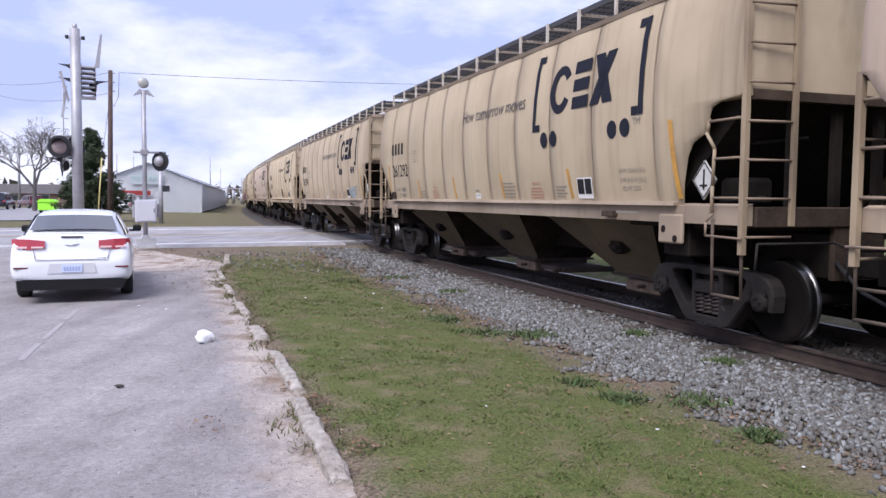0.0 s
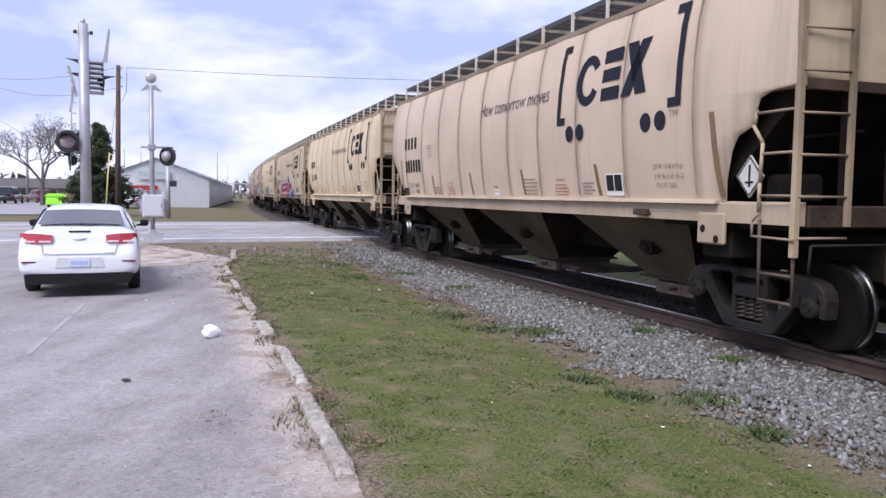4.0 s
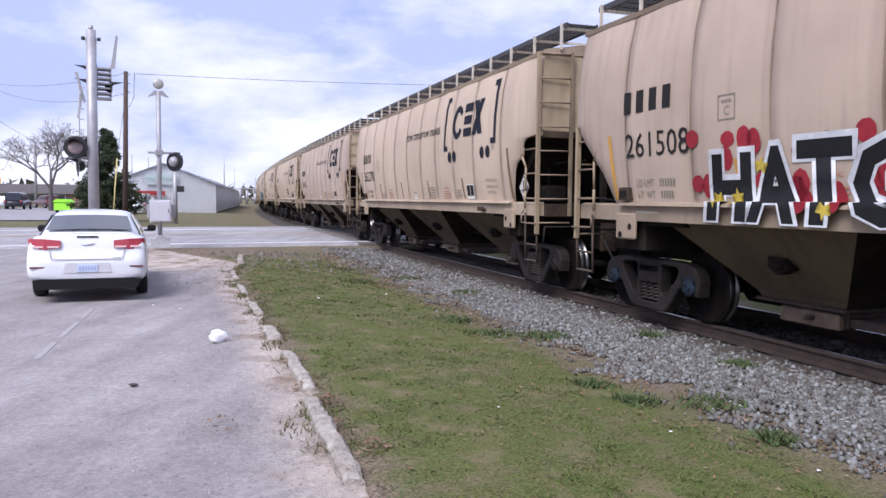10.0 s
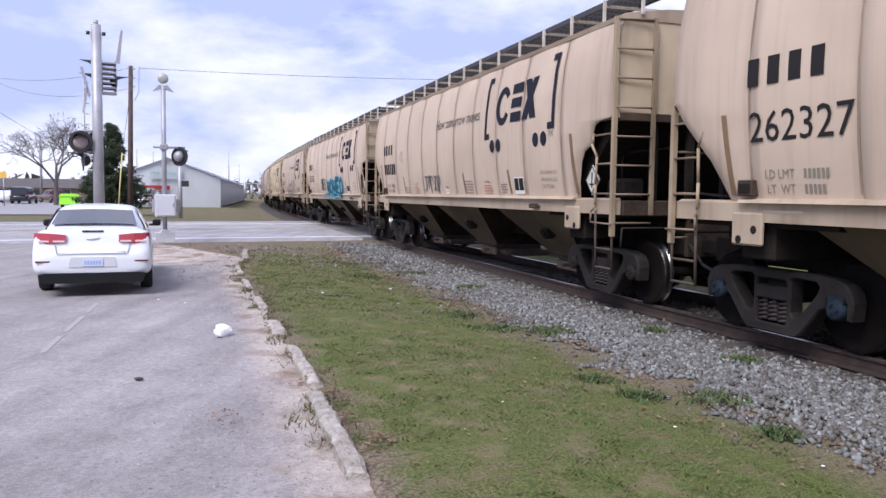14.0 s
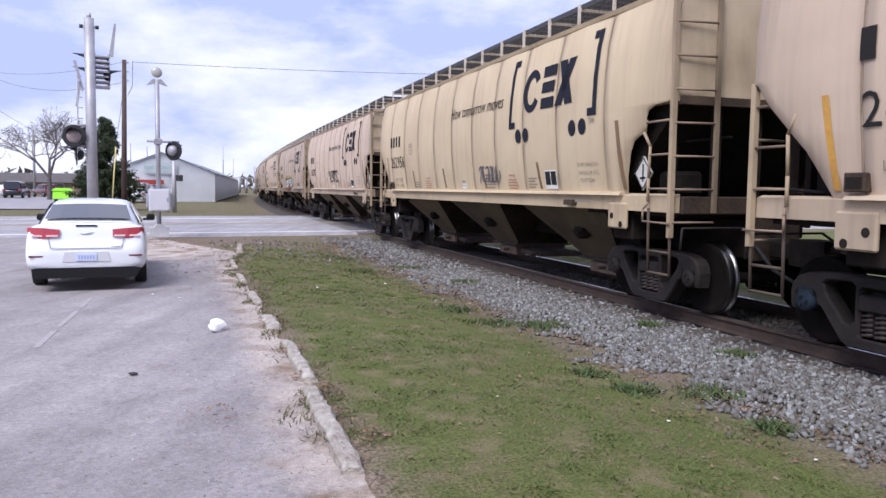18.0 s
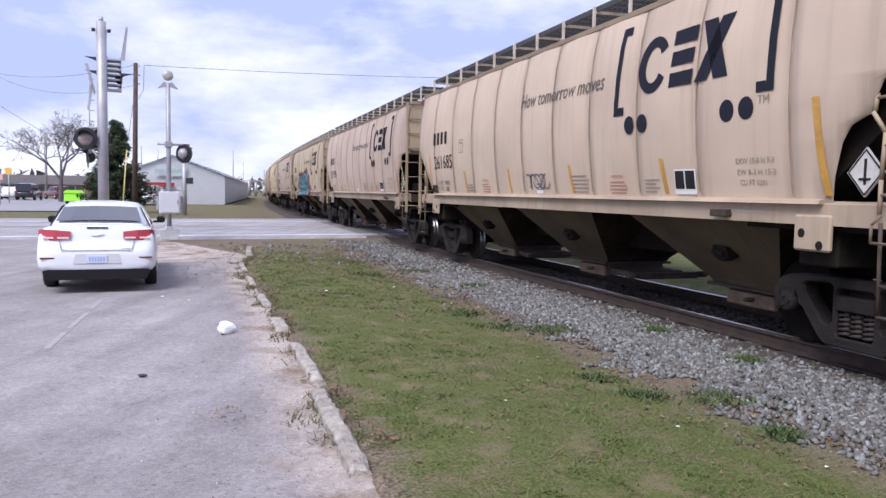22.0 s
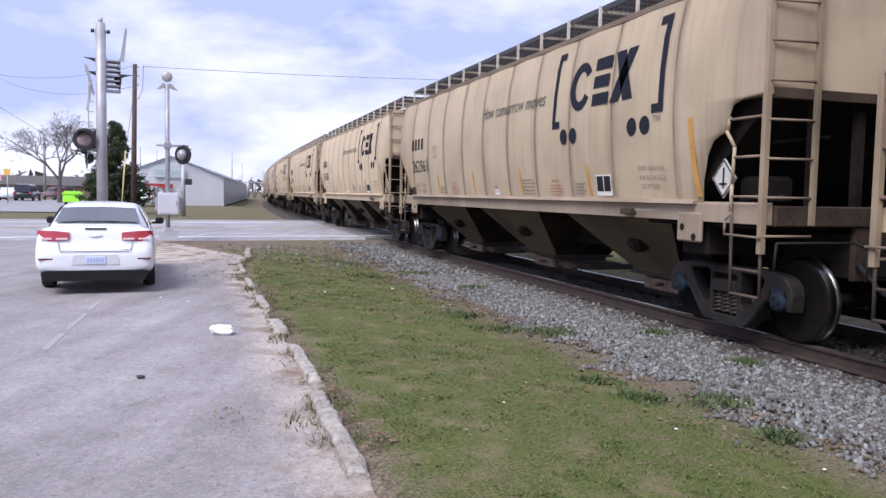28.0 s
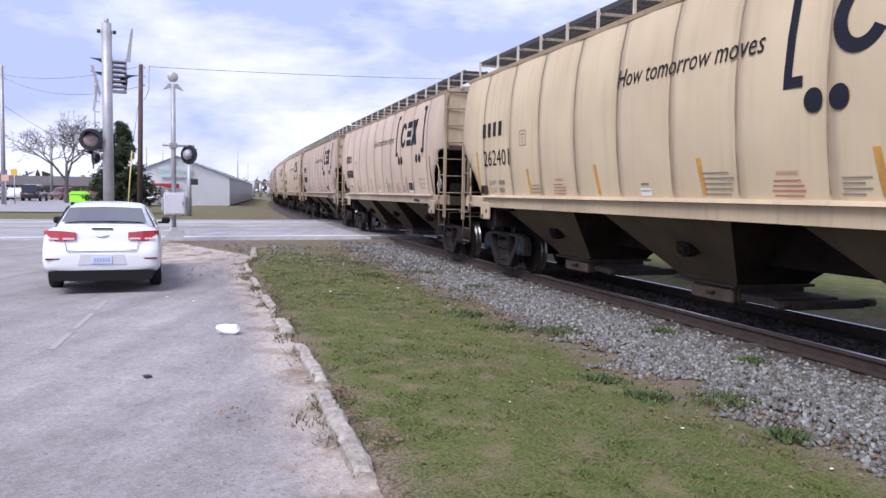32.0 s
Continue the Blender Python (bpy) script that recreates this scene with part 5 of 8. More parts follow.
def spray_piece(car, x0, x1, z0, z1, n, fill, edge, seed, back=None, dots=None, inner=None, lean=0.12):
    """A large sprayed picture: a cloud of colour, bold blocky shapes with a pale edge, flecks."""
    rnd = random.Random(seed)
    w = (x1 - x0) / n
    if back:
        c = [blob(rnd.uniform(x0 - 0.2, x1 + 0.2), rnd.uniform(z0 + 0.25, z1 - 0.1), rnd.uniform(0.35, 0.6), rnd.uniform(0.2, 0.36), rnd) for _ in range(n * 4)]
        part("spray_cloud", decal(c, SPRAY[back], "spray_cloud", 0.018), None, car)
    solids, edges = [], []
    for i in range(n):
        a, b = x0 + i * w, x0 + (i + 0.97) * w
        h0, h1 = z0 + rnd.uniform(0, 0.08), z1 + rnd.uniform(-0.16, 0.04)
        m = (a + b) / 2
        k = rnd.choice((0, 1, 2, 3))
        t = w * rnd.uniform(0.3, 0.4)
        if k == 0:
            sh = [[(a, h0), (a + t, h0), (a + t + 0.08, h1), (a + 0.06, h1 + 0.06)], [(b - t, h0 - 0.05), (b, h0), (b + 0.05, h1), (b - t, h1)], rect(a + t * 0.6, (h0 + h1) / 2 - 0.1, w - t, 0.22)]
        elif k == 1:
            sh = [[(a, h0), (a + t, h0), (m + t * 0.5, h1), (m - t * 0.4, h1 + 0.05)], [(b - t, h0), (b + 0.04, h0), (m + t * 0.6, h1), (m - t * 0.2, h1)], rect(a + t, h0 + 0.2, w - 1.6 * t, 0.15)]
        elif k == 2:
            sh = ring(m, (h0 + h1) / 2, w * 0.5, (h1 - h0) / 2, t * 0.9, lean, 12)
        else:
            sh = [[(a, h0), (a + t, h0), (a + t + 0.05, h1), (a, h1)], rect(a, h1 - 0.2, w, 0.2, lean), rect(a, (h0 + h1) / 2 - 0.1, w * 0.85, 0.18, lean), rect(a, h0, w, 0.18)]
        solids += sh
    for q in solids:
        cx, cz = sum(p[0] for p in q) / len(q), sum(p[1] for p in q) / len(q)
        edges.append([(p[0] + math.copysign(0.05, p[0] - cx), p[1] + math.copysign(0.045, p[1] - cz)) for p in q])
    part("spray_edge", decal(edges, SPRAY[edge], "spray_edge", 0.0195), None, car)
    part("spray_lettering_shape", decal(solids, SPRAY[fill], "spray_lettering_shape", 0.021), None, car)
    if inner:
        c = [blob(rnd.uniform(x0, x1), rnd.uniform(z0 + 0.1, z1 - 0.1), 0.09, 0.08, rnd) for _ in range(n * 2)]
        part("spray_fleck", decal(c, SPRAY[inner], "spray_fleck", 0.0225), None, car)
    if dots:
        c = [blob(rnd.uniform(x0 - 0.35, x1 + 0.35), rnd.choice((z1 + rnd.uniform(-0.05, 0.15), z0 + rnd.uniform(-0.02, 0.1))), 0.1, 0.085, rnd) for _ in range(n * 4)]
        part("spray_dot", decal(c, SPRAY[dots], "spray_dot", 0.0185), None, car)


def spray_word(car, word, x0, x1, z0, tops, fill, edge, seed, back=None, dots=None, inner=None, ink=None):
    """A sprayed word in swollen letters that rise along the car, with a pale edge, a cloud behind and flecks on it."""
    rnd = random.Random(seed)
    n = len(word)
    w = (x1 - x0) / n
    if back:
        c = [blob(x0 + (x1 - x0) * (i + 0.5) / (4 * n), tops[i // 4] - rnd.uniform(0.0, 0.55), rnd.uniform(0.22, 0.36), rnd.uniform(0.2, 0.3), rnd) for i in range(4 * n)]
        part("spray_cloud", decal(c, SPRAY[back], "spray_cloud", 0.018), None, car)
    if dots:
        for tint in dots:
            c = [blob(rnd.uniform(x0 - 0.5, x1 + 0.5), rnd.choice((tops[0] + (tops[-1] - tops[0]) * rnd.random() + rnd.uniform(-0.1, 0.14), z0 + rnd.uniform(0.2, 0.5))), 0.11, rnd.uniform(0.08, 0.15), rnd, rough=0.06) for _ in range(n * 3)]
            for q in c:
                part("spray_dot", decal([q], SPRAY[tint], "spray_dot", 0.0185), None, car)
    for i, ch in enumerate(word):
        a, b = x0 + w * i - 0.02, x0 + w * (i + 1) + 0.02
        h = tops[i] - z0
        fat = 0.3 if ch in "NK" else 1.0
        if ink:
            part("spray_edge", decal_text(ch, a - 0.07, b + 0.1, z0 - 0.03, h + 0.12, SPRAY[ink], 0.05, "spray_edge", 0.1 * fat, 0.019), None, car)
        part("spray_edge", decal_text(ch, a - 0.05, b + 0.05, z0 - 0.02, h + 0.08, SPRAY[edge], 0.05, "spray_edge", 0.085 * fat, 0.0197), None, car)
        part("spray_letter", decal_text(ch, a + 0.01, b - 0.01, z0, h, SPRAY[fill], 0.05, "spray_letter", 0.04 * fat, 0.0212), None, car)
    if inner:
        c = [(star(x, z, 0.1, rnd.random()) if inner == "yellow" else blob(x, z, 0.07, 0.07, rnd)) for x, z in [(rnd.uniform(x0, x1), rnd.uniform(z0 + 0.12, tops[0] - 0.05)) for _ in range(n * 2)]]
        part("spray_fleck", decal(c, SPRAY[inner], "spray_fleck", 0.0226), None, car)


def grown(outline, g):
    """An outline pushed out by g along its corners."""
    n = len(outline)
    turn = sum(a[0] * b[1] - b[0] * a[1] for a, b in zip(outline, outline[1:] + outline[:1]))
    out = []
    for i in range(n):
        (ax, az), (bx, bz), (cx, cz) = outline[i - 1], outline[i], outline[(i + 1) % n]
        p, q = Vector((bz - az, ax - bx)).normalized(), Vector((cz - bz, bx - cx)).normalized()
        d = p + q
        d = d.normalized() * min(1.6, 1 / max(0.5, d.length / 2)) if d.length > 0.05 else p
        k = g if turn > 0 else -g
        out.append((bx + d.x * k, bz + d.y * k))
    return out


def rounded(outline):
    """The corners of a sprayed shape cut twice."""
    for _ in range(2):
        out = []
        for a, b in zip(outline, outline[1:] + outline[:1]):
            out += [(a[0] * 0.82 + b[0] * 0.18, a[1] * 0.82 + b[1] * 0.18), (a[0] * 0.18 + b[0] * 0.82, a[1] * 0.18 + b[1] * 0.82)]
        outline = out
    return outline


def sprayed_letter(car, outline, hole, fill, edge, ink):
    """One swollen letter: dark surround, pale edge, colour, and its counter."""
    part("spray_edge", decal([rounded(grown(outline, 0.13))], SPRAY[ink], "spray_edge", 0.0192), None, car)
    part("spray_edge", decal([rounded(grown(outline, 0.03))], SPRAY[edge], "spray_edge", 0.0202), None, car)
    part("spray_letter", decal([rounded(outline)], SPRAY[fill], "spray_letter", 0.0214), None, car)
    if hole:
        part("spray_edge", decal([rounded(grown(hole, 0.03))], SPRAY[edge], "spray_edge", 0.0224), None, car)
        part("spray_counter", decal([rounded(hole)], SPRAY[ink], "spray_counter", 0.0234), None, car)


def teal_picture(car):
    """Five leaning teal letters with a white edge on a dark surround, red and orange puffs round them."""
    rnd = random.Random(30)
    for tint, spots in (("red", [(-4.42, 1.84), (-4.05, 1.75), (-3.98, 2.05), (-3.6, 2.46), (-2.93, 2.56), (-2.75, 2.5), (-2.18, 2.53), (-1.4, 2.5), (-0.05, 2.62), (0.3, 2.72), (1.75, 2.25), (1.6, 1.75), (1.72, 1.6), (1.5, 2.3)]),
                        ("orange", [(-4.2, 1.88), (-3.3, 2.52), (-2.45, 2.5), (-1.91, 2.62), (-0.62, 2.67), (-0.35, 2.66), (1.55, 2.05), (1.9, 1.7), (2.25, 1.75), (-0.85, 2.4)])):
        for x, z in spots:
            part("spray_dot", decal([blob(x, z, rnd.uniform(0.1, 0.17), rnd.uniform(0.12, 0.2), rnd, rough=0.06)], SPRAY[tint], "spray_dot", 0.0182), None, car)
    part("spray_cloud", decal([rect(-4.3, 1.345, 0.3, 0.14), rect(-3.75, 1.345, 0.4, 0.14), rect(-0.1, 1.345, 0.9, 0.14), rect(1.2, 1.345, 0.8, 0.14)], SPRAY["red"], "spray_cloud", 0.0182), None, car)
    letters = [([(-3.36, 2.41), (-2.95, 2.41), (-2.72, 1.95), (-2.68, 2.4), (-2.33, 2.39), (-2.34, 1.98), (-2.04, 1.66), (-2.18, 1.46), (-2.5, 1.44), (-2.72, 1.62), (-3.0, 1.98), (-3.02, 1.45), (-3.5, 1.48), (-3.68, 1.95), (-3.4, 2.18)], None),
               ([(-2.08, 2.46), (-1.73, 2.45), (-1.6, 1.95), (-1.5, 1.46), (-1.75, 1.45), (-1.85, 1.66), (-2.0, 1.66), (-2.05, 1.45), (-2.3, 1.5), (-2.15, 1.95)], [(-1.95, 2.22), (-1.84, 2.22), (-1.78, 1.83), (-2.0, 1.83)]),
               ([(-1.56, 2.36), (-1.05, 2.54), (-0.9, 2.22), (-1.3, 2.12), (-1.28, 2.05), (-1.0, 2.02), (-0.96, 1.79), (-1.25, 1.72), (-1.28, 1.62), (-0.85, 1.6), (-0.85, 1.44), (-1.45, 1.44), (-1.55, 1.9)], None),
               ([(-0.62, 2.5), (-0.33, 2.5), (-0.25, 2.12), (-0.14, 2.5), (0.2, 2.54), (0.34, 1.95), (0.42, 1.45), (0.14, 1.45), (0.02, 1.95), (-0.16, 1.6), (-0.42, 1.95), (-0.45, 1.45), (-0.78, 1.45), (-0.7, 1.95)], None),
               ([(0.42, 2.58), (0.75, 2.68), (1.05, 2.58), (1.1, 2.2), (0.95, 2.02), (1.3, 1.95), (1.38, 1.45), (0.55, 1.45), (0.5, 2.0)], [(0.66, 2.35), (0.85, 2.4), (0.86, 2.12), (0.7, 2.08)])]
    for outline, hole in letters:
        sprayed_letter(car, outline, hole, "teal", "white", "black")
        low = min(x for x, z in outline), max(x for x, z in outline)
        part("spray_fleck", decal([blob(rnd.uniform(low[0] + 0.15, low[1] - 0.15), rnd.uniform(1.55, 2.3), 0.055, 0.1, rnd) for _ in range(4)], SPRAY["aqua"], "spray_fleck", 0.0219), None, car)
        part("spray_drip", decal([rect(low[0] + 0.05, 1.345, (low[1] - low[0]) * 0.7, 0.11, 0.5)], SPRAY["aqua"], "spray_drip", 0.0196), None, car)
    for x, z in ((-2.9, 1.85), (-0.82, 1.85)):
        part("spray_glint", decal([blob(x, z, 0.07, 0.1, rnd, 12, 0.5)], SPRAY["white"], "spray_glint", 0.0242), None, car)


def bubble_outlines(car, arches, colour, w):
    """Hollow swollen letters drawn in line only, one arch after the other."""
    for a, b, top in arches:
        n = 12
        pts = [(a, 1.36), (a - 0.03, 1.62)] + [((a + b) / 2 - (b - a) / 2 * math.cos(math.pi * i / n), 1.75 + (top - 1.75) * math.sin(math.pi * i / n)) for i in range(n + 1)] + [(b + 0.02, 1.6), (b - 0.05, 1.36)]
        one, other = [], []
        for i, (x, z) in enumerate(pts):
            (ax, az), (bx, bz) = pts[max(i - 1, 0)], pts[min(i + 1, len(pts) - 1)]
            d = math.hypot(bx - ax, bz - az)
            nx, nz = -(bz - az) / d * w / 2, (bx - ax) / d * w / 2
            one.append((x + nx, z + nz))
            other.append((x - nx, z - nz))
        part("spray_outline", decal([one + other[::-1]], SPRAY[colour], "spray_outline", 0.02), None, car)


def spray_tag(car, x0, x1, z0, z1, colour, seed, w=0.035, loops=6):
    """A quick scrawl in one colour, no letters."""
    rnd = random.Random(seed)
    q = []
    for i in range(loops):
        cx = x0 + (x1 - x0) * (i + 0.5) / loops
        r = (x1 - x0) / loops * rnd.uniform(0.5, 0.8)
        a0, turn = rnd.uniform(0, 6.28), rnd.choice((1, -1)) * rnd.uniform(3, 5.6)
        q += ribbon([(cx + r * math.cos(a0 + turn * k / 9), (z0 + z1) / 2 + (z1 - z0) * 0.48 * math.sin(a0 + turn * k / 9)) for k in range(10)], w)
        if rnd.random() < 0.6:
            q += ribbon([(cx + rnd.uniform(-r, r), z0), (cx + rnd.uniform(-r, r), z1)], w)
    part("spray_scrawl", decal(q, SPRAY[colour], "spray_scrawl", 0.02), None, car)


def letter(car, k):
    M = MARKS
    weights = M["weights"]
    if k == 14:
        weights = weights[:2] + [decal_text("222700", -5.3, -4.97, 1.75, 0.09, M_FINE), decal_text("63300", -5.24, -4.95, 1.6, 0.09, M_FINE)]
    if k == 22:
        weights = weights[:2] + [decal_text("222400", -5.3, -4.98, 1.75, 0.09, M_FINE), decal_text("63600", -5.24, -4.97, 1.6, 0.09, M_FINE)]
    for me in M["emblem"] + M["bracket"] + M["dot"] + weights + M["sizes"] + M["lines"] + M["warning"] + M["label"] + M["panel"] + M["seam"] + [M["tm"], M["class_box"], M["class_letter"], M["reporting_mark"], M["lock"]]:
        mark = part(me.name.split(".")[0], me, None, car)
        if mark.name.startswith(("stencil_lines", "weight_figure_bar")):
            tagged(mark, kind="stuff")
    part("slogan", M["slogan_dark" if k in (2, 5, 8, 14, 20, 24, 25) else "slogan"], None, car)
    if k in NUMBERS:
        part("car_number", decal_text(NUMBERS[k], -6.02, -4.68, 2.12, 0.31, M_BLACK), None, car)
    else:
        part("car_number", M["number_bars"], None, car)
    for me in M["strip_amber" if k in AMBER else "strip_brown"]:
        part("reflective_strip", me, None, car)
    pl = part("hazard_placard", M["placard"], None, car, "white diamond hazard placard")
    pl.location = (6.64, -1.5, 1.79)
    part("placard_print", M["placard_print"], None, pl)
    if k == 1:
        spray_tag(car, 4.4, 5.4, 1.6, 1.9, "sky", 3)
    if k == 2:
        spray_tag(car, 0.4, 1.3, 1.6, 2.05, "black", 5, 0.03, 7)
        spray_tag(car, -0.2, 0.5, 1.36, 1.48, "black", 6, 0.022, 6)
    if k == 5:
        spray_word(car, "HERON", -3.95, 0.9, 1.34, (2.16, 2.16, 2.22, 2.28, 2.36), "red", "white", 11, "blue", None, "teal")
        rs = random.Random(4)
        part("spray_cloud", decal([blob(x, z, 0.3, 0.22, rs) for x, z in ((-4.3, 1.55), (-4.1, 1.75), (1.1, 1.6), (1.5, 1.58), (1.9, 1.62), (1.3, 1.9), (1.75, 1.85), (2.2, 1.56))], SPRAY["blue"], "spray_cloud", 0.0182), None, car)
        part("spray_edge", decal([[(0.84, 1.98), (1.26, 1.98), (1.26, 2.32), (1.98, 1.95), (1.32, 1.62), (1.32, 1.78), (0.84, 1.78)]], SPRAY["white"], "spray_edge", 0.0197), None, car)
        part("spray_arrow", decal([[(0.9, 2.05), (1.35, 2.05), (1.35, 2.2), (1.85, 1.95), (1.4, 1.72), (1.4, 1.85), (0.9, 1.85)]], SPRAY["red"], "spray_arrow", 0.0235), None, car)
        spray_tag(car, 1.5, 2.0, 1.6, 1.8, "white", 12, 0.03, 5)
    if k == 6:
        spray_piece(car, -3.1, 1.1, 1.45, 2.0, 8, "moss", "slate", 13)
        spray_tag(car, 4.7, 5.9, 1.62, 1.95, "white", 14, 0.035, 6)
        spray_tag(car, 0.9, 3.6, 1.37, 1.48, "slate", 15, 0.03, 14)
    if k == 7:
        spray_word(car, "HATGEO", -4.3, -0.45, 1.35, (2.08, 2.12, 2.15, 2.12, 2.2, 2.22), "black", "white", 16, None, ("red", "red"), "yellow")
        spray_word(car, "JAEK", 0.75, 4.6, 1.34, (2.1, 2.15, 2.2, 2.38), "aqua", "white", 17, None, ("red", "orange"), "yellow", "black")
    if k == 10:
        spray_tag(car, 1.1, 1.95, 1.85, 2.15, "black", 18, 0.045, 6)
        spray_tag(car, 4.35, 4.9, 1.62, 2.0, "black", 19, 0.03, 5)
    if k == 11:
        spray_tag(car, -1.9, -0.6, 1.65, 2.0, "grey", 20, 0.035, 7)
    if k == 12:
        spray_tag(car, -2.4, -1.0, 1.7, 2.2, "black", 21, 0.04, 7)
        spray_piece(car, -0.9, 3.0, 1.4, 2.2, 5, "teal", "aqua", 22)
    if k == 13:
        bubble_outlines(car, [(-2.62, -2.2, 2.0), (-2.25, -1.6, 2.1), (-1.65, -1.15, 2.05), (-1.2, -0.5, 2.17), (-0.6, 0.1, 2.15), (0.05, 0.6, 2.32), (0.38, 1.0, 1.95), (1.15, 2.6, 2.34), (1.25, 1.9, 1.85)], "slate", 0.05)
        spray_tag(car, 1.5, 2.2, 1.95, 2.15, "grey", 23, 0.03, 3)
    if k == 14:
        spray_tag(car, 0.9, 1.9, 1.7, 2.0, "grey", 24, 0.04, 6)
    if k == 15:
        spray_tag(car, -0.9, 1.3, 1.8, 2.25, "black", 25, 0.055, 7)
    if k == 16:
        spray_word(car, "STAYOUT", -2.6, 0.5, 1.56, (2.02, 2.03, 2.04, 2.05, 2.06, 2.06, 2.08), "white", "black", 26, "orange", ("aqua", "yellow"))
        spray_tag(car, 0.9, 2.0, 1.36, 1.47, "white", 28, 0.025, 10)
    if k == 17:
        spray_tag(car, -0.6, 0.3, 1.65, 1.9, "grey", 29, 0.025, 5)
    if k == 19:
        teal_picture(car)
        spray_tag(car, 2.5, 3.4, 1.6, 1.85, "white", 32, 0.02, 6)


def train():
    common_marks()
    kinds = [build_hopper("covered_hopper", M_TAN, M_SILL), build_hopper("covered_hopper", M_GREY_TAN, M_SILLDARK), build_hopper("covered_hopper", M_DUST, M_SILLDARK), build_hopper("covered_hopper", M_CREAM, M_SILLMID)]
    for k in range(-1, 35):
        car = copy_thing(kinds[2 if k in DUSTY else 1 if k in PINKISH else 0 if k in YELLOWED else 3], car_pose(car_u(k)))
        if k == LONG_CAR:
            car.scale = ((CAR_L + LONGER) / CAR_L, 1, 1)
        what = {5: "tan covered hopper car with a red and blue sprayed picture", 7: "dusty covered hopper car with black and aqua sprayed pictures", 6: "tan covered hopper car with greenish sprayed shapes along its sill",
                16: "dusty covered hopper car with an orange and white sprayed picture", 19: "tan covered hopper car with a large teal sprayed picture", 13: "tan covered hopper car with grey sprayed loops",
                15: "tan covered hopper car with a black sprayed scrawl"}
        tagged(car, what.get(k, "dusty pinkish-tan covered hopper car with dark lettering" if k in PINKISH else "tan covered hopper car with dark lettering on its side"), "freight car")
        letter(car, k)
        if k % 3 == 1:
            for o in car.children_recursive:
                if o.name.startswith("bearing_cap"):
                    o.data = BEARING_BLUE
        TRAIN.append((k, car))
    for c in kinds:
        for o in list(c.children_recursive) + [c]:
            bpy.data.objects.remove(o)


# ---------------------------------------------------------------- lot: kerb, sedan, litter
def kerb_pieces():
    """Broken lengths of old concrete kerb between lot and lawn, each chipped its own way."""
    rnd = random.Random(21)
    label = "chipped old concrete kerb piece"
    runs = [(4.2, 5.95, 0.2), (6.2, 7.75, 0.19), (8.4, 9.3, 0.24), (10.3, 11.4, 0.19), (12.5, 13.7, 0.17), (14.8, 15.9, 0.17), (18.1, 18.5, 0.24)]
    for y0, y1, w in runs:
        bm = bmesh.new()
        n = 9
        rows = []
        sh = rnd.uniform(-0.03, 0.05)
        top = 0.24 if y0 > 17 else rnd.uniform(0.06, 0.09)
        for i in range(n + 1):
            y = y0 + (y1 - y0) * i / n
            x = kerb_x(y) - 0.05 + sh + rnd.uniform(-0.007, 0.007)
            taper = 0.55 if i in (0, n) else 1
            ww = w * 0.7 * rnd.uniform(0.97, 1.03)
            t = top * taper * rnd.uniform(0.95, 1.04)
            rows.append([bm.verts.new(v) for v in ((x, y, -0.1), (x + rnd.uniform(0, 0.02), y, t * 0.7), (x + 0.035, y, t), (x + ww - 0.03, y, t * rnd.uniform(0.9, 1.05)), (x + ww, y, t * 0.6), (x + ww, y, -0.1))])
        for a, b in zip(rows, rows[1:]):
            for i in range(5):
                bm.faces.new((a[i], a[i + 1], b[i + 1], b[i]))
        bm.faces.new(rows[0])
        bm.faces.new(rows[-1][::-1])
        bmesh.ops.recalc_face_normals(bm, faces=bm.faces)
        bmesh.ops.subdivide_edges(bm, edges=bm.edges[:], cuts=2, use_grid_fill=True)
        for v in bm.verts:
            v.co += Vector((1, 0.6, 1)) * (0.007 * noise.noise(v.co * 7) + 0.008 * noise.noise(v.co * 27))
        ob = new("kerb_piece", mesh_of(bm, "kerb_piece", M_CONCRETE))
        tagged(ob, "short pale chipped kerb piece standing up at the lawn's corner" if y0 > 16 else label, "kerb", "broken kerb pieces along the lawn")


def add_panel(bm, quad, out, mi=0):
    """A thin four-cornered plate, laid just proud of the body."""
    q = [Vector(p) for p in quad]
    nrm = (q[1] - q[0]).cross(q[3] - q[0]).normalized() * out
    a, b = [bm.verts.new(p) for p in q], [bm.verts.new(p + nrm) for p in q]
    fs = [bm.faces.new(b), bm.faces.new(a[::-1])] + [bm.faces.new((a[i], a[(i + 1) % 4], b[(i + 1) % 4], b[i])) for i in range(4)]
    for f in fs:
        f.material_index = mi
    bmesh.ops.recalc_face_normals(bm, faces=fs)


def wheel_on(car, x, y, r, side):
    bm = bmesh.new()
    add_lathe(bm, [(r * 0.62, -0.1), (r * 0.93, -0.1), (r, -0.07), (r, 0.07), (r * 0.93, 0.1), (r * 0.62, 0.1)], 24, "x")
    t = part("wheel", bm, M_TYRE, car, smooth=False)
    t.location = (x, y, r)
    bm = bmesh.new()
    add_lathe(bm, [(0.03, side * 0.07), (r * 0.62, side * 0.08), (r * 0.64, side * 0.02), (0.03, side * 0.02)], 20, "x")
    for i in range(5):
        a = 2 * math.pi * i / 5
        add_rod(bm, (side * 0.085, 0, 0), (side * 0.085, r * 0.6 * math.cos(a), r * 0.6 * math.sin(a)), 0.03, 6)
    part("rim", bm, M_ALLOY, t)


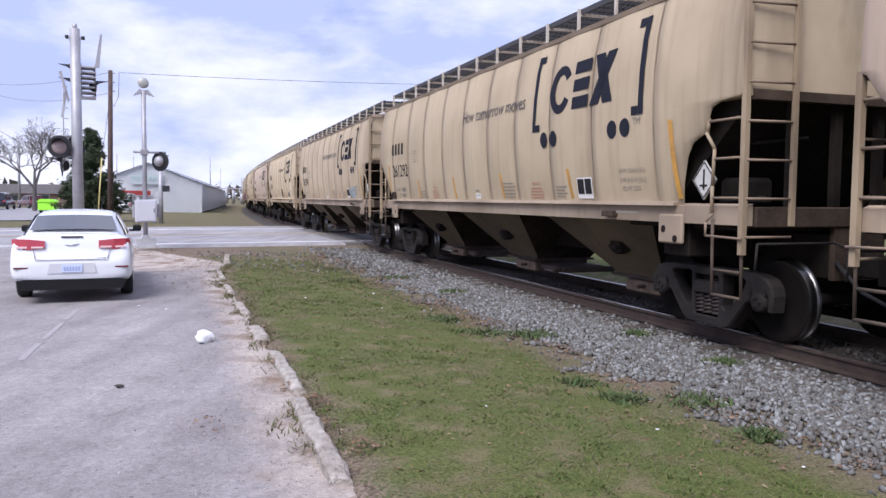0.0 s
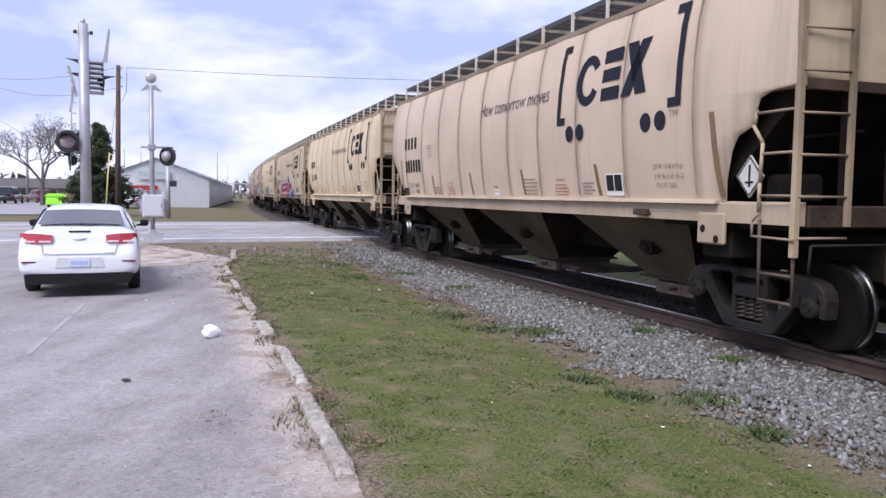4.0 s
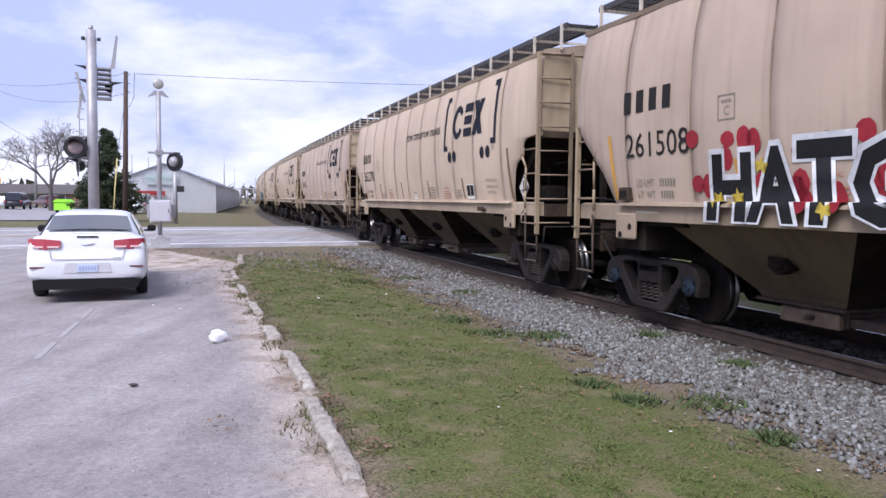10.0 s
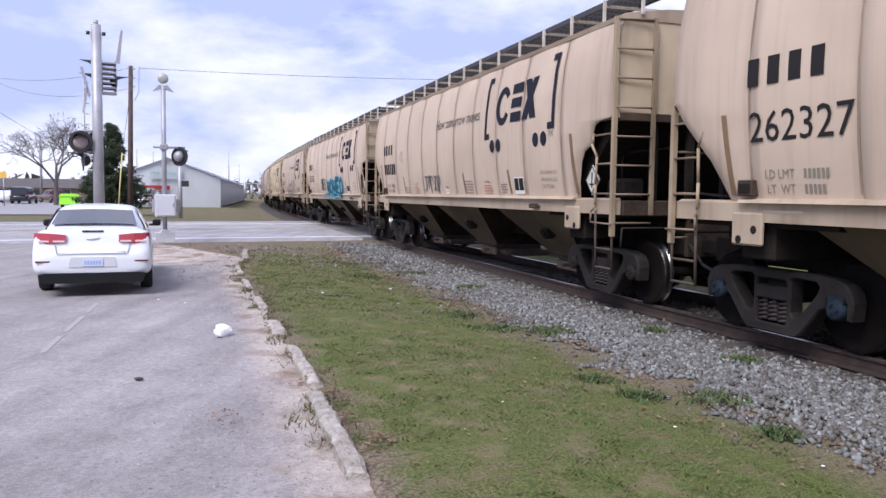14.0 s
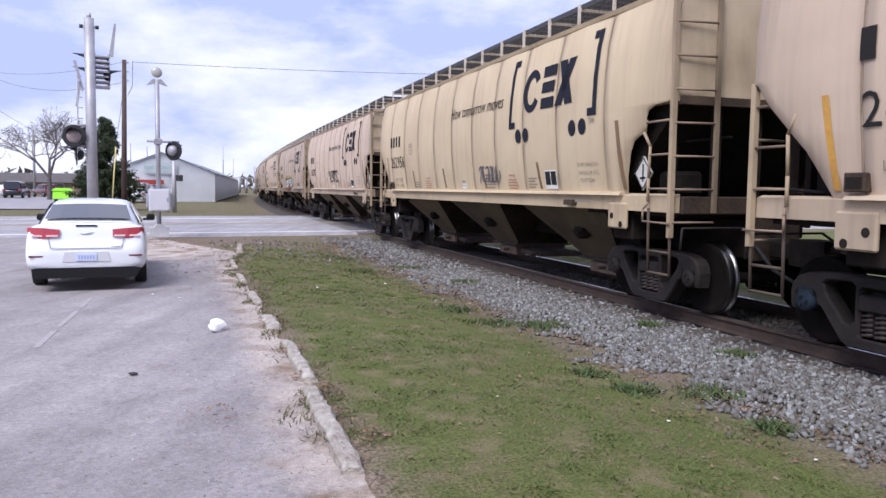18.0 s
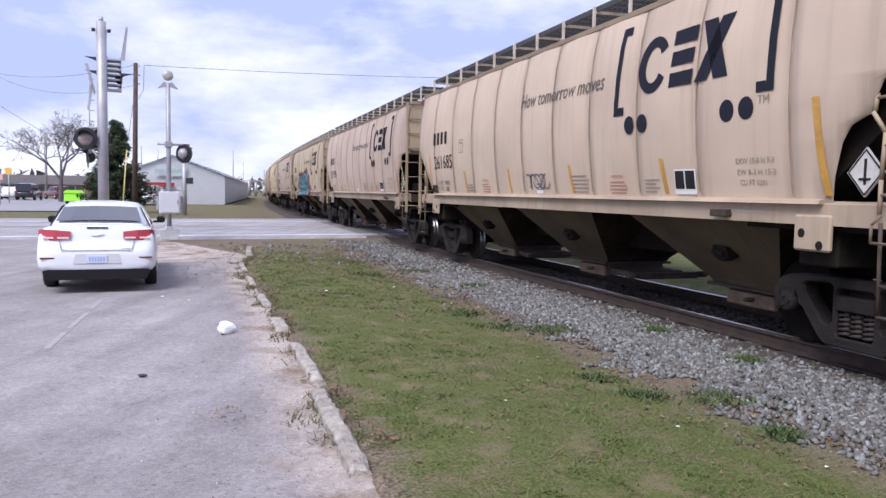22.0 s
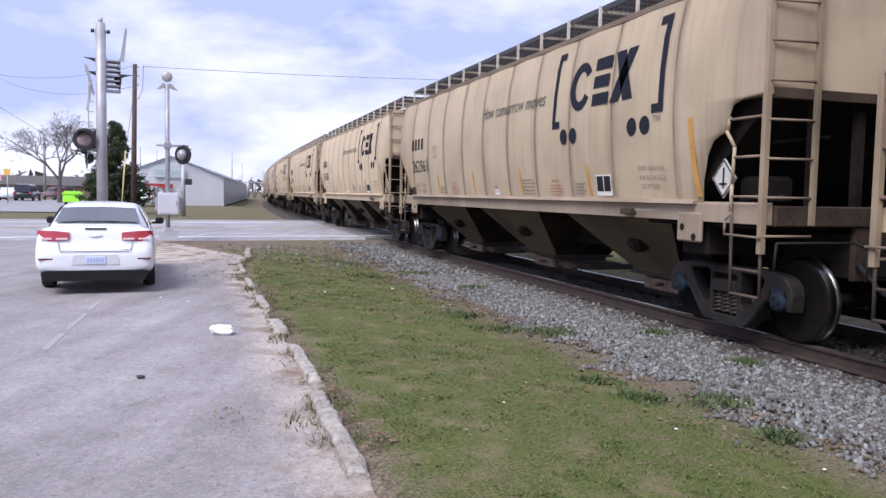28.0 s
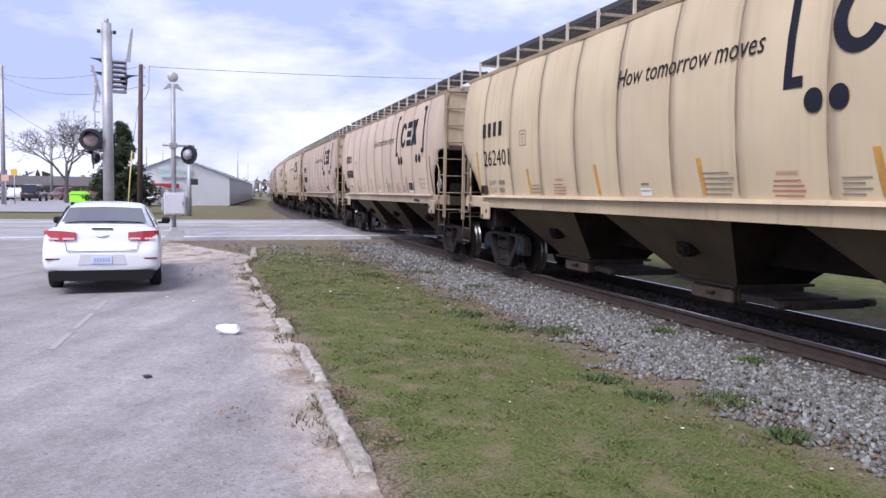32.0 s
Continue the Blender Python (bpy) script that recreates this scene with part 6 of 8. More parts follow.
def ring_section(y, w, zb, zm, zs, zt, crown=0.03):
    half = [(0.0, zb), (w * 0.78, zb), (w * 0.95, zb + 0.07), (w * 0.995, (zb + zm) / 2), (w, zm), (w * 0.985, (zm + zs) / 2), (w * 0.955, zs), (w * 0.9, zs + (zt - zs) * 0.6), (w * 0.78, zt), (w * 0.4, zt + crown * 0.8), (0.0, zt + crown)]
    return [(x, y, z) for x, z in half] + [(-x, y, z) for x, z in half[-2:0:-1]]


def soft(bm, cuts=1):
    """Rounds a coarse hull."""
    me = bpy.data.meshes.new("hull")
    bm.to_mesh(me)
    bm.free()
    ob = bpy.data.objects.new("hull", me)
    scene.collection.objects.link(ob)
    md = ob.modifiers.new("round", "SUBSURF")
    md.levels = md.render_levels = cuts
    out = bpy.data.meshes.new_from_object(ob.evaluated_get(bpy.context.evaluated_depsgraph_get()))
    bpy.data.objects.remove(ob)
    bm = bmesh.new()
    bm.from_mesh(out)
    for f in bm.faces:
        f.smooth = True
    return bm


def white_sedan():
    m = Matrix.Translation((-5.89, 12.46, 0.0)) @ pose(0, 0, 0, 0, 0, 22.0) @ Matrix.Diagonal((0.93, 1, 0.94, 1))
    car = thing("sedan", "clean white four-door sedan standing on the lot", "car", m=m)
    S = [(-1.115, 0.66, 0.40, 0.5, 0.58, 0.62, 0.01), (-1.09, 0.8, 0.34, 0.52, 0.66, 0.7, 0.02), (-1.03, 0.87, 0.31, 0.58, 0.74, 0.79, 0.02), (-1.0, 0.885, 0.3, 0.6, 0.88, 0.98, 0.02), (-0.96, 0.895, 0.29, 0.62, 0.95, 1.06, 0.02),
         (-0.86, 0.905, 0.27, 0.64, 0.97, 1.075, 0.02), (-0.45, 0.925, 0.24, 0.66, 0.97, 1.06, 0.02), (0.3, 0.928, 0.22, 0.66, 0.95, 1.03, 0.02), (1.4, 0.925, 0.22, 0.64, 0.93, 1.0, 0.02), (2.4, 0.925, 0.22, 0.62, 0.9, 0.97, 0.03),
         (3.0, 0.92, 0.22, 0.6, 0.84, 0.91, 0.04), (3.45, 0.86, 0.24, 0.56, 0.76, 0.82, 0.04), (3.68, 0.74, 0.28, 0.52, 0.66, 0.7, 0.02), (3.76, 0.55, 0.34, 0.48, 0.56, 0.6, 0.01)]
    part("body", soft(loft([ring_section(*s) for s in S])), M_CARWHITE, car)
    # cabin
    G = [(-0.62, 0.74, 0.7, 1.04), (-0.3, 0.80, 0.66, 1.2), (0.12, 0.815, 0.61, 1.375), (0.5, 0.82, 0.6, 1.445), (1.0, 0.82, 0.6, 1.463), (1.5, 0.815, 0.6, 1.44), (1.85, 0.81, 0.6, 1.37), (2.3, 0.8, 0.66, 1.16), (2.62, 0.76, 0.7, 0.96)]
    sec = []
    for y, wb, wt, z in G:
        half = [(0, 0.9), (wb, 0.9), (wb, 1.0), (wt + (wb - wt) * 0.25, max(1.0, z - 0.1)), (wt, max(1.01, z - 0.03)), (wt * 0.5, z), (0, z + 0.005)]
        sec.append([(x, y, zz) for x, zz in half] + [(-x, y, zz) for x, zz in half[-2:0:-1]])
    part("roof", soft(loft(sec)), M_CARWHITE, car)
    bm = bmesh.new()
    n = 6
    for i in range(n):
        def pt(a, up):
            y, z, w = (-0.5, 1.115, 0.66) if not up else (-0.02, 1.335, 0.585)
            return Vector((w * a, y + 0.06 * (a * a), z + 0.022 * (1 - a * a)))
        a, b = -1 + 2 * i / n, -1 + 2 * (i + 1) / n
        bm.faces.new([bm.verts.new(v + Vector((0, -0.02, 0.018))) for v in (pt(a, 0), pt(b, 0), pt(b, 1), pt(a, 1))])
    bmesh.ops.remove_doubles(bm, verts=bm.verts, dist=0.001)
    bmesh.ops.solidify(bm, geom=bm.faces[:], thickness=0.006)
    part("rear_window", bm, M_REARGLASS, car, "dark rear window")
    bm = bmesh.new()
    add_panel(bm, [(-0.66, 2.52, 1.02), (0.66, 2.52, 1.02), (0.57, 1.86, 1.39), (-0.57, 1.86, 1.39)], 0.025)
    part("windscreen", bm, M_GLASS, car)
    for s in (1, -1):
        for q in ([(0.1, 1.02), (1.02, 1.0), (1.0, 1.38), (0.32, 1.35)], [(1.08, 1.0), (2.25, 0.98), (1.8, 1.3), (1.06, 1.38)]):
            bm = bmesh.new()
            pts = [Vector((s * (0.835 - (z - 0.98) * 0.5), y, z)) for y, z in q]
            add_panel(bm, pts if s > 0 else pts[::-1], 0.012)
            part("side_window", bm, M_GLASS, car)
        # lamps
        bm = bmesh.new()
        rows = [((0.39, -1.05), (0.39, -0.88), 0.875, 0.985), ((0.62, -1.04), (0.62, -0.86), 0.845, 1.01), ((0.8, -1.0), (0.8, -0.78), 0.84, 1.015), ((0.862, -0.94), (0.84, -0.78), 0.855, 1.01)]
        sec = [[(s * p[0], p[1], z0), (s * p[0], p[1] + 0.01, z1), (s * q[0], q[1], z1), (s * q[0], q[1], z0)] for p, q, z0, z1 in rows]
        t = part("tail_lamp", loft(sec), M_LENS_RED, car, "red tail lamp")
        bm = bmesh.new()
        for x0, x1, yy in ((0.41, 0.58, -1.058), (0.64, 0.79, -1.04)):
            add_box(bm, (min(s * x0, s * x1), yy, 0.872), (max(s * x0, s * x1), yy + 0.06, 0.9))
        part("reversing_lens", bm, M_LENS_PALE, t)
        bm = bmesh.new()
        add_box(bm, (min(s * 0.62, s * 0.83), -1.105, 0.555), (max(s * 0.62, s * 0.83), -0.95, 0.58))
        part("reflector", bm, mat("dark_red_reflector", (0.12, 0.02, 0.02), 0.3), car)
        bm = bmesh.new()
        add_box(bm, (min(s * 0.92, s * 1.08), 1.95, 1.0), (max(s * 0.92, s * 1.08), 2.06, 1.13), bevel=0.03)
        add_box(bm, (min(s * 0.85, s * 0.95), 1.98, 1.0), (max(s * 0.85, s * 0.95), 2.04, 1.04))
        part("door_mirror", bm, M_PLASTIC, car)
        for y in (0.0, 2.737):
            wheel_on(car, s * 0.8, y, 0.335, s)
    bm = bmesh.new()
    add_prism(bm, [(-0.8, 0.36), (-0.7, 0.385), (0.7, 0.385), (0.8, 0.36), (0.74, 0.22), (-0.74, 0.22)], -1.11, -0.6)
    part("rear_valance", bm, M_PLASTIC, car, "black lower bumper")
    bm = bmesh.new()
    add_prism(bm, [(-0.32, 0.635), (0.32, 0.635), (0.36, 0.48), (-0.36, 0.48)], -1.122, -1.05)
    part("plate_recess", bm, mat("shaded_white_recess", (0.6, 0.6, 0.63), 0.4), car)
    pl = part("number_plate", box((-0.152, -1.134, 0.49), (0.152, -1.124, 0.61), 0.003), M_PLATE, car, "pale blue plate with plain bars")
    bm = bmesh.new()
    for i in range(6):
        add_box(bm, (-0.12 + i * 0.042, -1.137, 0.52), (-0.094 + i * 0.042, -1.133, 0.58))
    part("plate_bars", bm, mat("faded_blue_plate_print", (0.36, 0.4, 0.62), 0.5), pl)
    part("brake_light", box((-0.16, -1.0, 1.035), (0.16, -0.9, 1.055), 0.004), M_PLASTIC, car, "slim high brake light")
    bm = bmesh.new()
    add_prism(bm, [(-0.1, 0.925), (-0.03, 0.915), (0.03, 0.93), (0.1, 0.94), (0.04, 0.905), (-0.04, 0.9)], -1.025, -0.98)
    part("badge", bm, M_GALV, car)
    seam = mat("shadowed_panel_gap", (0.3, 0.3, 0.32), 0.6)
    for s in (1, -1):
        part("boot_gap", rods([((s * 0.56, -1.035, 0.86), (s * 0.52, -1.1, 0.7))], 0.006, 5), seam, car)
    part("boot_gap", rods([((-0.52, -1.108, 0.69), (0.52, -1.108, 0.69))], 0.006, 5), seam, car)
    part("lettering_badge", rods([((-0.5, -1.08, 0.7), (-0.4, -1.08, 0.7))], 0.009, 5), M_GALV, car)
    part("lettering_badge", rods([((0.36, -1.08, 0.71), (0.5, -1.08, 0.71))], 0.008, 5), M_GALV, car)
    part("tail_pipe", rods([((0.5, -1.08, 0.27), (0.5, -0.9, 0.27))], 0.035, 10), M_ALLOY, car)
    return car


def parked(name, label, at, turn, paint, length=4.7, height=1.75, wid=0.92):
    """A car far off across the road: hull, glasshouse, panes, wheels, lamps."""
    car = thing(name, label, "car", "parked cars across the road", m=Matrix.Translation(at) @ pose(0, 0, 0, 0, 0, turn))
    h = length / 2
    tall = height > 1.6
    sec = [ring_section(y * h, w * wid, 0.3, 0.6, zs, zt) for y, w, zs, zt in ((-1, 0.86, 0.75, 0.85), (-0.93, 0.98, 0.9, 1.0), (0.2, 1, 0.92, 1.02), (0.85, 0.97, 0.85, 0.98), (1, 0.8, 0.6, 0.7))]
    part("body", soft(loft(sec)), paint, car)
    a, b = (-0.9, 0.25) if tall else (-0.6, 0.3)
    sec = []
    for y, k, z in ((a - 0.08, 0.9, 1.0), (a, 0.86, height - 0.05), ((a + b) / 2, 0.84, height), (b - 0.1, 0.84, height - 0.06), (b + 0.25, 0.9, 1.0)):
        sec.append([(-wid * k, y * h, 0.95), (-wid * k * 0.86, y * h, z), (wid * k * 0.86, y * h, z), (wid * k, y * h, 0.95)])
    part("cabin", loft(sec), paint, car)
    for s in (1, -1):
        for y0, y1 in ((a + 0.08, (a + b) / 2 - 0.03), ((a + b) / 2 + 0.03, b - 0.05)):
            bm = bmesh.new()
            q = [Vector((s * wid * (0.86 if z > 1.2 else 0.89), y * h, z)) for y, z in ((y0, 1.08), (y1, 1.08), (y1 - 0.04, height - 0.16), (y0 + 0.02, height - 0.16))]
            add_panel(bm, q if s > 0 else q[::-1], 0.012)
            part("window", bm, M_GLASS, car)
        for y in (-0.6 * h, 0.62 * h):
            wheel_on(car, s * (wid - 0.1), y, 0.36, s)
        part("tail_lamp", box((min(s * 0.65, s * 0.86), -h - 0.02, 0.8), (max(s * 0.65, s * 0.86), -h + 0.12, 0.98), 0.01), M_LENS_RED, car)
    return car


def litter():
    """A crumpled white bag that the wind turns over on the lot."""
    rnd = random.Random(3)
    bm = bmesh.new()
    bmesh.ops.create_icosphere(bm, subdivisions=3, radius=1)
    for v in bm.verts:
        d = v.co.normalized()
        k = 1 + 0.25 * noise.noise(d * 1.7) + 0.1 * noise.noise(d * 5.1)
        v.co = Vector((d.x * 0.13 * k * (1 - 0.3 * d.y), d.y * 0.085 * k, d.z * 0.06 * k + 0.015 * abs(d.x)))
    ob = new("plastic_bag", mesh_of(bm, "plastic_bag", mat("white_thin_plastic", (0.85, 0.86, 0.88), 0.35), False))
    tagged(ob, "crumpled white plastic bag lying on the lot", "litter")
    bits = [((-2.68, 6.36), 0.035, "dark stone on the lot", (0.05, 0.045, 0.04)), ((-4.4, 11.2), 0.018, "pale paper scrap on the lot", (0.7, 0.7, 0.7)), ((-3.9, 10.9), 0.015, "pale paper scrap on the lot", (0.7, 0.7, 0.7)),
            ((-1.2, 13.6), 0.024, "white paper scrap on the grass", (0.8, 0.8, 0.8)), ((-2.1, 11.9), 0.021, "white paper scrap on the grass", (0.8, 0.8, 0.8)), ((-0.9, 11.6), 0.009, "white paper scrap on the grass", (0.8, 0.8, 0.8)),
            ((1.6, 5.6), 0.012, "white paper scrap on the grass", (0.8, 0.8, 0.8)), ((2.35, 4.9), 0.012, "white paper scrap on the grass", (0.8, 0.8, 0.8)), ((0.35, 5.8), 0.009, "white paper scrap on the grass", (0.8, 0.8, 0.8))]
    for (x, y), r, label, c in bits:
        bm = bmesh.new()
        bmesh.ops.create_icosphere(bm, subdivisions=1, radius=r)
        for v in bm.verts:
            v.co = Vector((v.co.x * rnd.uniform(0.8, 1.6), v.co.y * rnd.uniform(0.7, 1.2), v.co.z * 0.45))
        p = new("stone" if "stone" in label else "paper_scrap", mesh_of(bm, "scrap", mat("scrap", c, 0.8)))
        z = 0.0 if x < kerb_x(y) else ground_z(x, y) + 0.02
        p.location = (x, y, z + r * 0.4)
        tagged(p, label, "litter", "scraps on lot and lawn")
    return ob


# ---------------------------------------------------------------- crossing signals, poles, wires
def tube_part(name, a, b, r, material, parent, label="", n=16, r2=None):
    bm = bmesh.new()
    add_rod(bm, a, b, r, n, r2)
    return part(name, bm, material, parent, label)


def flasher(parent, at, turn, back=True):
    """A flashing-light unit: round black background, hood, lens, pale housing behind. It looks along +y of its turn."""
    bm = bmesh.new()
    add_lathe(bm, [(0.28, 0.0), (0.3, 0.01), (0.3, 0.03), (0.28, 0.035)], 24, "y")
    f = part("background_disc", bm, M_SIGNALBLACK, parent, "round black signal background")
    f.matrix_basis = Matrix.Translation(at) @ pose(0, 0, 0, 0, 0, turn)
    bm = bmesh.new()
    n = 14
    for k in range(n):
        a, b = math.pi * (-0.05 + 1.1 * k / n), math.pi * (-0.05 + 1.1 * (k + 1) / n)
        va = [Vector((0.2 * math.cos(t), y, 0.2 * math.sin(t))) for t, y in ((a, 0.03), (b, 0.03), (b, 0.05 + 0.38 * max(0, math.sin(b)) ** 3.5), (a, 0.05 + 0.38 * max(0, math.sin(a)) ** 3.5))]
        bm.faces.new([bm.verts.new(v) for v in va])
    bmesh.ops.remove_doubles(bm, verts=bm.verts, dist=0.001)
    bmesh.ops.solidify(bm, geom=bm.faces[:], thickness=0.008)
    part("hood", bm, M_SIGNALBLACK, f)
    bm = bmesh.new()
    add_lathe(bm, [(0.02, 0.075), (0.1, 0.065), (0.19, 0.04), (0.19, 0.03)], 20, "y")
    part("lens", bm, M_LAMP, f)
    bm = bmesh.new()
    add_lathe(bm, [(0.03, -0.17), (0.1, -0.15), (0.15, -0.09), (0.17, -0.01), (0.03, -0.01)], 20, "y")
    part("housing", bm, M_GALV if back else M_SIGNALBLACK, f)
    return f


def signals():
    # flashing-light signal with its bell and control box
    m = Matrix.Translation((-9.12, 23.81, 0)) @ pose(0, 0, 0, 0, 0, 25)
    s = thing("crossing_signal", "grey crossing signal mast with bell, flashers and control box", "signal", m=m)
    tube_part("mast", (0, 0, 0.3), (0, 0, 4.82), 0.07, M_GALV, s)
    bm = bmesh.new()
    add_prism(bm, [(-0.3, 0.32), (-0.14, 0.32), (-0.08, 0.42), (0.08, 0.42), (0.14, 0.32), (0.3, 0.32), (0.26, 0.02), (-0.26, 0.02)], -0.16, 0.16)
    part("base_casting", bm, mat("whitewashed_casting", (0.66, 0.66, 0.68), 0.7, dark=(0.5, 0.5, 0.5), scale=4), s)
    part("foundation", box((-0.36, -0.36, -0.15), (0.36, 0.36, 0.04), 0.02), M_CONCRETE, s)
    b = part("control_box", box((-0.3, -0.42, 0.82), (0.3, -0.06, 1.5), 0.02), mat("pale_grey_cabinet", (0.66, 0.66, 0.7), 0.45, dark=(0.58, 0.58, 0.62), scale=3), s, "pale grey control box")
    part("box_door", box((-0.26, -0.435, 0.86), (0.26, -0.42, 1.46), 0.008), M_GALV2, b)
    part("box_latch", box((0.2, -0.46, 1.12), (0.24, -0.435, 1.24), 0.005), M_GALV, b)
    for x in (-0.37, 0.34):
        part("junction_box", box((x, -0.2, 0.95), (x + 0.1, 0.0, 1.35), 0.01), M_GALV, s)
    bm = bmesh.new()
    add_lathe(bm, [(0.02, -0.03), (0.14, -0.03), (0.16, 0.0), (0.14, 0.05), (0.02, 0.09)], 24, "y")
    g = part("bell", bm, mat("pale_bell_metal", (0.42, 0.41, 0.38), 0.5, 0.3), s, "round pale bell")
    g.location = (0, 0, 5.04)
    bm = bmesh.new()
    for k in (1, -1):
        add_prism(bm, [(0, 4.82), (k * 0.12, 4.84), (k * 0.3, 4.64), (k * 0.16, 4.68), (0, 4.74)], -0.05, 0.05)
    part("mast_cap", bm, M_GALV, s)
    tube_part("cross_arm", (-0.32, 0, 2.95), (0.62, 0, 2.95), 0.035, M_GALV, s)
    part("clamp", box((-0.11, -0.11, 2.86), (0.11, 0.11, 3.04), 0.02), M_GALV, s)
    flasher(s, (0.44, -0.05, 2.68), -42)
    # cantilever over the road, seen along its arm
    m = Matrix.Translation((-9.85, 21.0, 0)) @ pose(0, 0, 0, 0, 0, 25)
    c = thing("cantilever_signal", "tall grey cantilever signal mast with hooded flashers on its arm", "signal", m=m)
    tube_part("mast", (0, 0, 0.0), (0, 0, 6.05), 0.145, M_GALV, c, r2=0.125)
    tube_part("mast_cap", (0, 0, 6.05), (0, 0, 6.17), 0.06, M_GALV, c)
    part("foundation", box((-0.45, -0.45, -0.2), (0.45, 0.45, 0.05), 0.02), M_CONCRETE, c)
    for k in (1, -1):
        part("clamp_bolt", rods([((k * 0.15, 0, 5.82), (k * 0.24, 0, 5.82))], 0.05, 8), M_SIGNALBLACK, c)
    for x in (-0.1, 0.1):
        for z in (5.15, 5.85):
            tube_part("arm_tube", (x, 0.1, z), (x, 8.2, z), 0.04, M_GALV, c, n=8)
    for i in range(9):
        y = 0.3 + i * 0.97
        bm = bmesh.new()
        for x in (-0.1, 0.1):
            add_rod(bm, (x, y, 5.15), (x, y, 5.85), 0.02, 6)
        part("arm_strut", bm, M_GALV, c)
    for i in range(7):
        bm = bmesh.new()
        add_box(bm, (0.1, 5.4, 4.85 + i * 0.165), (0.6, 5.95, 4.91 + i * 0.165), bevel=0.01)
        part("signal_bracket", bm, M_GALV, c)
    for x in (0.14, 0.56):
        tube_part("signal_frame", (x, 5.7, 4.95), (x, 5.7, 6.0), 0.035, M_GALV, c, n=8)
    for z, y in ((5.68, 5.2), (5.24, 5.2)):
        flasher(c, (-0.1, y, z), 90, False)
        tube_part("lamp_bracket", (-0.14, y, z), (0.1, y, z), 0.03, M_GALV, c, n=8)
    flasher(c, (0.56, 5.6, 5.26), -90, False)
    tube_part("lamp_bracket", (0.5, 5.6, 5.26), (0.6, 5.6, 5.26), 0.03, M_GALV, c, n=8)
    bm = bmesh.new()
    add_prism(bm, [(0.56, 5.8), (0.7, 5.8), (0.8, 6.85), (0.77, 6.92), (0.73, 6.85)], 4.9, 4.94)
    part("crossbuck_blade", bm, M_GALV, c, "grey crossbuck board seen on edge")
    bm = bmesh.new()
    add_prism(bm, [(-0.42, 4.95), (-0.34, 4.95), (-0.16, 4.2), (-0.2, 4.1)], 0.3, 0.33)
    add_prism(bm, [(-0.3, 4.4), (-0.22, 4.4), (-0.32, 3.7), (-0.38, 3.72)], 0.3, 0.33)
    part("brace", bm, M_GALV, c)
    part("step_iron", rods([((-0.2, 0, 4.5 - i * 0.28), (-0.32, 0, 4.5 - i * 0.28)) for i in range(8)] + [((-0.32, 0, 4.6), (-0.32, 0, 2.5))], 0.014, 6), M_GALV, c)
    flasher(c, (-0.42, -0.1, 2.9), 170)
    flasher(c, (-0.1, 0.34, 2.88), 200, False)
    flasher(c, (-0.36, 0.2, 2.42), 90, False)
    tube_part("lamp_bracket", (-0.62, 0, 3.18), (0, 0, 3.2), 0.03, M_GALV, c, n=8)
    tube_part("lamp_bracket", (-0.55, 0.1, 2.62), (0, 0, 2.65), 0.03, M_GALV, c, n=8)


M_GALV2 = mat("pale_cabinet_door", (0.7, 0.7, 0.74), 0.45)


def sag(a, b, drop, n=16):
    a, b = Vector(a), Vector(b)
    return [a.lerp(b, i / n) - Vector((0, 0, drop * 4 * (i / n) * (1 - i / n))) for i in range(n + 1)]


def wire(name, pts, r=0.02, label="thin black overhead wire"):
    secs = []
    for i, p in enumerate(pts):
        d = (Vector(pts[min(i + 1, len(pts) - 1)]) - Vector(pts[max(i - 1, 0)])).normalized()
        side = d.cross(Vector((0, 0, 1)))
        side = side.normalized() if side.length > 0.01 else Vector((1, 0, 0))
        up = side.cross(d)
        secs.append([tuple(Vector(p) + (side * math.cos(a) + up * math.sin(a)) * r) for a in (0, 1.2566, 2.5133, 3.7699, 5.0265)])
    bm = loft(secs)
    tagged(new(name, mesh_of(bm, name, M_WIRE)), label, "cable", "overhead wires")


def pole(x, y, h, r, label, lean=0.0, material=None):
    p = thing("utility_pole", label, "pole", "utility poles", m=Matrix.Translation((x, y, 0)) @ pose(0, 0, 0, 0, lean, 0))
    tube_part("shaft", (0, 0, -0.3), (0, 0, h), r, material or M_POLE, p, r2=r * 0.72)
    for i in range(3):
        part("insulator", rods([((r * 0.6, 0, h - 0.15 - i * 0.5), (r * 0.6 + 0.14, 0, h - 0.15 - i * 0.5))], 0.04, 8), M_GALV, p)
    part("ground_lead", rods([((r * 0.9, -0.1, 0.5), (r * 0.75, -0.08, h - 0.4))], 0.012, 5), M_WIRE, p)
    return p


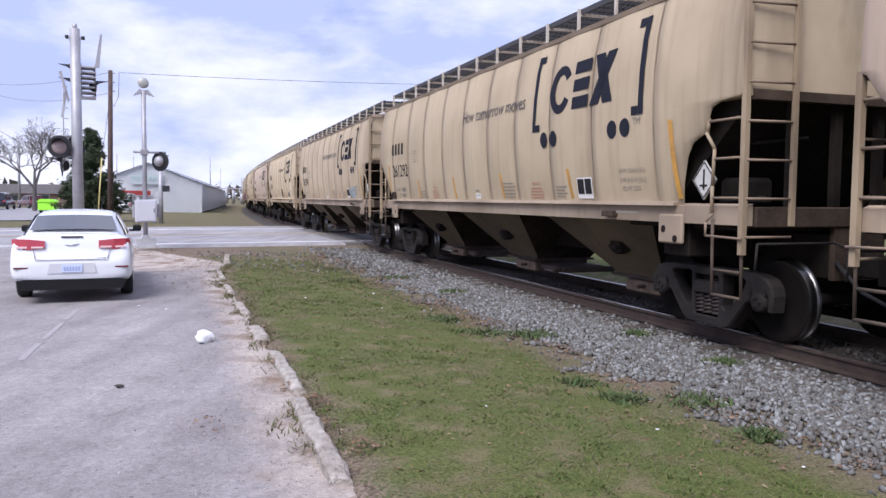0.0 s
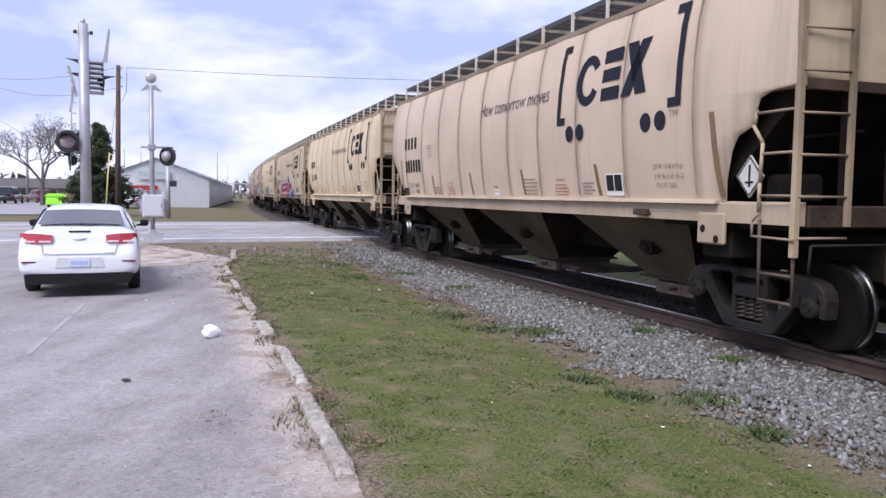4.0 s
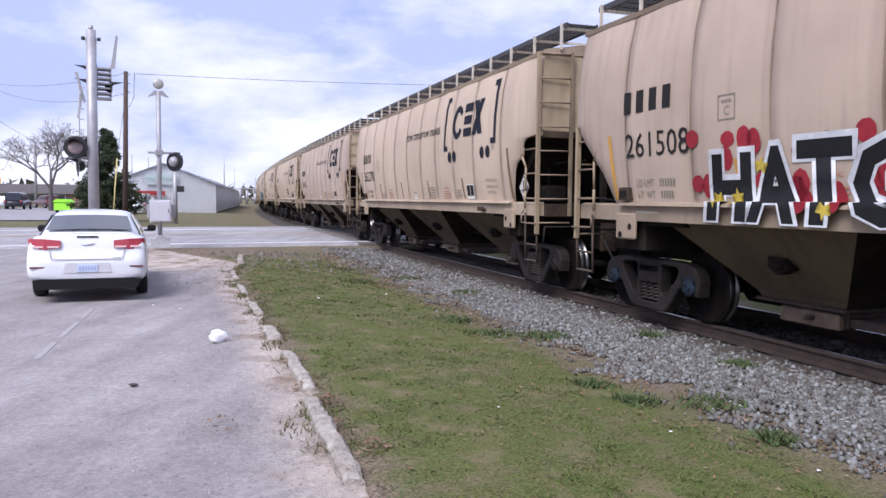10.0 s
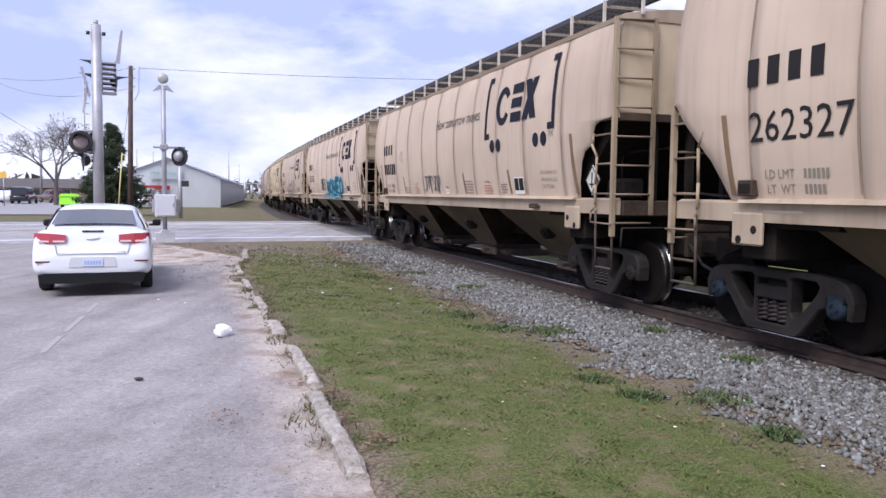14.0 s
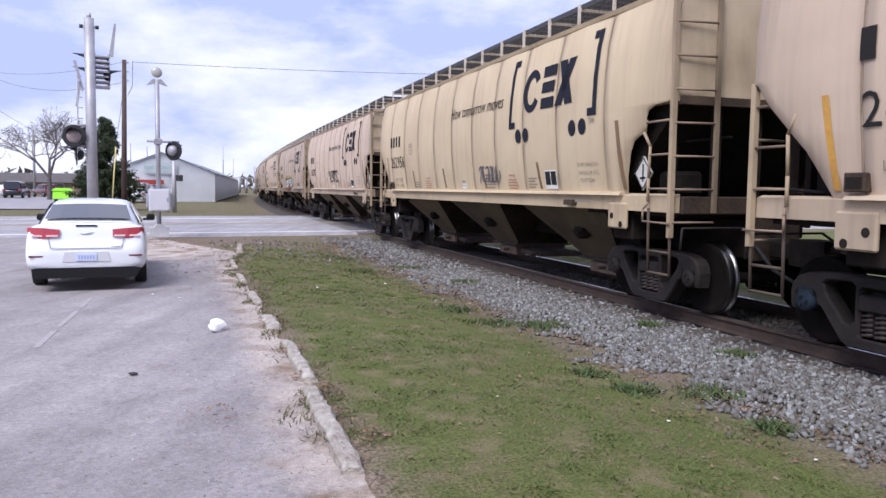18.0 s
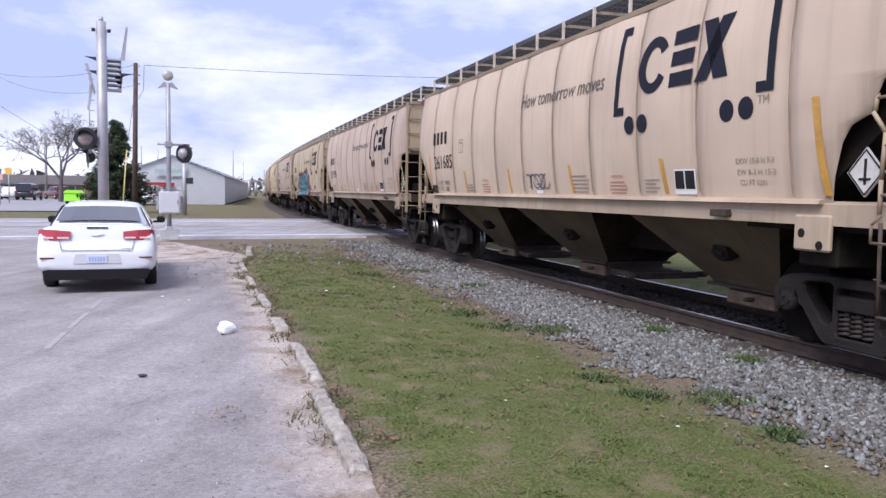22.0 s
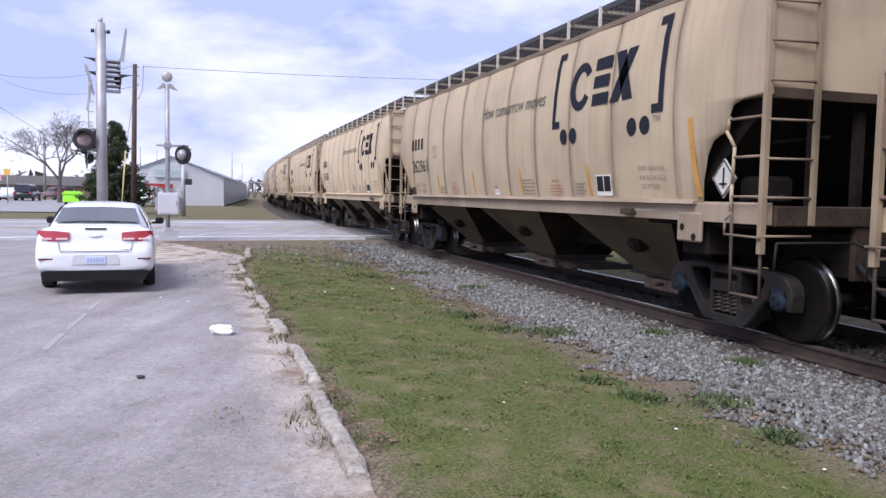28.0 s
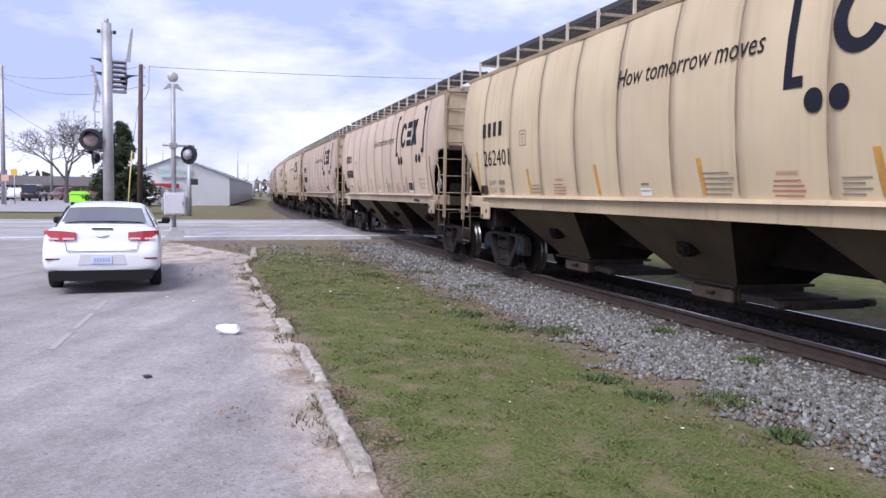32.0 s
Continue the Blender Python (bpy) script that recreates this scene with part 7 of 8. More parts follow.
def poles_and_wires():
    pole(-18.85, 44.0, 8.65, 0.16, "brown wooden utility pole beyond the road", 1.1)
    pole(-40.2, 66.0, 12.0, 0.2, "grey weathered utility pole by the far car park", 0.3, M_GALV)
    pole(-61, 112, 9.5, 0.2, "thin grey utility pole far across the car park", 0, M_GALV)
    top = (-18.7, 44.0, 8.55)
    wire("wire", sag((-18.16, 44.0, 8.53), (26, 62, 11.28), 0.57), 0.013)
    wire("wire", sag(top, (-40.1, 66.0, 11.2), 0.5), 0.012)
    wire("wire", sag((-18.8, 44, 7.4), (-40.1, 66, 11.0), 0.9), 0.012)
    wire("wire", sag((-40.1, 66, 8.6), (-29.5, 67, 2.5), 0.15), 0.016)
    wire("wire", sag((-40.1, 66, 11.2), (-120, 90, 11), 1.5), 0.02)
    wire("wire", [(-18.2, 44.0, 8.6), (-18.25, 44, 7.2), (-18.5, 44, 6.7), (-18.75, 44, 6.7)], 0.015, "dangling black lead at the pole")
    g = thing("guy_wire_guard", "yellow plastic guard on a guy wire", "guard")
    part("guard", rods([((-18.25, 41.0, 0.0), (-17.95, 41.0, 3.62))], 0.035, 8), mat("yellow_guard_plastic", (0.62, 0.52, 0.2), 0.5), g)
    part("guy_wire", rods([((-17.95, 41.0, 3.6), (-18.7, 44.0, 7.4))], 0.012, 5), M_WIRE, g)


# ---------------------------------------------------------------- plants
def leaf_cloud(n, place, size, rnd):
    """Many small leaf clumps as crossed triangles; place() gives a point."""
    verts, faces = [], []
    for _ in range(n):
        c = place()
        for _ in range(3):
            a = Vector((rnd.gauss(0, 1), rnd.gauss(0, 1), rnd.gauss(0, 0.7))).normalized() * size * rnd.uniform(0.6, 1.4)
            b = Vector((rnd.gauss(0, 1), rnd.gauss(0, 1), rnd.gauss(0, 1))).normalized() * size * 0.5
            i = len(verts)
            verts += [c - a * 0.5 - b * 0.5, c - a * 0.5 + b * 0.5, c + a]
            faces.append((i, i + 1, i + 2))
    return verts, faces


def conifer(x, y, h, r, seed, label):
    rnd = random.Random(seed)
    t = thing("evergreen_tree", label, "tree", m=Matrix.Translation((x, y, 0)))
    tube_part("trunk", (0, 0, -0.2), (0, 0, h * 0.92), 0.16, M_BARK, t, r2=0.03, n=8)
    limbs = []
    for i in range(120):
        z = h * (0.06 + 0.9 * rnd.random())
        a = rnd.uniform(0, 6.28)
        rr = r * (1 - (z / h)) ** 1.05 * rnd.uniform(0.7, 1.1) + 0.08
        limbs.append((z, a, rr))
    part("branchwork", rods([((0, 0, z), (rr * 0.9 * math.cos(a), rr * 0.9 * math.sin(a), z + 0.25 * rr)) for z, a, rr in limbs], 0.018, 4), M_BARK, t)

    def place():
        z, a, rr = rnd.choice(limbs)
        k = math.sqrt(rnd.random())
        return Vector((rr * k * math.cos(a) + rnd.gauss(0, 0.12), rr * k * math.sin(a) + rnd.gauss(0, 0.12), z + 0.25 * rr * k + rnd.gauss(0, 0.1)))
    v, f = leaf_cloud(12000, place, 0.16, rnd)
    me = bpy.data.meshes.new("crown")
    me.from_pydata(v, [], f)
    me.materials.append(M_LEAF)
    part("crown", me, None, t, "dense dark green foliage")


def bare_tree(x, y, h, seed, label, spread_k=1.0, depth=6):
    rnd = random.Random(seed)
    t = thing("bare_tree", label, "tree", m=Matrix.Translation((x, y, 0)))
    segs = [[], [], []]

    def grow(p, d, length, r, level):
        q = p + d * length
        segs[0 if level < 2 else 1 if level < 4 else 2].append((p, q, r, r * 0.72))
        if level >= depth:
            return
        for _ in range(3 if level < 5 else 2):
            dd = (d + Vector((rnd.gauss(0, 0.5) * spread_k, rnd.gauss(0, 0.5) * spread_k, rnd.gauss(0.05, 0.28)))).normalized()
            grow(q, dd, length * rnd.uniform(0.62, 0.85), r * 0.6, level + 1)
    grow(Vector((0, 0, -0.2)), Vector((0.02, 0, 1)), h * 0.2, h * 0.02, 0)
    for name, ss in zip(("trunk", "branchwork", "twig_mass"), segs):
        bm = bmesh.new()
        for a, b, r0, r1 in ss:
            add_rod(bm, a, b, max(r0, 0.012), 6 if name == "trunk" else 4, max(r1, 0.009), caps=False)
        part(name, bm, M_BARK, t)


TUFTS = [(2.21, 6.59, 0.13), (1.58, 6.61, 0.1), (1.15, 9.84, 0.16), (2.55, 10.01, 0.1), (0.5, 9.95, 0.14), (3.06, 8.24, 0.08), (2.37, 5.63, 0.07), (0.05, 11.01, 0.16), (1.3, 7.13, 0.09), (-1.9, 15.6, 0.18), (-1.0, 16.9, 0.18), (0.2, 14.4, 0.14), (-2.7, 18.7, 0.22)]


def ground_cover():
    """Lawn blades between kerb and ballast, weeds in the stones."""
    rnd = np.random.default_rng(5)
    n = 430000
    y = 2.2 + 19 * rnd.random(n) ** 1.7
    x = -9 + 15 * rnd.random(n)
    keep = []
    for i in range(n):
        k = x[i] - kerb_x(y[i])
        w = beside(x[i], y[i])
        if k < 0.08 or w < 2.7:
            continue
        p = min(1, (k - 0.05) / 0.35) * smooth(2.7, 3.6, w + 0.5 * noise.noise(Vector((x[i] * 1.3, y[i] * 1.3, 9))))
        p *= 0.1 + 0.9 * smooth(-0.4, 0.2, noise.noise(Vector((x[i] * 0.9, y[i] * 0.9, 2))) + 0.35 * noise.noise(Vector((x[i] * 3, y[i] * 3, 4))))
        p *= 1 - 0.55 * smooth(17, 21, y[i])
        if rnd.random() < p:
            keep.append(i)
    x, y = x[keep], y[keep]
    m = len(keep)
    z = np.array([ground_z(a, b) for a, b in zip(x, y)])
    d = np.hypot(x, y)
    h = (0.005 + 0.012 * rnd.random(m)) * (1 + 0.02 * d)
    wd = (0.003 + 0.003 * rnd.random(m)) * (0.6 + 0.09 * d)
    a = rnd.random(m) * 6.283
    lx, ly = rnd.normal(0, 0.045, m), rnd.normal(0, 0.045, m)
    V = np.empty((m, 3, 3))
    V[:, 0] = np.stack([x - wd * np.cos(a), y - wd * np.sin(a), z - 0.004], 1)
    V[:, 1] = np.stack([x + wd * np.cos(a), y + wd * np.sin(a), z - 0.004], 1)
    V[:, 2] = np.stack([x + lx, y + ly, z + h], 1)
    raw_triangles("grass", V, M_GRASS, "short patchy lawn grass with dry blades", "grass")
    # taller fresh clumps, thickest near the kerb's middle stretch
    k, per = 2600, 16
    cy = 3.2 + 16.5 * rnd.random(k) ** 1.4
    cx = np.array([kerb_x(b) for b in cy]) + 0.1 + 7.5 * rnd.random(k)
    use = [i for i in range(k) if beside(cx[i], cy[i]) > 3.2 and noise.noise(Vector((cx[i] * 0.8, cy[i] * 0.8, 6))) + 0.3 * noise.noise(Vector((cx[i] * 2.6, cy[i] * 2.6, 1))) > -0.02]
    cx, cy = np.repeat(cx[use], per), np.repeat(cy[use], per)
    q = len(cx)
    px, py = cx + rnd.normal(0, 0.05, q), cy + rnd.normal(0, 0.05, q)
    pz = np.array([ground_z(a, b) for a, b in zip(px, py)])
    ww, aa = (0.004 + 0.004 * rnd.random(q)) * (0.7 + 0.05 * py), rnd.random(q) * 6.283
    V = np.empty((q, 3, 3))
    V[:, 0] = np.stack([px - ww * np.cos(aa), py - ww * np.sin(aa), pz], 1)
    V[:, 1] = np.stack([px + ww * np.cos(aa), py + ww * np.sin(aa), pz], 1)
    V[:, 2] = np.stack([px + rnd.normal(0, 0.04, q), py + rnd.normal(0, 0.04, q), pz + 0.012 + 0.022 * rnd.random(q)], 1)
    raw_triangles("grass_clumps", V, M_CLUMP, "low fresh green clumps in the lawn", "grass")
    # straggling tufts that lean over the kerb
    ys = np.sort(4.6 + 14 * rnd.random(95))
    cy = np.repeat(ys, 22)
    q = len(cy)
    cx = np.repeat(np.array([kerb_x(b) for b in ys]) + rnd.normal(0.02, 0.09, 95), 22)
    px, py = cx + rnd.normal(0, 0.05, q), cy + rnd.normal(0, 0.09, q)
    pz = np.array([max(0.0, ground_z(a, b)) for a, b in zip(px, py)]) + 0.012
    ww, aa = (0.004 + 0.005 * rnd.random(q)) * (0.7 + 0.05 * py), rnd.random(q) * 6.283
    V = np.empty((q, 3, 3))
    V[:, 0] = np.stack([px - ww * np.cos(aa), py - ww * np.sin(aa), pz], 1)
    V[:, 1] = np.stack([px + ww * np.cos(aa), py + ww * np.sin(aa), pz], 1)
    V[:, 2] = np.stack([px + rnd.normal(0, 0.04, q), py + rnd.normal(0, 0.04, q), pz + 0.015 + 0.05 * rnd.random(q)], 1)
    raw_triangles("kerb_tufts", V, M_KERBTUFT, "dry brown-green tufts along the broken kerb", "grass")
    # weeds in the ballast edge
    tufts = TUFTS
    for cx, cy, r in tufts:
        k = 320
        px, py = rnd.normal(cx, r, k), rnd.normal(cy, r, k)
        pz = np.array([max(ground_z(p, q), -0.14) for p, q in zip(px, py)])
        hh, ww, aa = 0.02 + 0.045 * rnd.random(k), 0.008 + 0.008 * rnd.random(k), rnd.random(k) * 6.283
        V = np.empty((k, 3, 3))
        V[:, 0] = np.stack([px - ww * np.cos(aa), py - ww * np.sin(aa), pz], 1)
        V[:, 1] = np.stack([px + ww * np.cos(aa), py + ww * np.sin(aa), pz], 1)
        V[:, 2] = np.stack([px + rnd.normal(0, 0.04, k), py + rnd.normal(0, 0.04, k), pz + hh], 1)
        raw_triangles("weed_tuft", V, M_WEED, "low green weed tuft among the stones", "weed")


def debris():
    """Leaf and straw litter: where stones meet lawn, round the corner of the lot and in heaps by the kerb."""
    rnd = np.random.default_rng(31)
    pts = []
    for _ in range(11000):
        u, w = -2 + 26 * rnd.random(), 2.75 + abs(rnd.normal(0, 0.45))
        if noise.noise(Vector((u * 0.7, w * 1.5, 3))) + 0.4 * noise.noise(Vector((u * 2.5, w * 2.5, 5))) < 0.02:
            continue
        c = on_track(u, w)
        pts.append((c.x, c.y, 0.004))
    # dry thatch in patches all over the lawn
    for _ in range(9000):
        y = 3.3 + 15.5 * rnd.random() ** 1.3
        x = kerb_x(y) + 0.1 + 7.5 * rnd.random()
        if beside(x, y) < 2.9 or noise.noise(Vector((x * 1.6, y * 1.6, 11))) + 0.45 * noise.noise(Vector((x * 4.5, y * 4.5, 12))) < 0.2:
            continue
        pts.append((x, y, 0.004))
    for _ in range(3600):
        y = rnd.uniform(13.5, 23)
        pts.append((kerb_x(y) + rnd.uniform(-1.2, 5.0), y, 0.006))
    for cx, cy, r, n in ((-0.98, 5.78, 0.1, 260), (-0.82, 5.2, 0.07, 160), (-1.62, 5.25, 0.1, 60), (-1.55, 7.3, 0.1, 140), (-2.15, 9.0, 0.12, 120), (-0.5, 4.75, 0.06, 90), (-3.0, 12.2, 0.14, 120), (-1.25, 6.35, 0.06, 80)):
        for _ in range(n):
            a, b = rnd.normal(0, r, 2)
            pts.append((cx + a * 0.8, cy + b * 1.3, 0.045 * max(0, 1 - (a * a + b * b) / (2 * r * r))))
    k = len(pts)
    p = np.array(pts)
    z = np.array([0.012 if a < kerb_x(b) + 0.05 else max(ground_z(a, b), -0.15) + 0.012 for a, b in zip(p[:, 0], p[:, 1])]) + p[:, 2]
    s = (0.008 + 0.016 * rnd.random(k)) * (0.8 + 0.06 * p[:, 1])
    V = np.empty((k, 3, 3))
    for j in range(3):
        a = rnd.random(k) * 6.283
        V[:, j] = np.stack([p[:, 0] + s * np.cos(a), p[:, 1] + s * np.sin(a), z + rnd.random(k) * 0.018], 1)
    # grit along the kerb
    n = 5200
    gy = 3.2 + 16 * rnd.random(n) ** 1.6
    gx = np.array([kerb_x(b) for b in gy]) - np.abs(rnd.normal(0, 0.55, n)) - 0.02
    gr = (0.0035 + 0.006 * rnd.random(n)) * (0.7 + 0.06 * gy)
    G = np.empty((n, 3, 3))
    a0 = rnd.random(n) * 6.283
    for j in range(3):
        a = a0 + j * 2.1
        G[:, j] = np.stack([gx + gr * np.cos(a), gy + gr * np.sin(a), 0.012 + 0.012 * rnd.random(n)], 1)
    raw_triangles("grit", G, island_mat("loose_grit", [(0.16, 0.14, 0.13), (0.33, 0.3, 0.28), (0.1, 0.085, 0.08), (0.45, 0.41, 0.38), (0.22, 0.18, 0.15)]), "fine loose grit along the old kerb", "grit")
    raw_triangles("leaf_litter", V, island_mat("dead_leaf", [(0.12, 0.075, 0.045), (0.2, 0.13, 0.08), (0.08, 0.055, 0.04), (0.3, 0.22, 0.15), (0.24, 0.13, 0.08), (0.16, 0.12, 0.09)]), "scattered brown dead leaves and straw", "leaf litter")


M_WEED = island_mat("weed_leaf", [(0.06, 0.1, 0.035), (0.1, 0.13, 0.05), (0.05, 0.08, 0.03), (0.16, 0.15, 0.08)])


def raw_triangles(name, V, material, label, category, stuff=True):
    m = len(V)
    me = bpy.data.meshes.new(name)
    me.vertices.add(3 * m)
    me.vertices.foreach_set("co", V.reshape(-1))
    me.loops.add(3 * m)
    me.loops.foreach_set("vertex_index", np.arange(3 * m, dtype=np.int32))
    me.polygons.add(m)
    me.polygons.foreach_set("loop_start", np.arange(0, 3 * m, 3, dtype=np.int32))
    me.update(calc_edges=True)
    me.validate()
    me.materials.append(material)
    return tagged(new(name, me), label, category, kind="stuff" if stuff else "")


def stones():
    """Crushed stone beside and between the rails."""
    bm = bmesh.new()
    bmesh.ops.create_cube(bm, size=1.5)
    bmesh.ops.triangulate(bm, faces=bm.faces)
    bm.verts.ensure_lookup_table()
    base = np.array([v.co[:] for v in bm.verts])
    tris = np.array([[v.index for v in f.verts] for f in bm.faces])
    bm.free()
    rnd = np.random.default_rng(9)
    P = []
    for n, u0, u1, r0, r1 in ((28000, -2.5, 8, 0.013, 0.026), (15000, 8, 16, 0.015, 0.028), (8000, 16, 26, 0.018, 0.032)):
        u, w = u0 + (u1 - u0) * rnd.random(n), 0.84 + 2.7 * rnd.random(n)
        for a, b in zip(u, w):
            if rnd.random() < 0.38 * smooth(13, 22, a + 4 * noise.noise(Vector((a * 0.5, b, 4)))):
                continue
            if rnd.random() < 0.55 * smooth(1.9, 3.0, b + 0.5 * noise.noise(Vector((a * 1.4, b * 1.4, 8)))):
                continue
            if b < 1.5 and rnd.random() < 0.75 * (1 - smooth(0.95, 1.5, b + 0.3 * noise.noise(Vector((a * 2.2, b, 2))))):
                continue
            if b > 2.95 + 0.4 * noise.noise(Vector((a * 1.1, b, 5))) + 0.35 * noise.noise(Vector((a * 4, b, 6))):
                continue
            P.append((a, b, rnd.uniform(r0, r1)))
    dark = [(-2 + 18 * rnd.random(), rnd.uniform(-0.66, 0.66), rnd.uniform(0.018, 0.034)) for _ in range(4500)]
    for _ in range(500):
        u, w = -2.5 + 24 * rnd.random(), 2.8 + abs(rnd.normal(0, 0.3))
        P.append((u, w, rnd.uniform(0.01, 0.024)))
    for _ in range(350):
        P.append((rnd.uniform(17, 24), rnd.uniform(2.8, 6.5), rnd.uniform(0.012, 0.03)))
    stone_mesh(P, base, tris, rnd, M_STONES, "loose grey crushed stones beside the rails")
    stone_mesh(dark, base, tris, rnd, M_STONES_DARK, "dark oily crushed stones between the rails")


def stone_mesh(P, base, tris, rnd, material, label):
    m = len(P)
    verts = np.empty((m, len(base), 3))
    tilt = [np.array(Euler(rnd.random(3) * 6.283).to_matrix()) for _ in range(64)]
    for i, (u, w, r) in enumerate(P):
        c = on_track(u, w)
        zb = max(ground_z(c.x, c.y), -0.165) if abs(w) > 0.8 else -0.15
        sc = r * rnd.uniform(0.65, 1.35, 3) * np.array([1.15, 1, 0.8])
        q = base * sc * (1 + rnd.normal(0, 0.22, base.shape)) @ tilt[i % len(tilt)]
        a = rnd.random() * 6.283
        ca, sa = math.cos(a), math.sin(a)
        q = np.stack([q[:, 0] * ca - q[:, 1] * sa, q[:, 0] * sa + q[:, 1] * ca, q[:, 2]], 1)
        verts[i] = q + (c.x, c.y, zb + r * rnd.uniform(0.2, 0.9))
    faces = (tris[None] + (np.arange(m) * len(base))[:, None, None]).reshape(-1, 3)
    me = bpy.data.meshes.new("ballast_stones")
    me.vertices.add(m * len(base))
    me.vertices.foreach_set("co", verts.reshape(-1))
    k = len(faces)
    me.loops.add(3 * k)
    me.loops.foreach_set("vertex_index", faces.reshape(-1).astype(np.int32))
    me.polygons.add(k)
    me.polygons.foreach_set("loop_start", np.arange(0, 3 * k, 3, dtype=np.int32))
    me.update(calc_edges=True)
    me.validate()
    me.materials.append(material)
    tagged(new("ballast_stones", me), label, "gravel", kind="stuff")


# ---------------------------------------------------------------- beyond the road
def storage_building():
    a = Vector((-24.6, 79.4))
    side, front = Vector((-18.66, 75.5)).normalized(), Vector((-75.5, -18.66)).normalized()
    W, Lg, EZ, PZ = 10.2, 78.0, 2.95, 4.95
    b = thing("storage_building", "long white metal storage building with a gabled front", "building")
    def P(f, s, z):
        v = a + front * f + side * s
        return Vector((v.x, v.y, z))
    def wall(name, pts, t, material, label=""):
        bm = bmesh.new()
        q = [bm.verts.new(p) for p in pts]
        bm.faces.new(q)
        bmesh.ops.solidify(bm, geom=bm.faces[:], thickness=t)
        return part(name, bm, material, b, label)
    fr = wall("front_wall", [P(0, 0, -0.1), P(W, 0, -0.1), P(W, 0, EZ), P(W / 2, 0, PZ), P(0, 0, EZ)], 0.2, M_WALLWHITE)
    sd = wall("side_wall", [P(0, 0.21, -0.1), P(0, Lg, -0.1), P(0, Lg, EZ), P(0, 0.21, EZ)], 0.2, M_WALLWHITE)
    wall("side_wall", [P(W, 0.21, -0.1), P(W, Lg, -0.1), P(W, Lg, EZ), P(W, 0.21, EZ)], 0.2, M_WALLWHITE)
    wall("back_wall", [P(0.2, Lg, -0.1), P(W - 0.2, Lg, -0.1), P(W - 0.2, Lg, EZ), P(W / 2, Lg, PZ - 0.1), P(0.2, Lg, EZ)], 0.2, M_WALLWHITE)
    roof = mat("pale_metal_roof", (0.6, 0.62, 0.66), 0.45, dark=(0.5, 0.52, 0.56), scale=0.5)
    for s in (0, 1):
        e = -0.35 if s == 0 else W + 0.35
        wall("roof_slope", [P(e, -0.3, EZ - 0.03), P(e, Lg + 0.2, EZ - 0.03), P(W / 2, Lg + 0.2, PZ + 0.08), P(W / 2, -0.3, PZ + 0.08)], 0.12, roof)
    for i in range(26):
        bm = bmesh.new()
        s0 = 0.3 + i * 3
        q0, q1 = P(-0.03, s0, 0), P(-0.03, s0 + 0.06, EZ - 0.1)
        add_rod(bm, P(-0.02, s0, 0.05), P(-0.02, s0, EZ - 0.12), 0.03, 4)
        part("wall_rib", bm, M_WALLWHITE, sd)
    bm = bmesh.new()
    sp = [P(f, -0.26, z) for f, z in ((3.7, 2.85), (6.85, 2.85), (6.85, 3.95), (3.7, 3.95))]
    q = [bm.verts.new(v) for v in sp]
    bm.faces.new(q)
    bmesh.ops.solidify(bm, geom=bm.faces[:], thickness=0.05)
    sg = part("sign_board", bm, mat("pale_sign_board", (0.7, 0.75, 0.76), 0.5), b, "pale sign board with grey-green words")
    me = text_mesh("MINI STORAGE", 0.43, mat("grey_green_lettering", (0.32, 0.5, 0.5), 0.6)).copy()
    tx = part("sign_lettering", me, None, sg)
    rot = Matrix(((-front.x, 0, -side.x), (-front.y, 0, -side.y), (0, 1, 0))).to_4x4()
    tx.matrix_basis = Matrix.Translation(P(6.75, -0.36, 3.3)) @ rot
    bm = bmesh.new()
    sp = [P(f, -0.3, z) for f, z in ((4.9, 1.75), (10.0, 1.75), (10.0, 2.2), (4.9, 2.2))]
    bm.faces.new([bm.verts.new(v) for v in sp])
    bmesh.ops.solidify(bm, geom=bm.faces[:], thickness=0.4)
    part("awning", bm, mat("faded_red_awning", (0.5, 0.08, 0.07), 0.6), b, "faded red awning strip")
    for f0 in (5.2, 7.7):
        bm = bmesh.new()
        bm.faces.new([bm.verts.new(v) for v in (P(f0, -0.25, 0.05), P(f0 + 1.9, -0.25, 0.05), P(f0 + 1.9, -0.25, 1.7), P(f0, -0.25, 1.7))])
        bmesh.ops.solidify(bm, geom=bm.faces[:], thickness=0.05)
        part("shutter_door", bm, M_GALV, b)
    for f, s, h in ((9.0, 6, 1.2), (7.6, 8, 1.0), (0.6, 30, 2.2)):
        part("roof_vent", rods([(P(f, s, EZ), P(f, s, PZ + h))], 0.06, 6), M_GALV, b)
    bm = bmesh.new()
    add_rod(bm, P(-0.1, 0.5, 0.0), P(-0.1, Lg, 0.0), 0.1, 6)
    part("foundation_strip", bm, M_SLOPE, b)


def low_house():
    b = thing("low_brick_house", "long low brown-roofed brick building beyond the car park", "building", m=Matrix.Translation((-73, 126, 0)) @ pose(0, 0, 0, 0, 0, 14))
    part("wall", box((-30, -4.5, -0.3), (26, 4.5, 2.0)), M_BRICK, b)
    bm = bmesh.new()
    add_prism(bm, [(-5.3, 1.95), (5.3, 1.95), (0, 3.5)], -30.8, 26.8, "x")
    part("roof", bm, M_ROOFDARK, b)
    for i in range(12):
        w = part("window", box((-28 + i * 4.5, -4.62, 0.8), (-26.6 + i * 4.5, -4.5, 1.75), 0.02), M_GLASS, b)
        part("window_frame", box((-28.1 + i * 4.5, -4.57, 0.7), (-26.5 + i * 4.5, -4.51, 1.85)), M_WHITE, w)
    part("door", box((24.2, -4.6, 0.0), (25.4, -4.5, 1.9), 0.02), M_WHITE, b)


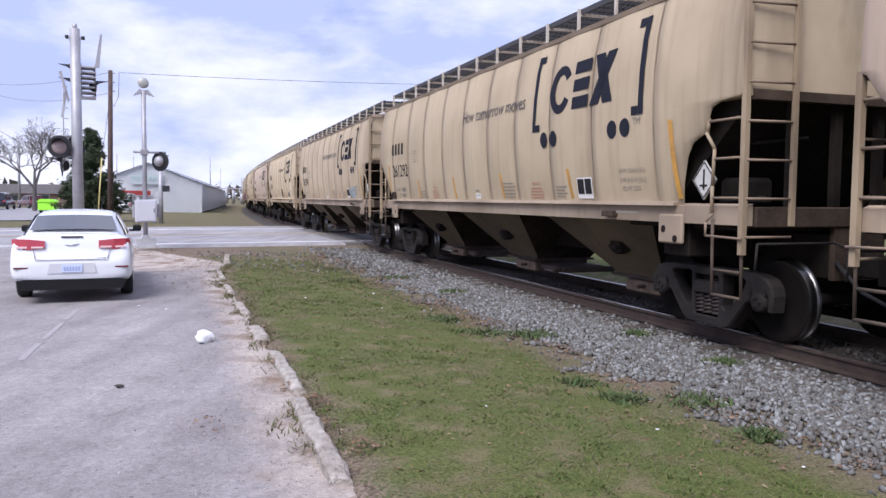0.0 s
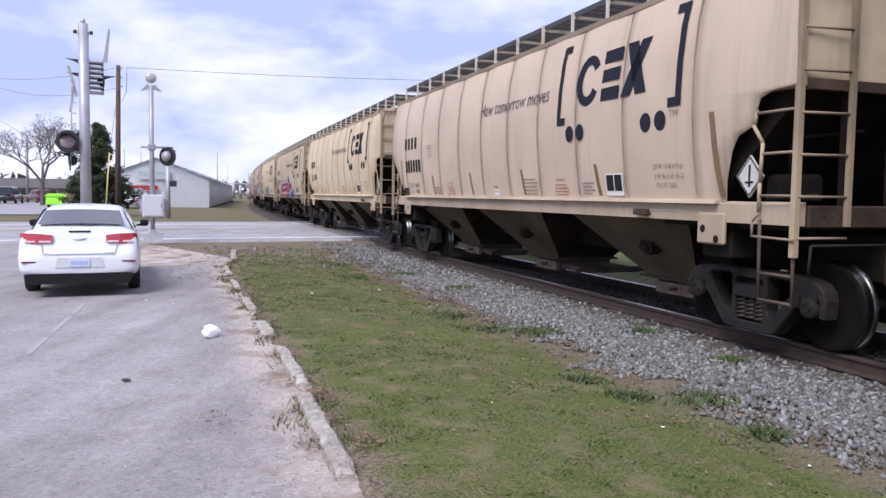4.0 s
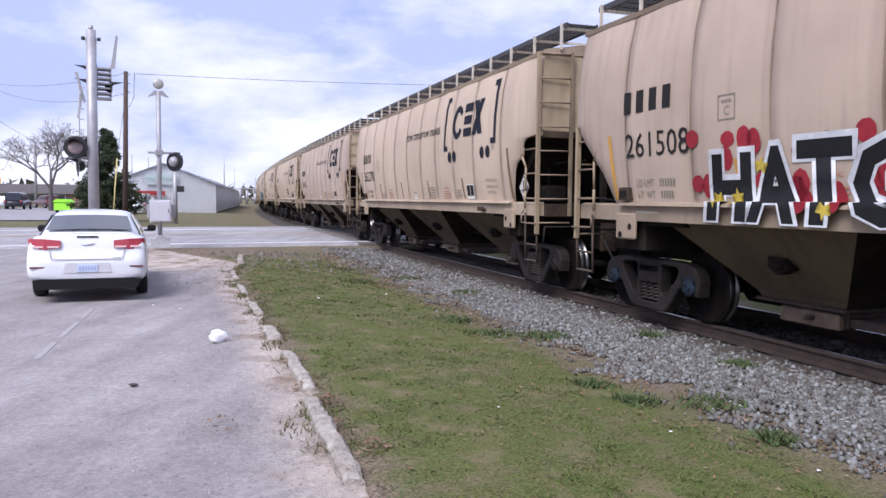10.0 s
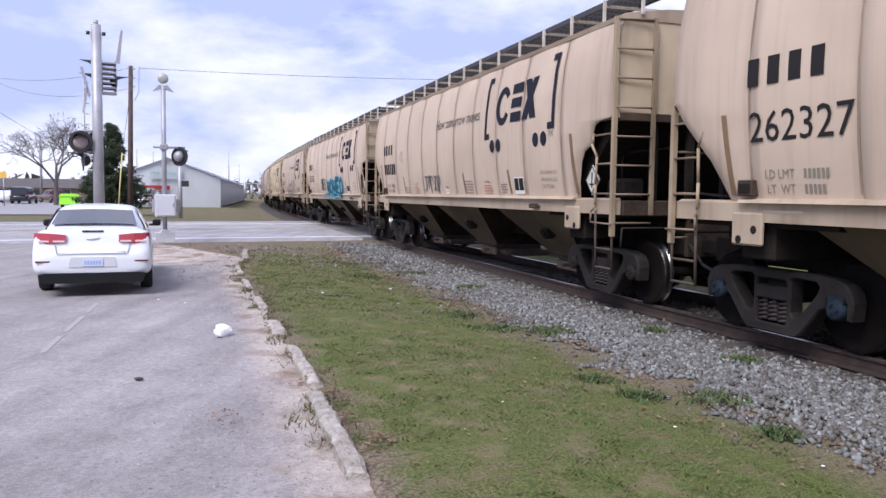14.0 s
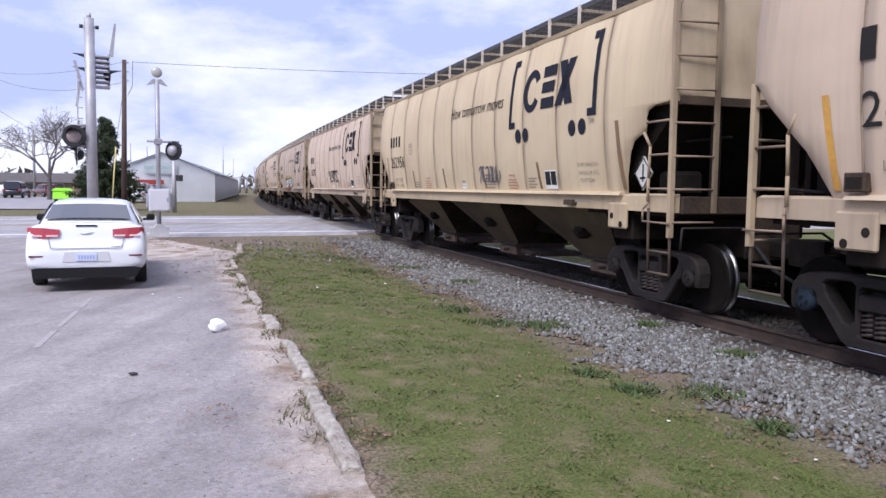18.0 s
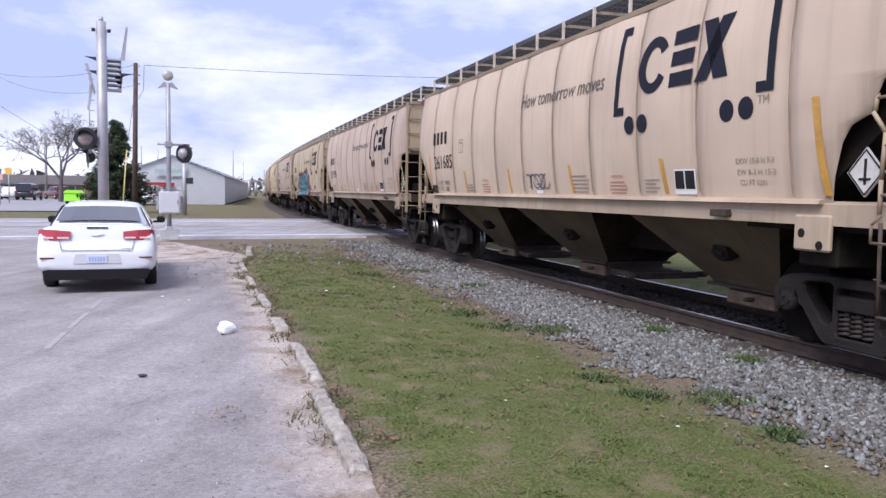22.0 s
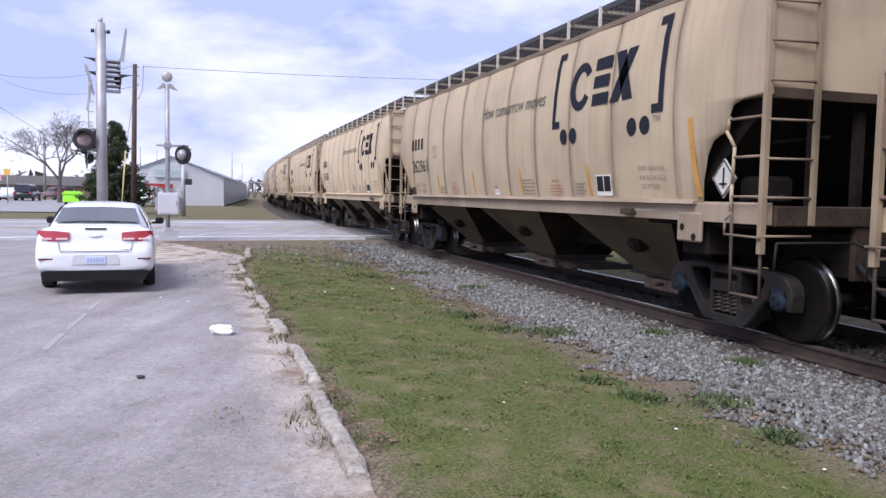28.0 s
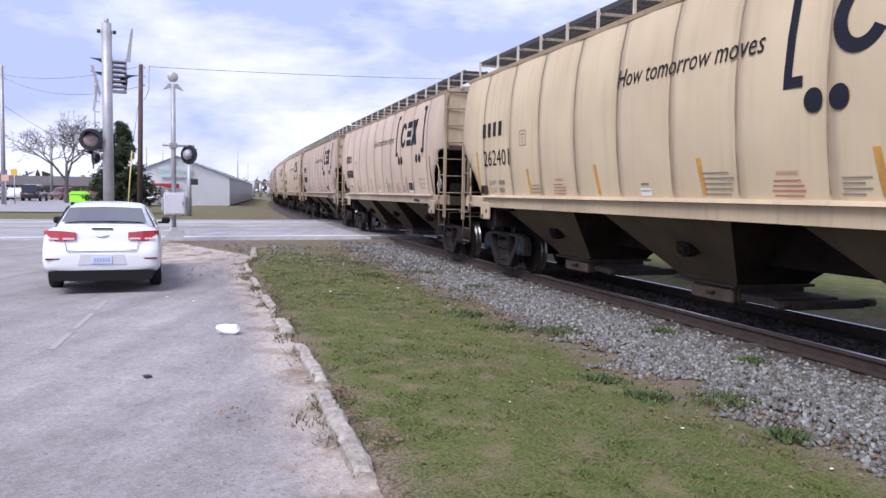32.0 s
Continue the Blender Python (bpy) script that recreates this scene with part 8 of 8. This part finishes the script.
def far_things():
    storage_building()
    low_house()
    conifer(-21.65, 48.0, 5.85, 2.3, 3, "dense dark green cedar beyond the road")
    bare_tree(-41.0, 78.0, 12.6, 7, "broad leafless tree beyond the car park", 1.2, 8)
    bare_tree(-64.0, 150.0, 9.0, 9, "leafless tree far behind the houses", 1.0, 6)
    black, dark, white, red = (mat(n, c, 0.25, coat=0.6) for n, c in (("black_car_paint", (0.012, 0.013, 0.02)), ("dark_red_car_paint", (0.08, 0.012, 0.015)), ("white_car_paint_far", (0.75, 0.76, 0.78)), ("silver_car_paint", (0.4, 0.41, 0.43))))
    parked("pickup_truck", "black pickup truck in the far car park", (-48.6, 85.6, 0.08), 18, black, 5.4, 1.85, 0.98)
    parked("parked_car", "dark red car in the far car park", (-49.8, 94.0, 0.08), 50, dark, 4.6, 1.6)
    parked("parked_car", "white car in the far car park", (-51.6, 87.6, 0.08), 18, white, 4.6, 1.45)
    parked("parked_car", "silver car in the far car park", (-57.5, 93.0, 0.08), 80, red, 4.6, 1.5)
    parked("parked_truck", "white pickup parked by the storage building", (-29.5, 72.5, 0.0), 12, white, 5.4, 1.9, 0.98)
    g = thing("green_cart", "bright lime green covered cart in the far car park", "cart", m=Matrix.Translation((-33.8, 66.5, 0.08)) @ pose(0, 0, 0, 0, 0, 10) @ Matrix.Diagonal((0.8, 0.8, 0.8, 1)))
    lime = mat("lime_green_panel", (0.35, 0.85, 0.04), 0.5)
    part("body", box((-0.85, -0.6, 0.35), (0.85, 0.6, 1.25), 0.05), lime, g)
    part("roof", prism([(-0.95, 1.25), (0.95, 1.25), (0.6, 1.55), (-0.6, 1.55)], -0.7, 0.7), lime, g)
    for s in (1, -1):
        wheel_on(g, s * 0.7, 0, 0.25, s)
    bm = bmesh.new()
    add_rod(bm, (0.5, 0.7, 0.5), (1.4, 0.9, 2.9), 0.06, 6)
    part("boom", bm, mat("orange_tan_boom", (0.6, 0.36, 0.12), 0.6), g)
    # grey relay post and small posts by the far kerb
    p = thing("relay_post", "grey post with small boxes beyond the road", "post", m=Matrix.Translation((-16.5, 45.5, 0)))
    tube_part("shaft", (0, 0, 0), (0, 0, 3.3), 0.13, M_GALV, p, r2=0.12)
    part("meter_box", box((0.12, -0.1, 1.9), (0.5, 0.1, 2.25), 0.02), M_SIGNALBLACK, p)
    part("meter_box", box((-0.45, -0.1, 0.7), (-0.14, 0.1, 1.2), 0.02), M_GALV, p)
    for x, y, h, c in ((-18.0, 46, 1.6, M_GALV), (-17.2, 46.3, 1.3, M_GALV)):
        q = thing("bollard", "short grey post beyond the road", "post", "short posts", m=Matrix.Translation((x, y, 0)))
        tube_part("shaft", (0, 0, -0.1), (0, 0, h), 0.12, c, q, n=10)
        part("cap", rods([((0, 0, h), (0, 0, h + 0.05))], 0.14, 10), c, q)
    # plant with tanks and gantry down the line
    e = thing("grain_plant", "distant grey tanks and gantry beside the line", "plant", m=Matrix.Translation((-57.0, 205, 0)))
    for x, h, r in ((0, 5.4, 0.6), (1.8, 4.6, 0.5), (4.0, 3.4, 0.6)):
        tube_part("tank", (x, 0, 0), (x, 0, h * 0.8), r * 0.7, M_GALV, e, n=20)
    part("gantry", rods([((-3, 0, 4.0), (12, 0, 4.0)), ((-3, 0, 0), (-3, 0, 4.0)), ((12, 0, 0), (12, 0, 4.2)), ((4, 0, 0), (4, 0, 7))], 0.14, 6), M_GALV, e)
    part("mast", rods([((-1.5, 0, 0), (-1.5, 0, 9))], 0.08, 6), M_GALV, e)
    # traffic signs
    for x, y, z, c, lab in ((-41.3, 69.5, 3.2, (0.65, 0.4, 0.05), "orange sign on a post in the far car park"), (-37.9, 62.5, 2.6, (0.6, 0.35, 0.3), "pale sign on a post by the far kerb")):
        q = thing("sign_post", lab, "sign", "signs", m=Matrix.Translation((x, y, 0)))
        tube_part("shaft", (0, 0, 0), (0, 0, z), 0.05, M_GALV, q, n=8)
        part("board", box((-0.3, -0.05, z - 0.55), (0.3, -0.02, z), 0.02), mat("sign_face", c, 0.5), q)
    # far car park surface
    bm = bmesh.new()
    for s in range(-52, 0, 4):
        for n in range(54, 110, 4):
            q = [ROAD_D * a + ROAD_N * b for a, b in ((s, n), (s + 4, n), (s + 4, n + 4), (s, n + 4))]
            bm.faces.new([bm.verts.new((v.x, v.y, max(0.085, ground_z(v.x, v.y) + 0.04))) for v in q])
    bmesh.ops.remove_doubles(bm, verts=bm.verts, dist=0.01)
    bmesh.ops.recalc_face_normals(bm, faces=bm.faces)
    tagged(new("pavement_far", mesh_of(bm, "pavement_far", mat("pale_far_asphalt", (0.33, 0.31, 0.32), 0.9, dark=(0.25, 0.24, 0.25), scale=0.8))), "pale asphalt car park across the road", "pavement", kind="structure")
    # woods on the horizon
    rnd = random.Random(17)
    verts, faces = [], []
    for i in range(900):
        a = radians(rnd.uniform(-85, 75))
        d = rnd.uniform(420, 620)
        c = Vector((-math.sin(a) * d, math.cos(a) * d, rnd.uniform(0, 6)))
        for _ in range(7):
            j = len(verts)
            o = Vector((rnd.gauss(0, 3), rnd.gauss(0, 2), rnd.gauss(0, 2)))
            verts += [c + o + Vector((rnd.gauss(0, 2.2), rnd.gauss(0, 1), rnd.gauss(0, 1.6))) for _ in range(3)]
            faces.append((j, j + 1, j + 2))
    me = bpy.data.meshes.new("far_woods")
    me.from_pydata(verts, [], faces)
    me.materials.append(M_WOODS)
    tagged(new("far_woods", me), "low grey-brown woods along the horizon", "woods", kind="stuff")


M_WOODS = island_mat("far_wood", [(0.12, 0.11, 0.09), (0.16, 0.14, 0.12), (0.09, 0.1, 0.07)])


# ---------------------------------------------------------------- what moves
def motions():
    for k, car in TRAIN:
        u = car_u(k)
        walk(car, [(t, car_pose(u - run(t))) for t in range(33)])
        # wheels turn while the car passes the lot
        near = [i for i in range(0, 32 * FPS + 1) if -12 < u - run(i / FPS) < 34]
        if not near:
            continue
        for o in car.children_recursive:
            if not o.name.startswith("wheelset"):
                continue
            base = o.location.copy()
            rows = [] if near[0] == 0 else [(0.0, near[0])]
            rows += [(i / FPS, i) for i in near]
            if near[-1] < 32 * FPS:
                rows.append((32.0, near[-1]))
            start = run(near[0] / FPS)
            walk(o, [(t, Matrix.Translation(base) @ Matrix.Rotation(((run(i / FPS) - start) / 0.457) % (2 * math.pi), 4, "Y")) for t, i in rows])
    at = Vector((-2.6, 8.42, 0.055))
    up = Matrix.Translation(at) @ pose(0, 0, 0, 48, 0, 70)
    lying = Matrix.Translation(at + Vector((0.0, 0.12, -0.01))) @ pose(0, 0, 0, 10, 4, 22)
    away = Matrix.Translation(at + Vector((-0.02, 0.0, -0.005))) @ pose(0, 0, 0, 10, 4, 10)
    walk(BAG, [(0, up), (18.3, up), (18.7, lying), (19.1, lying), (19.5, up), (26.2, up), (26.9, away), (32, away)])


setting()
railway()
train()
kerb_pieces()
white_sedan()
BAG = litter()
signals()
poles_and_wires()
far_things()
ground_cover()
debris()
stones()
motions()
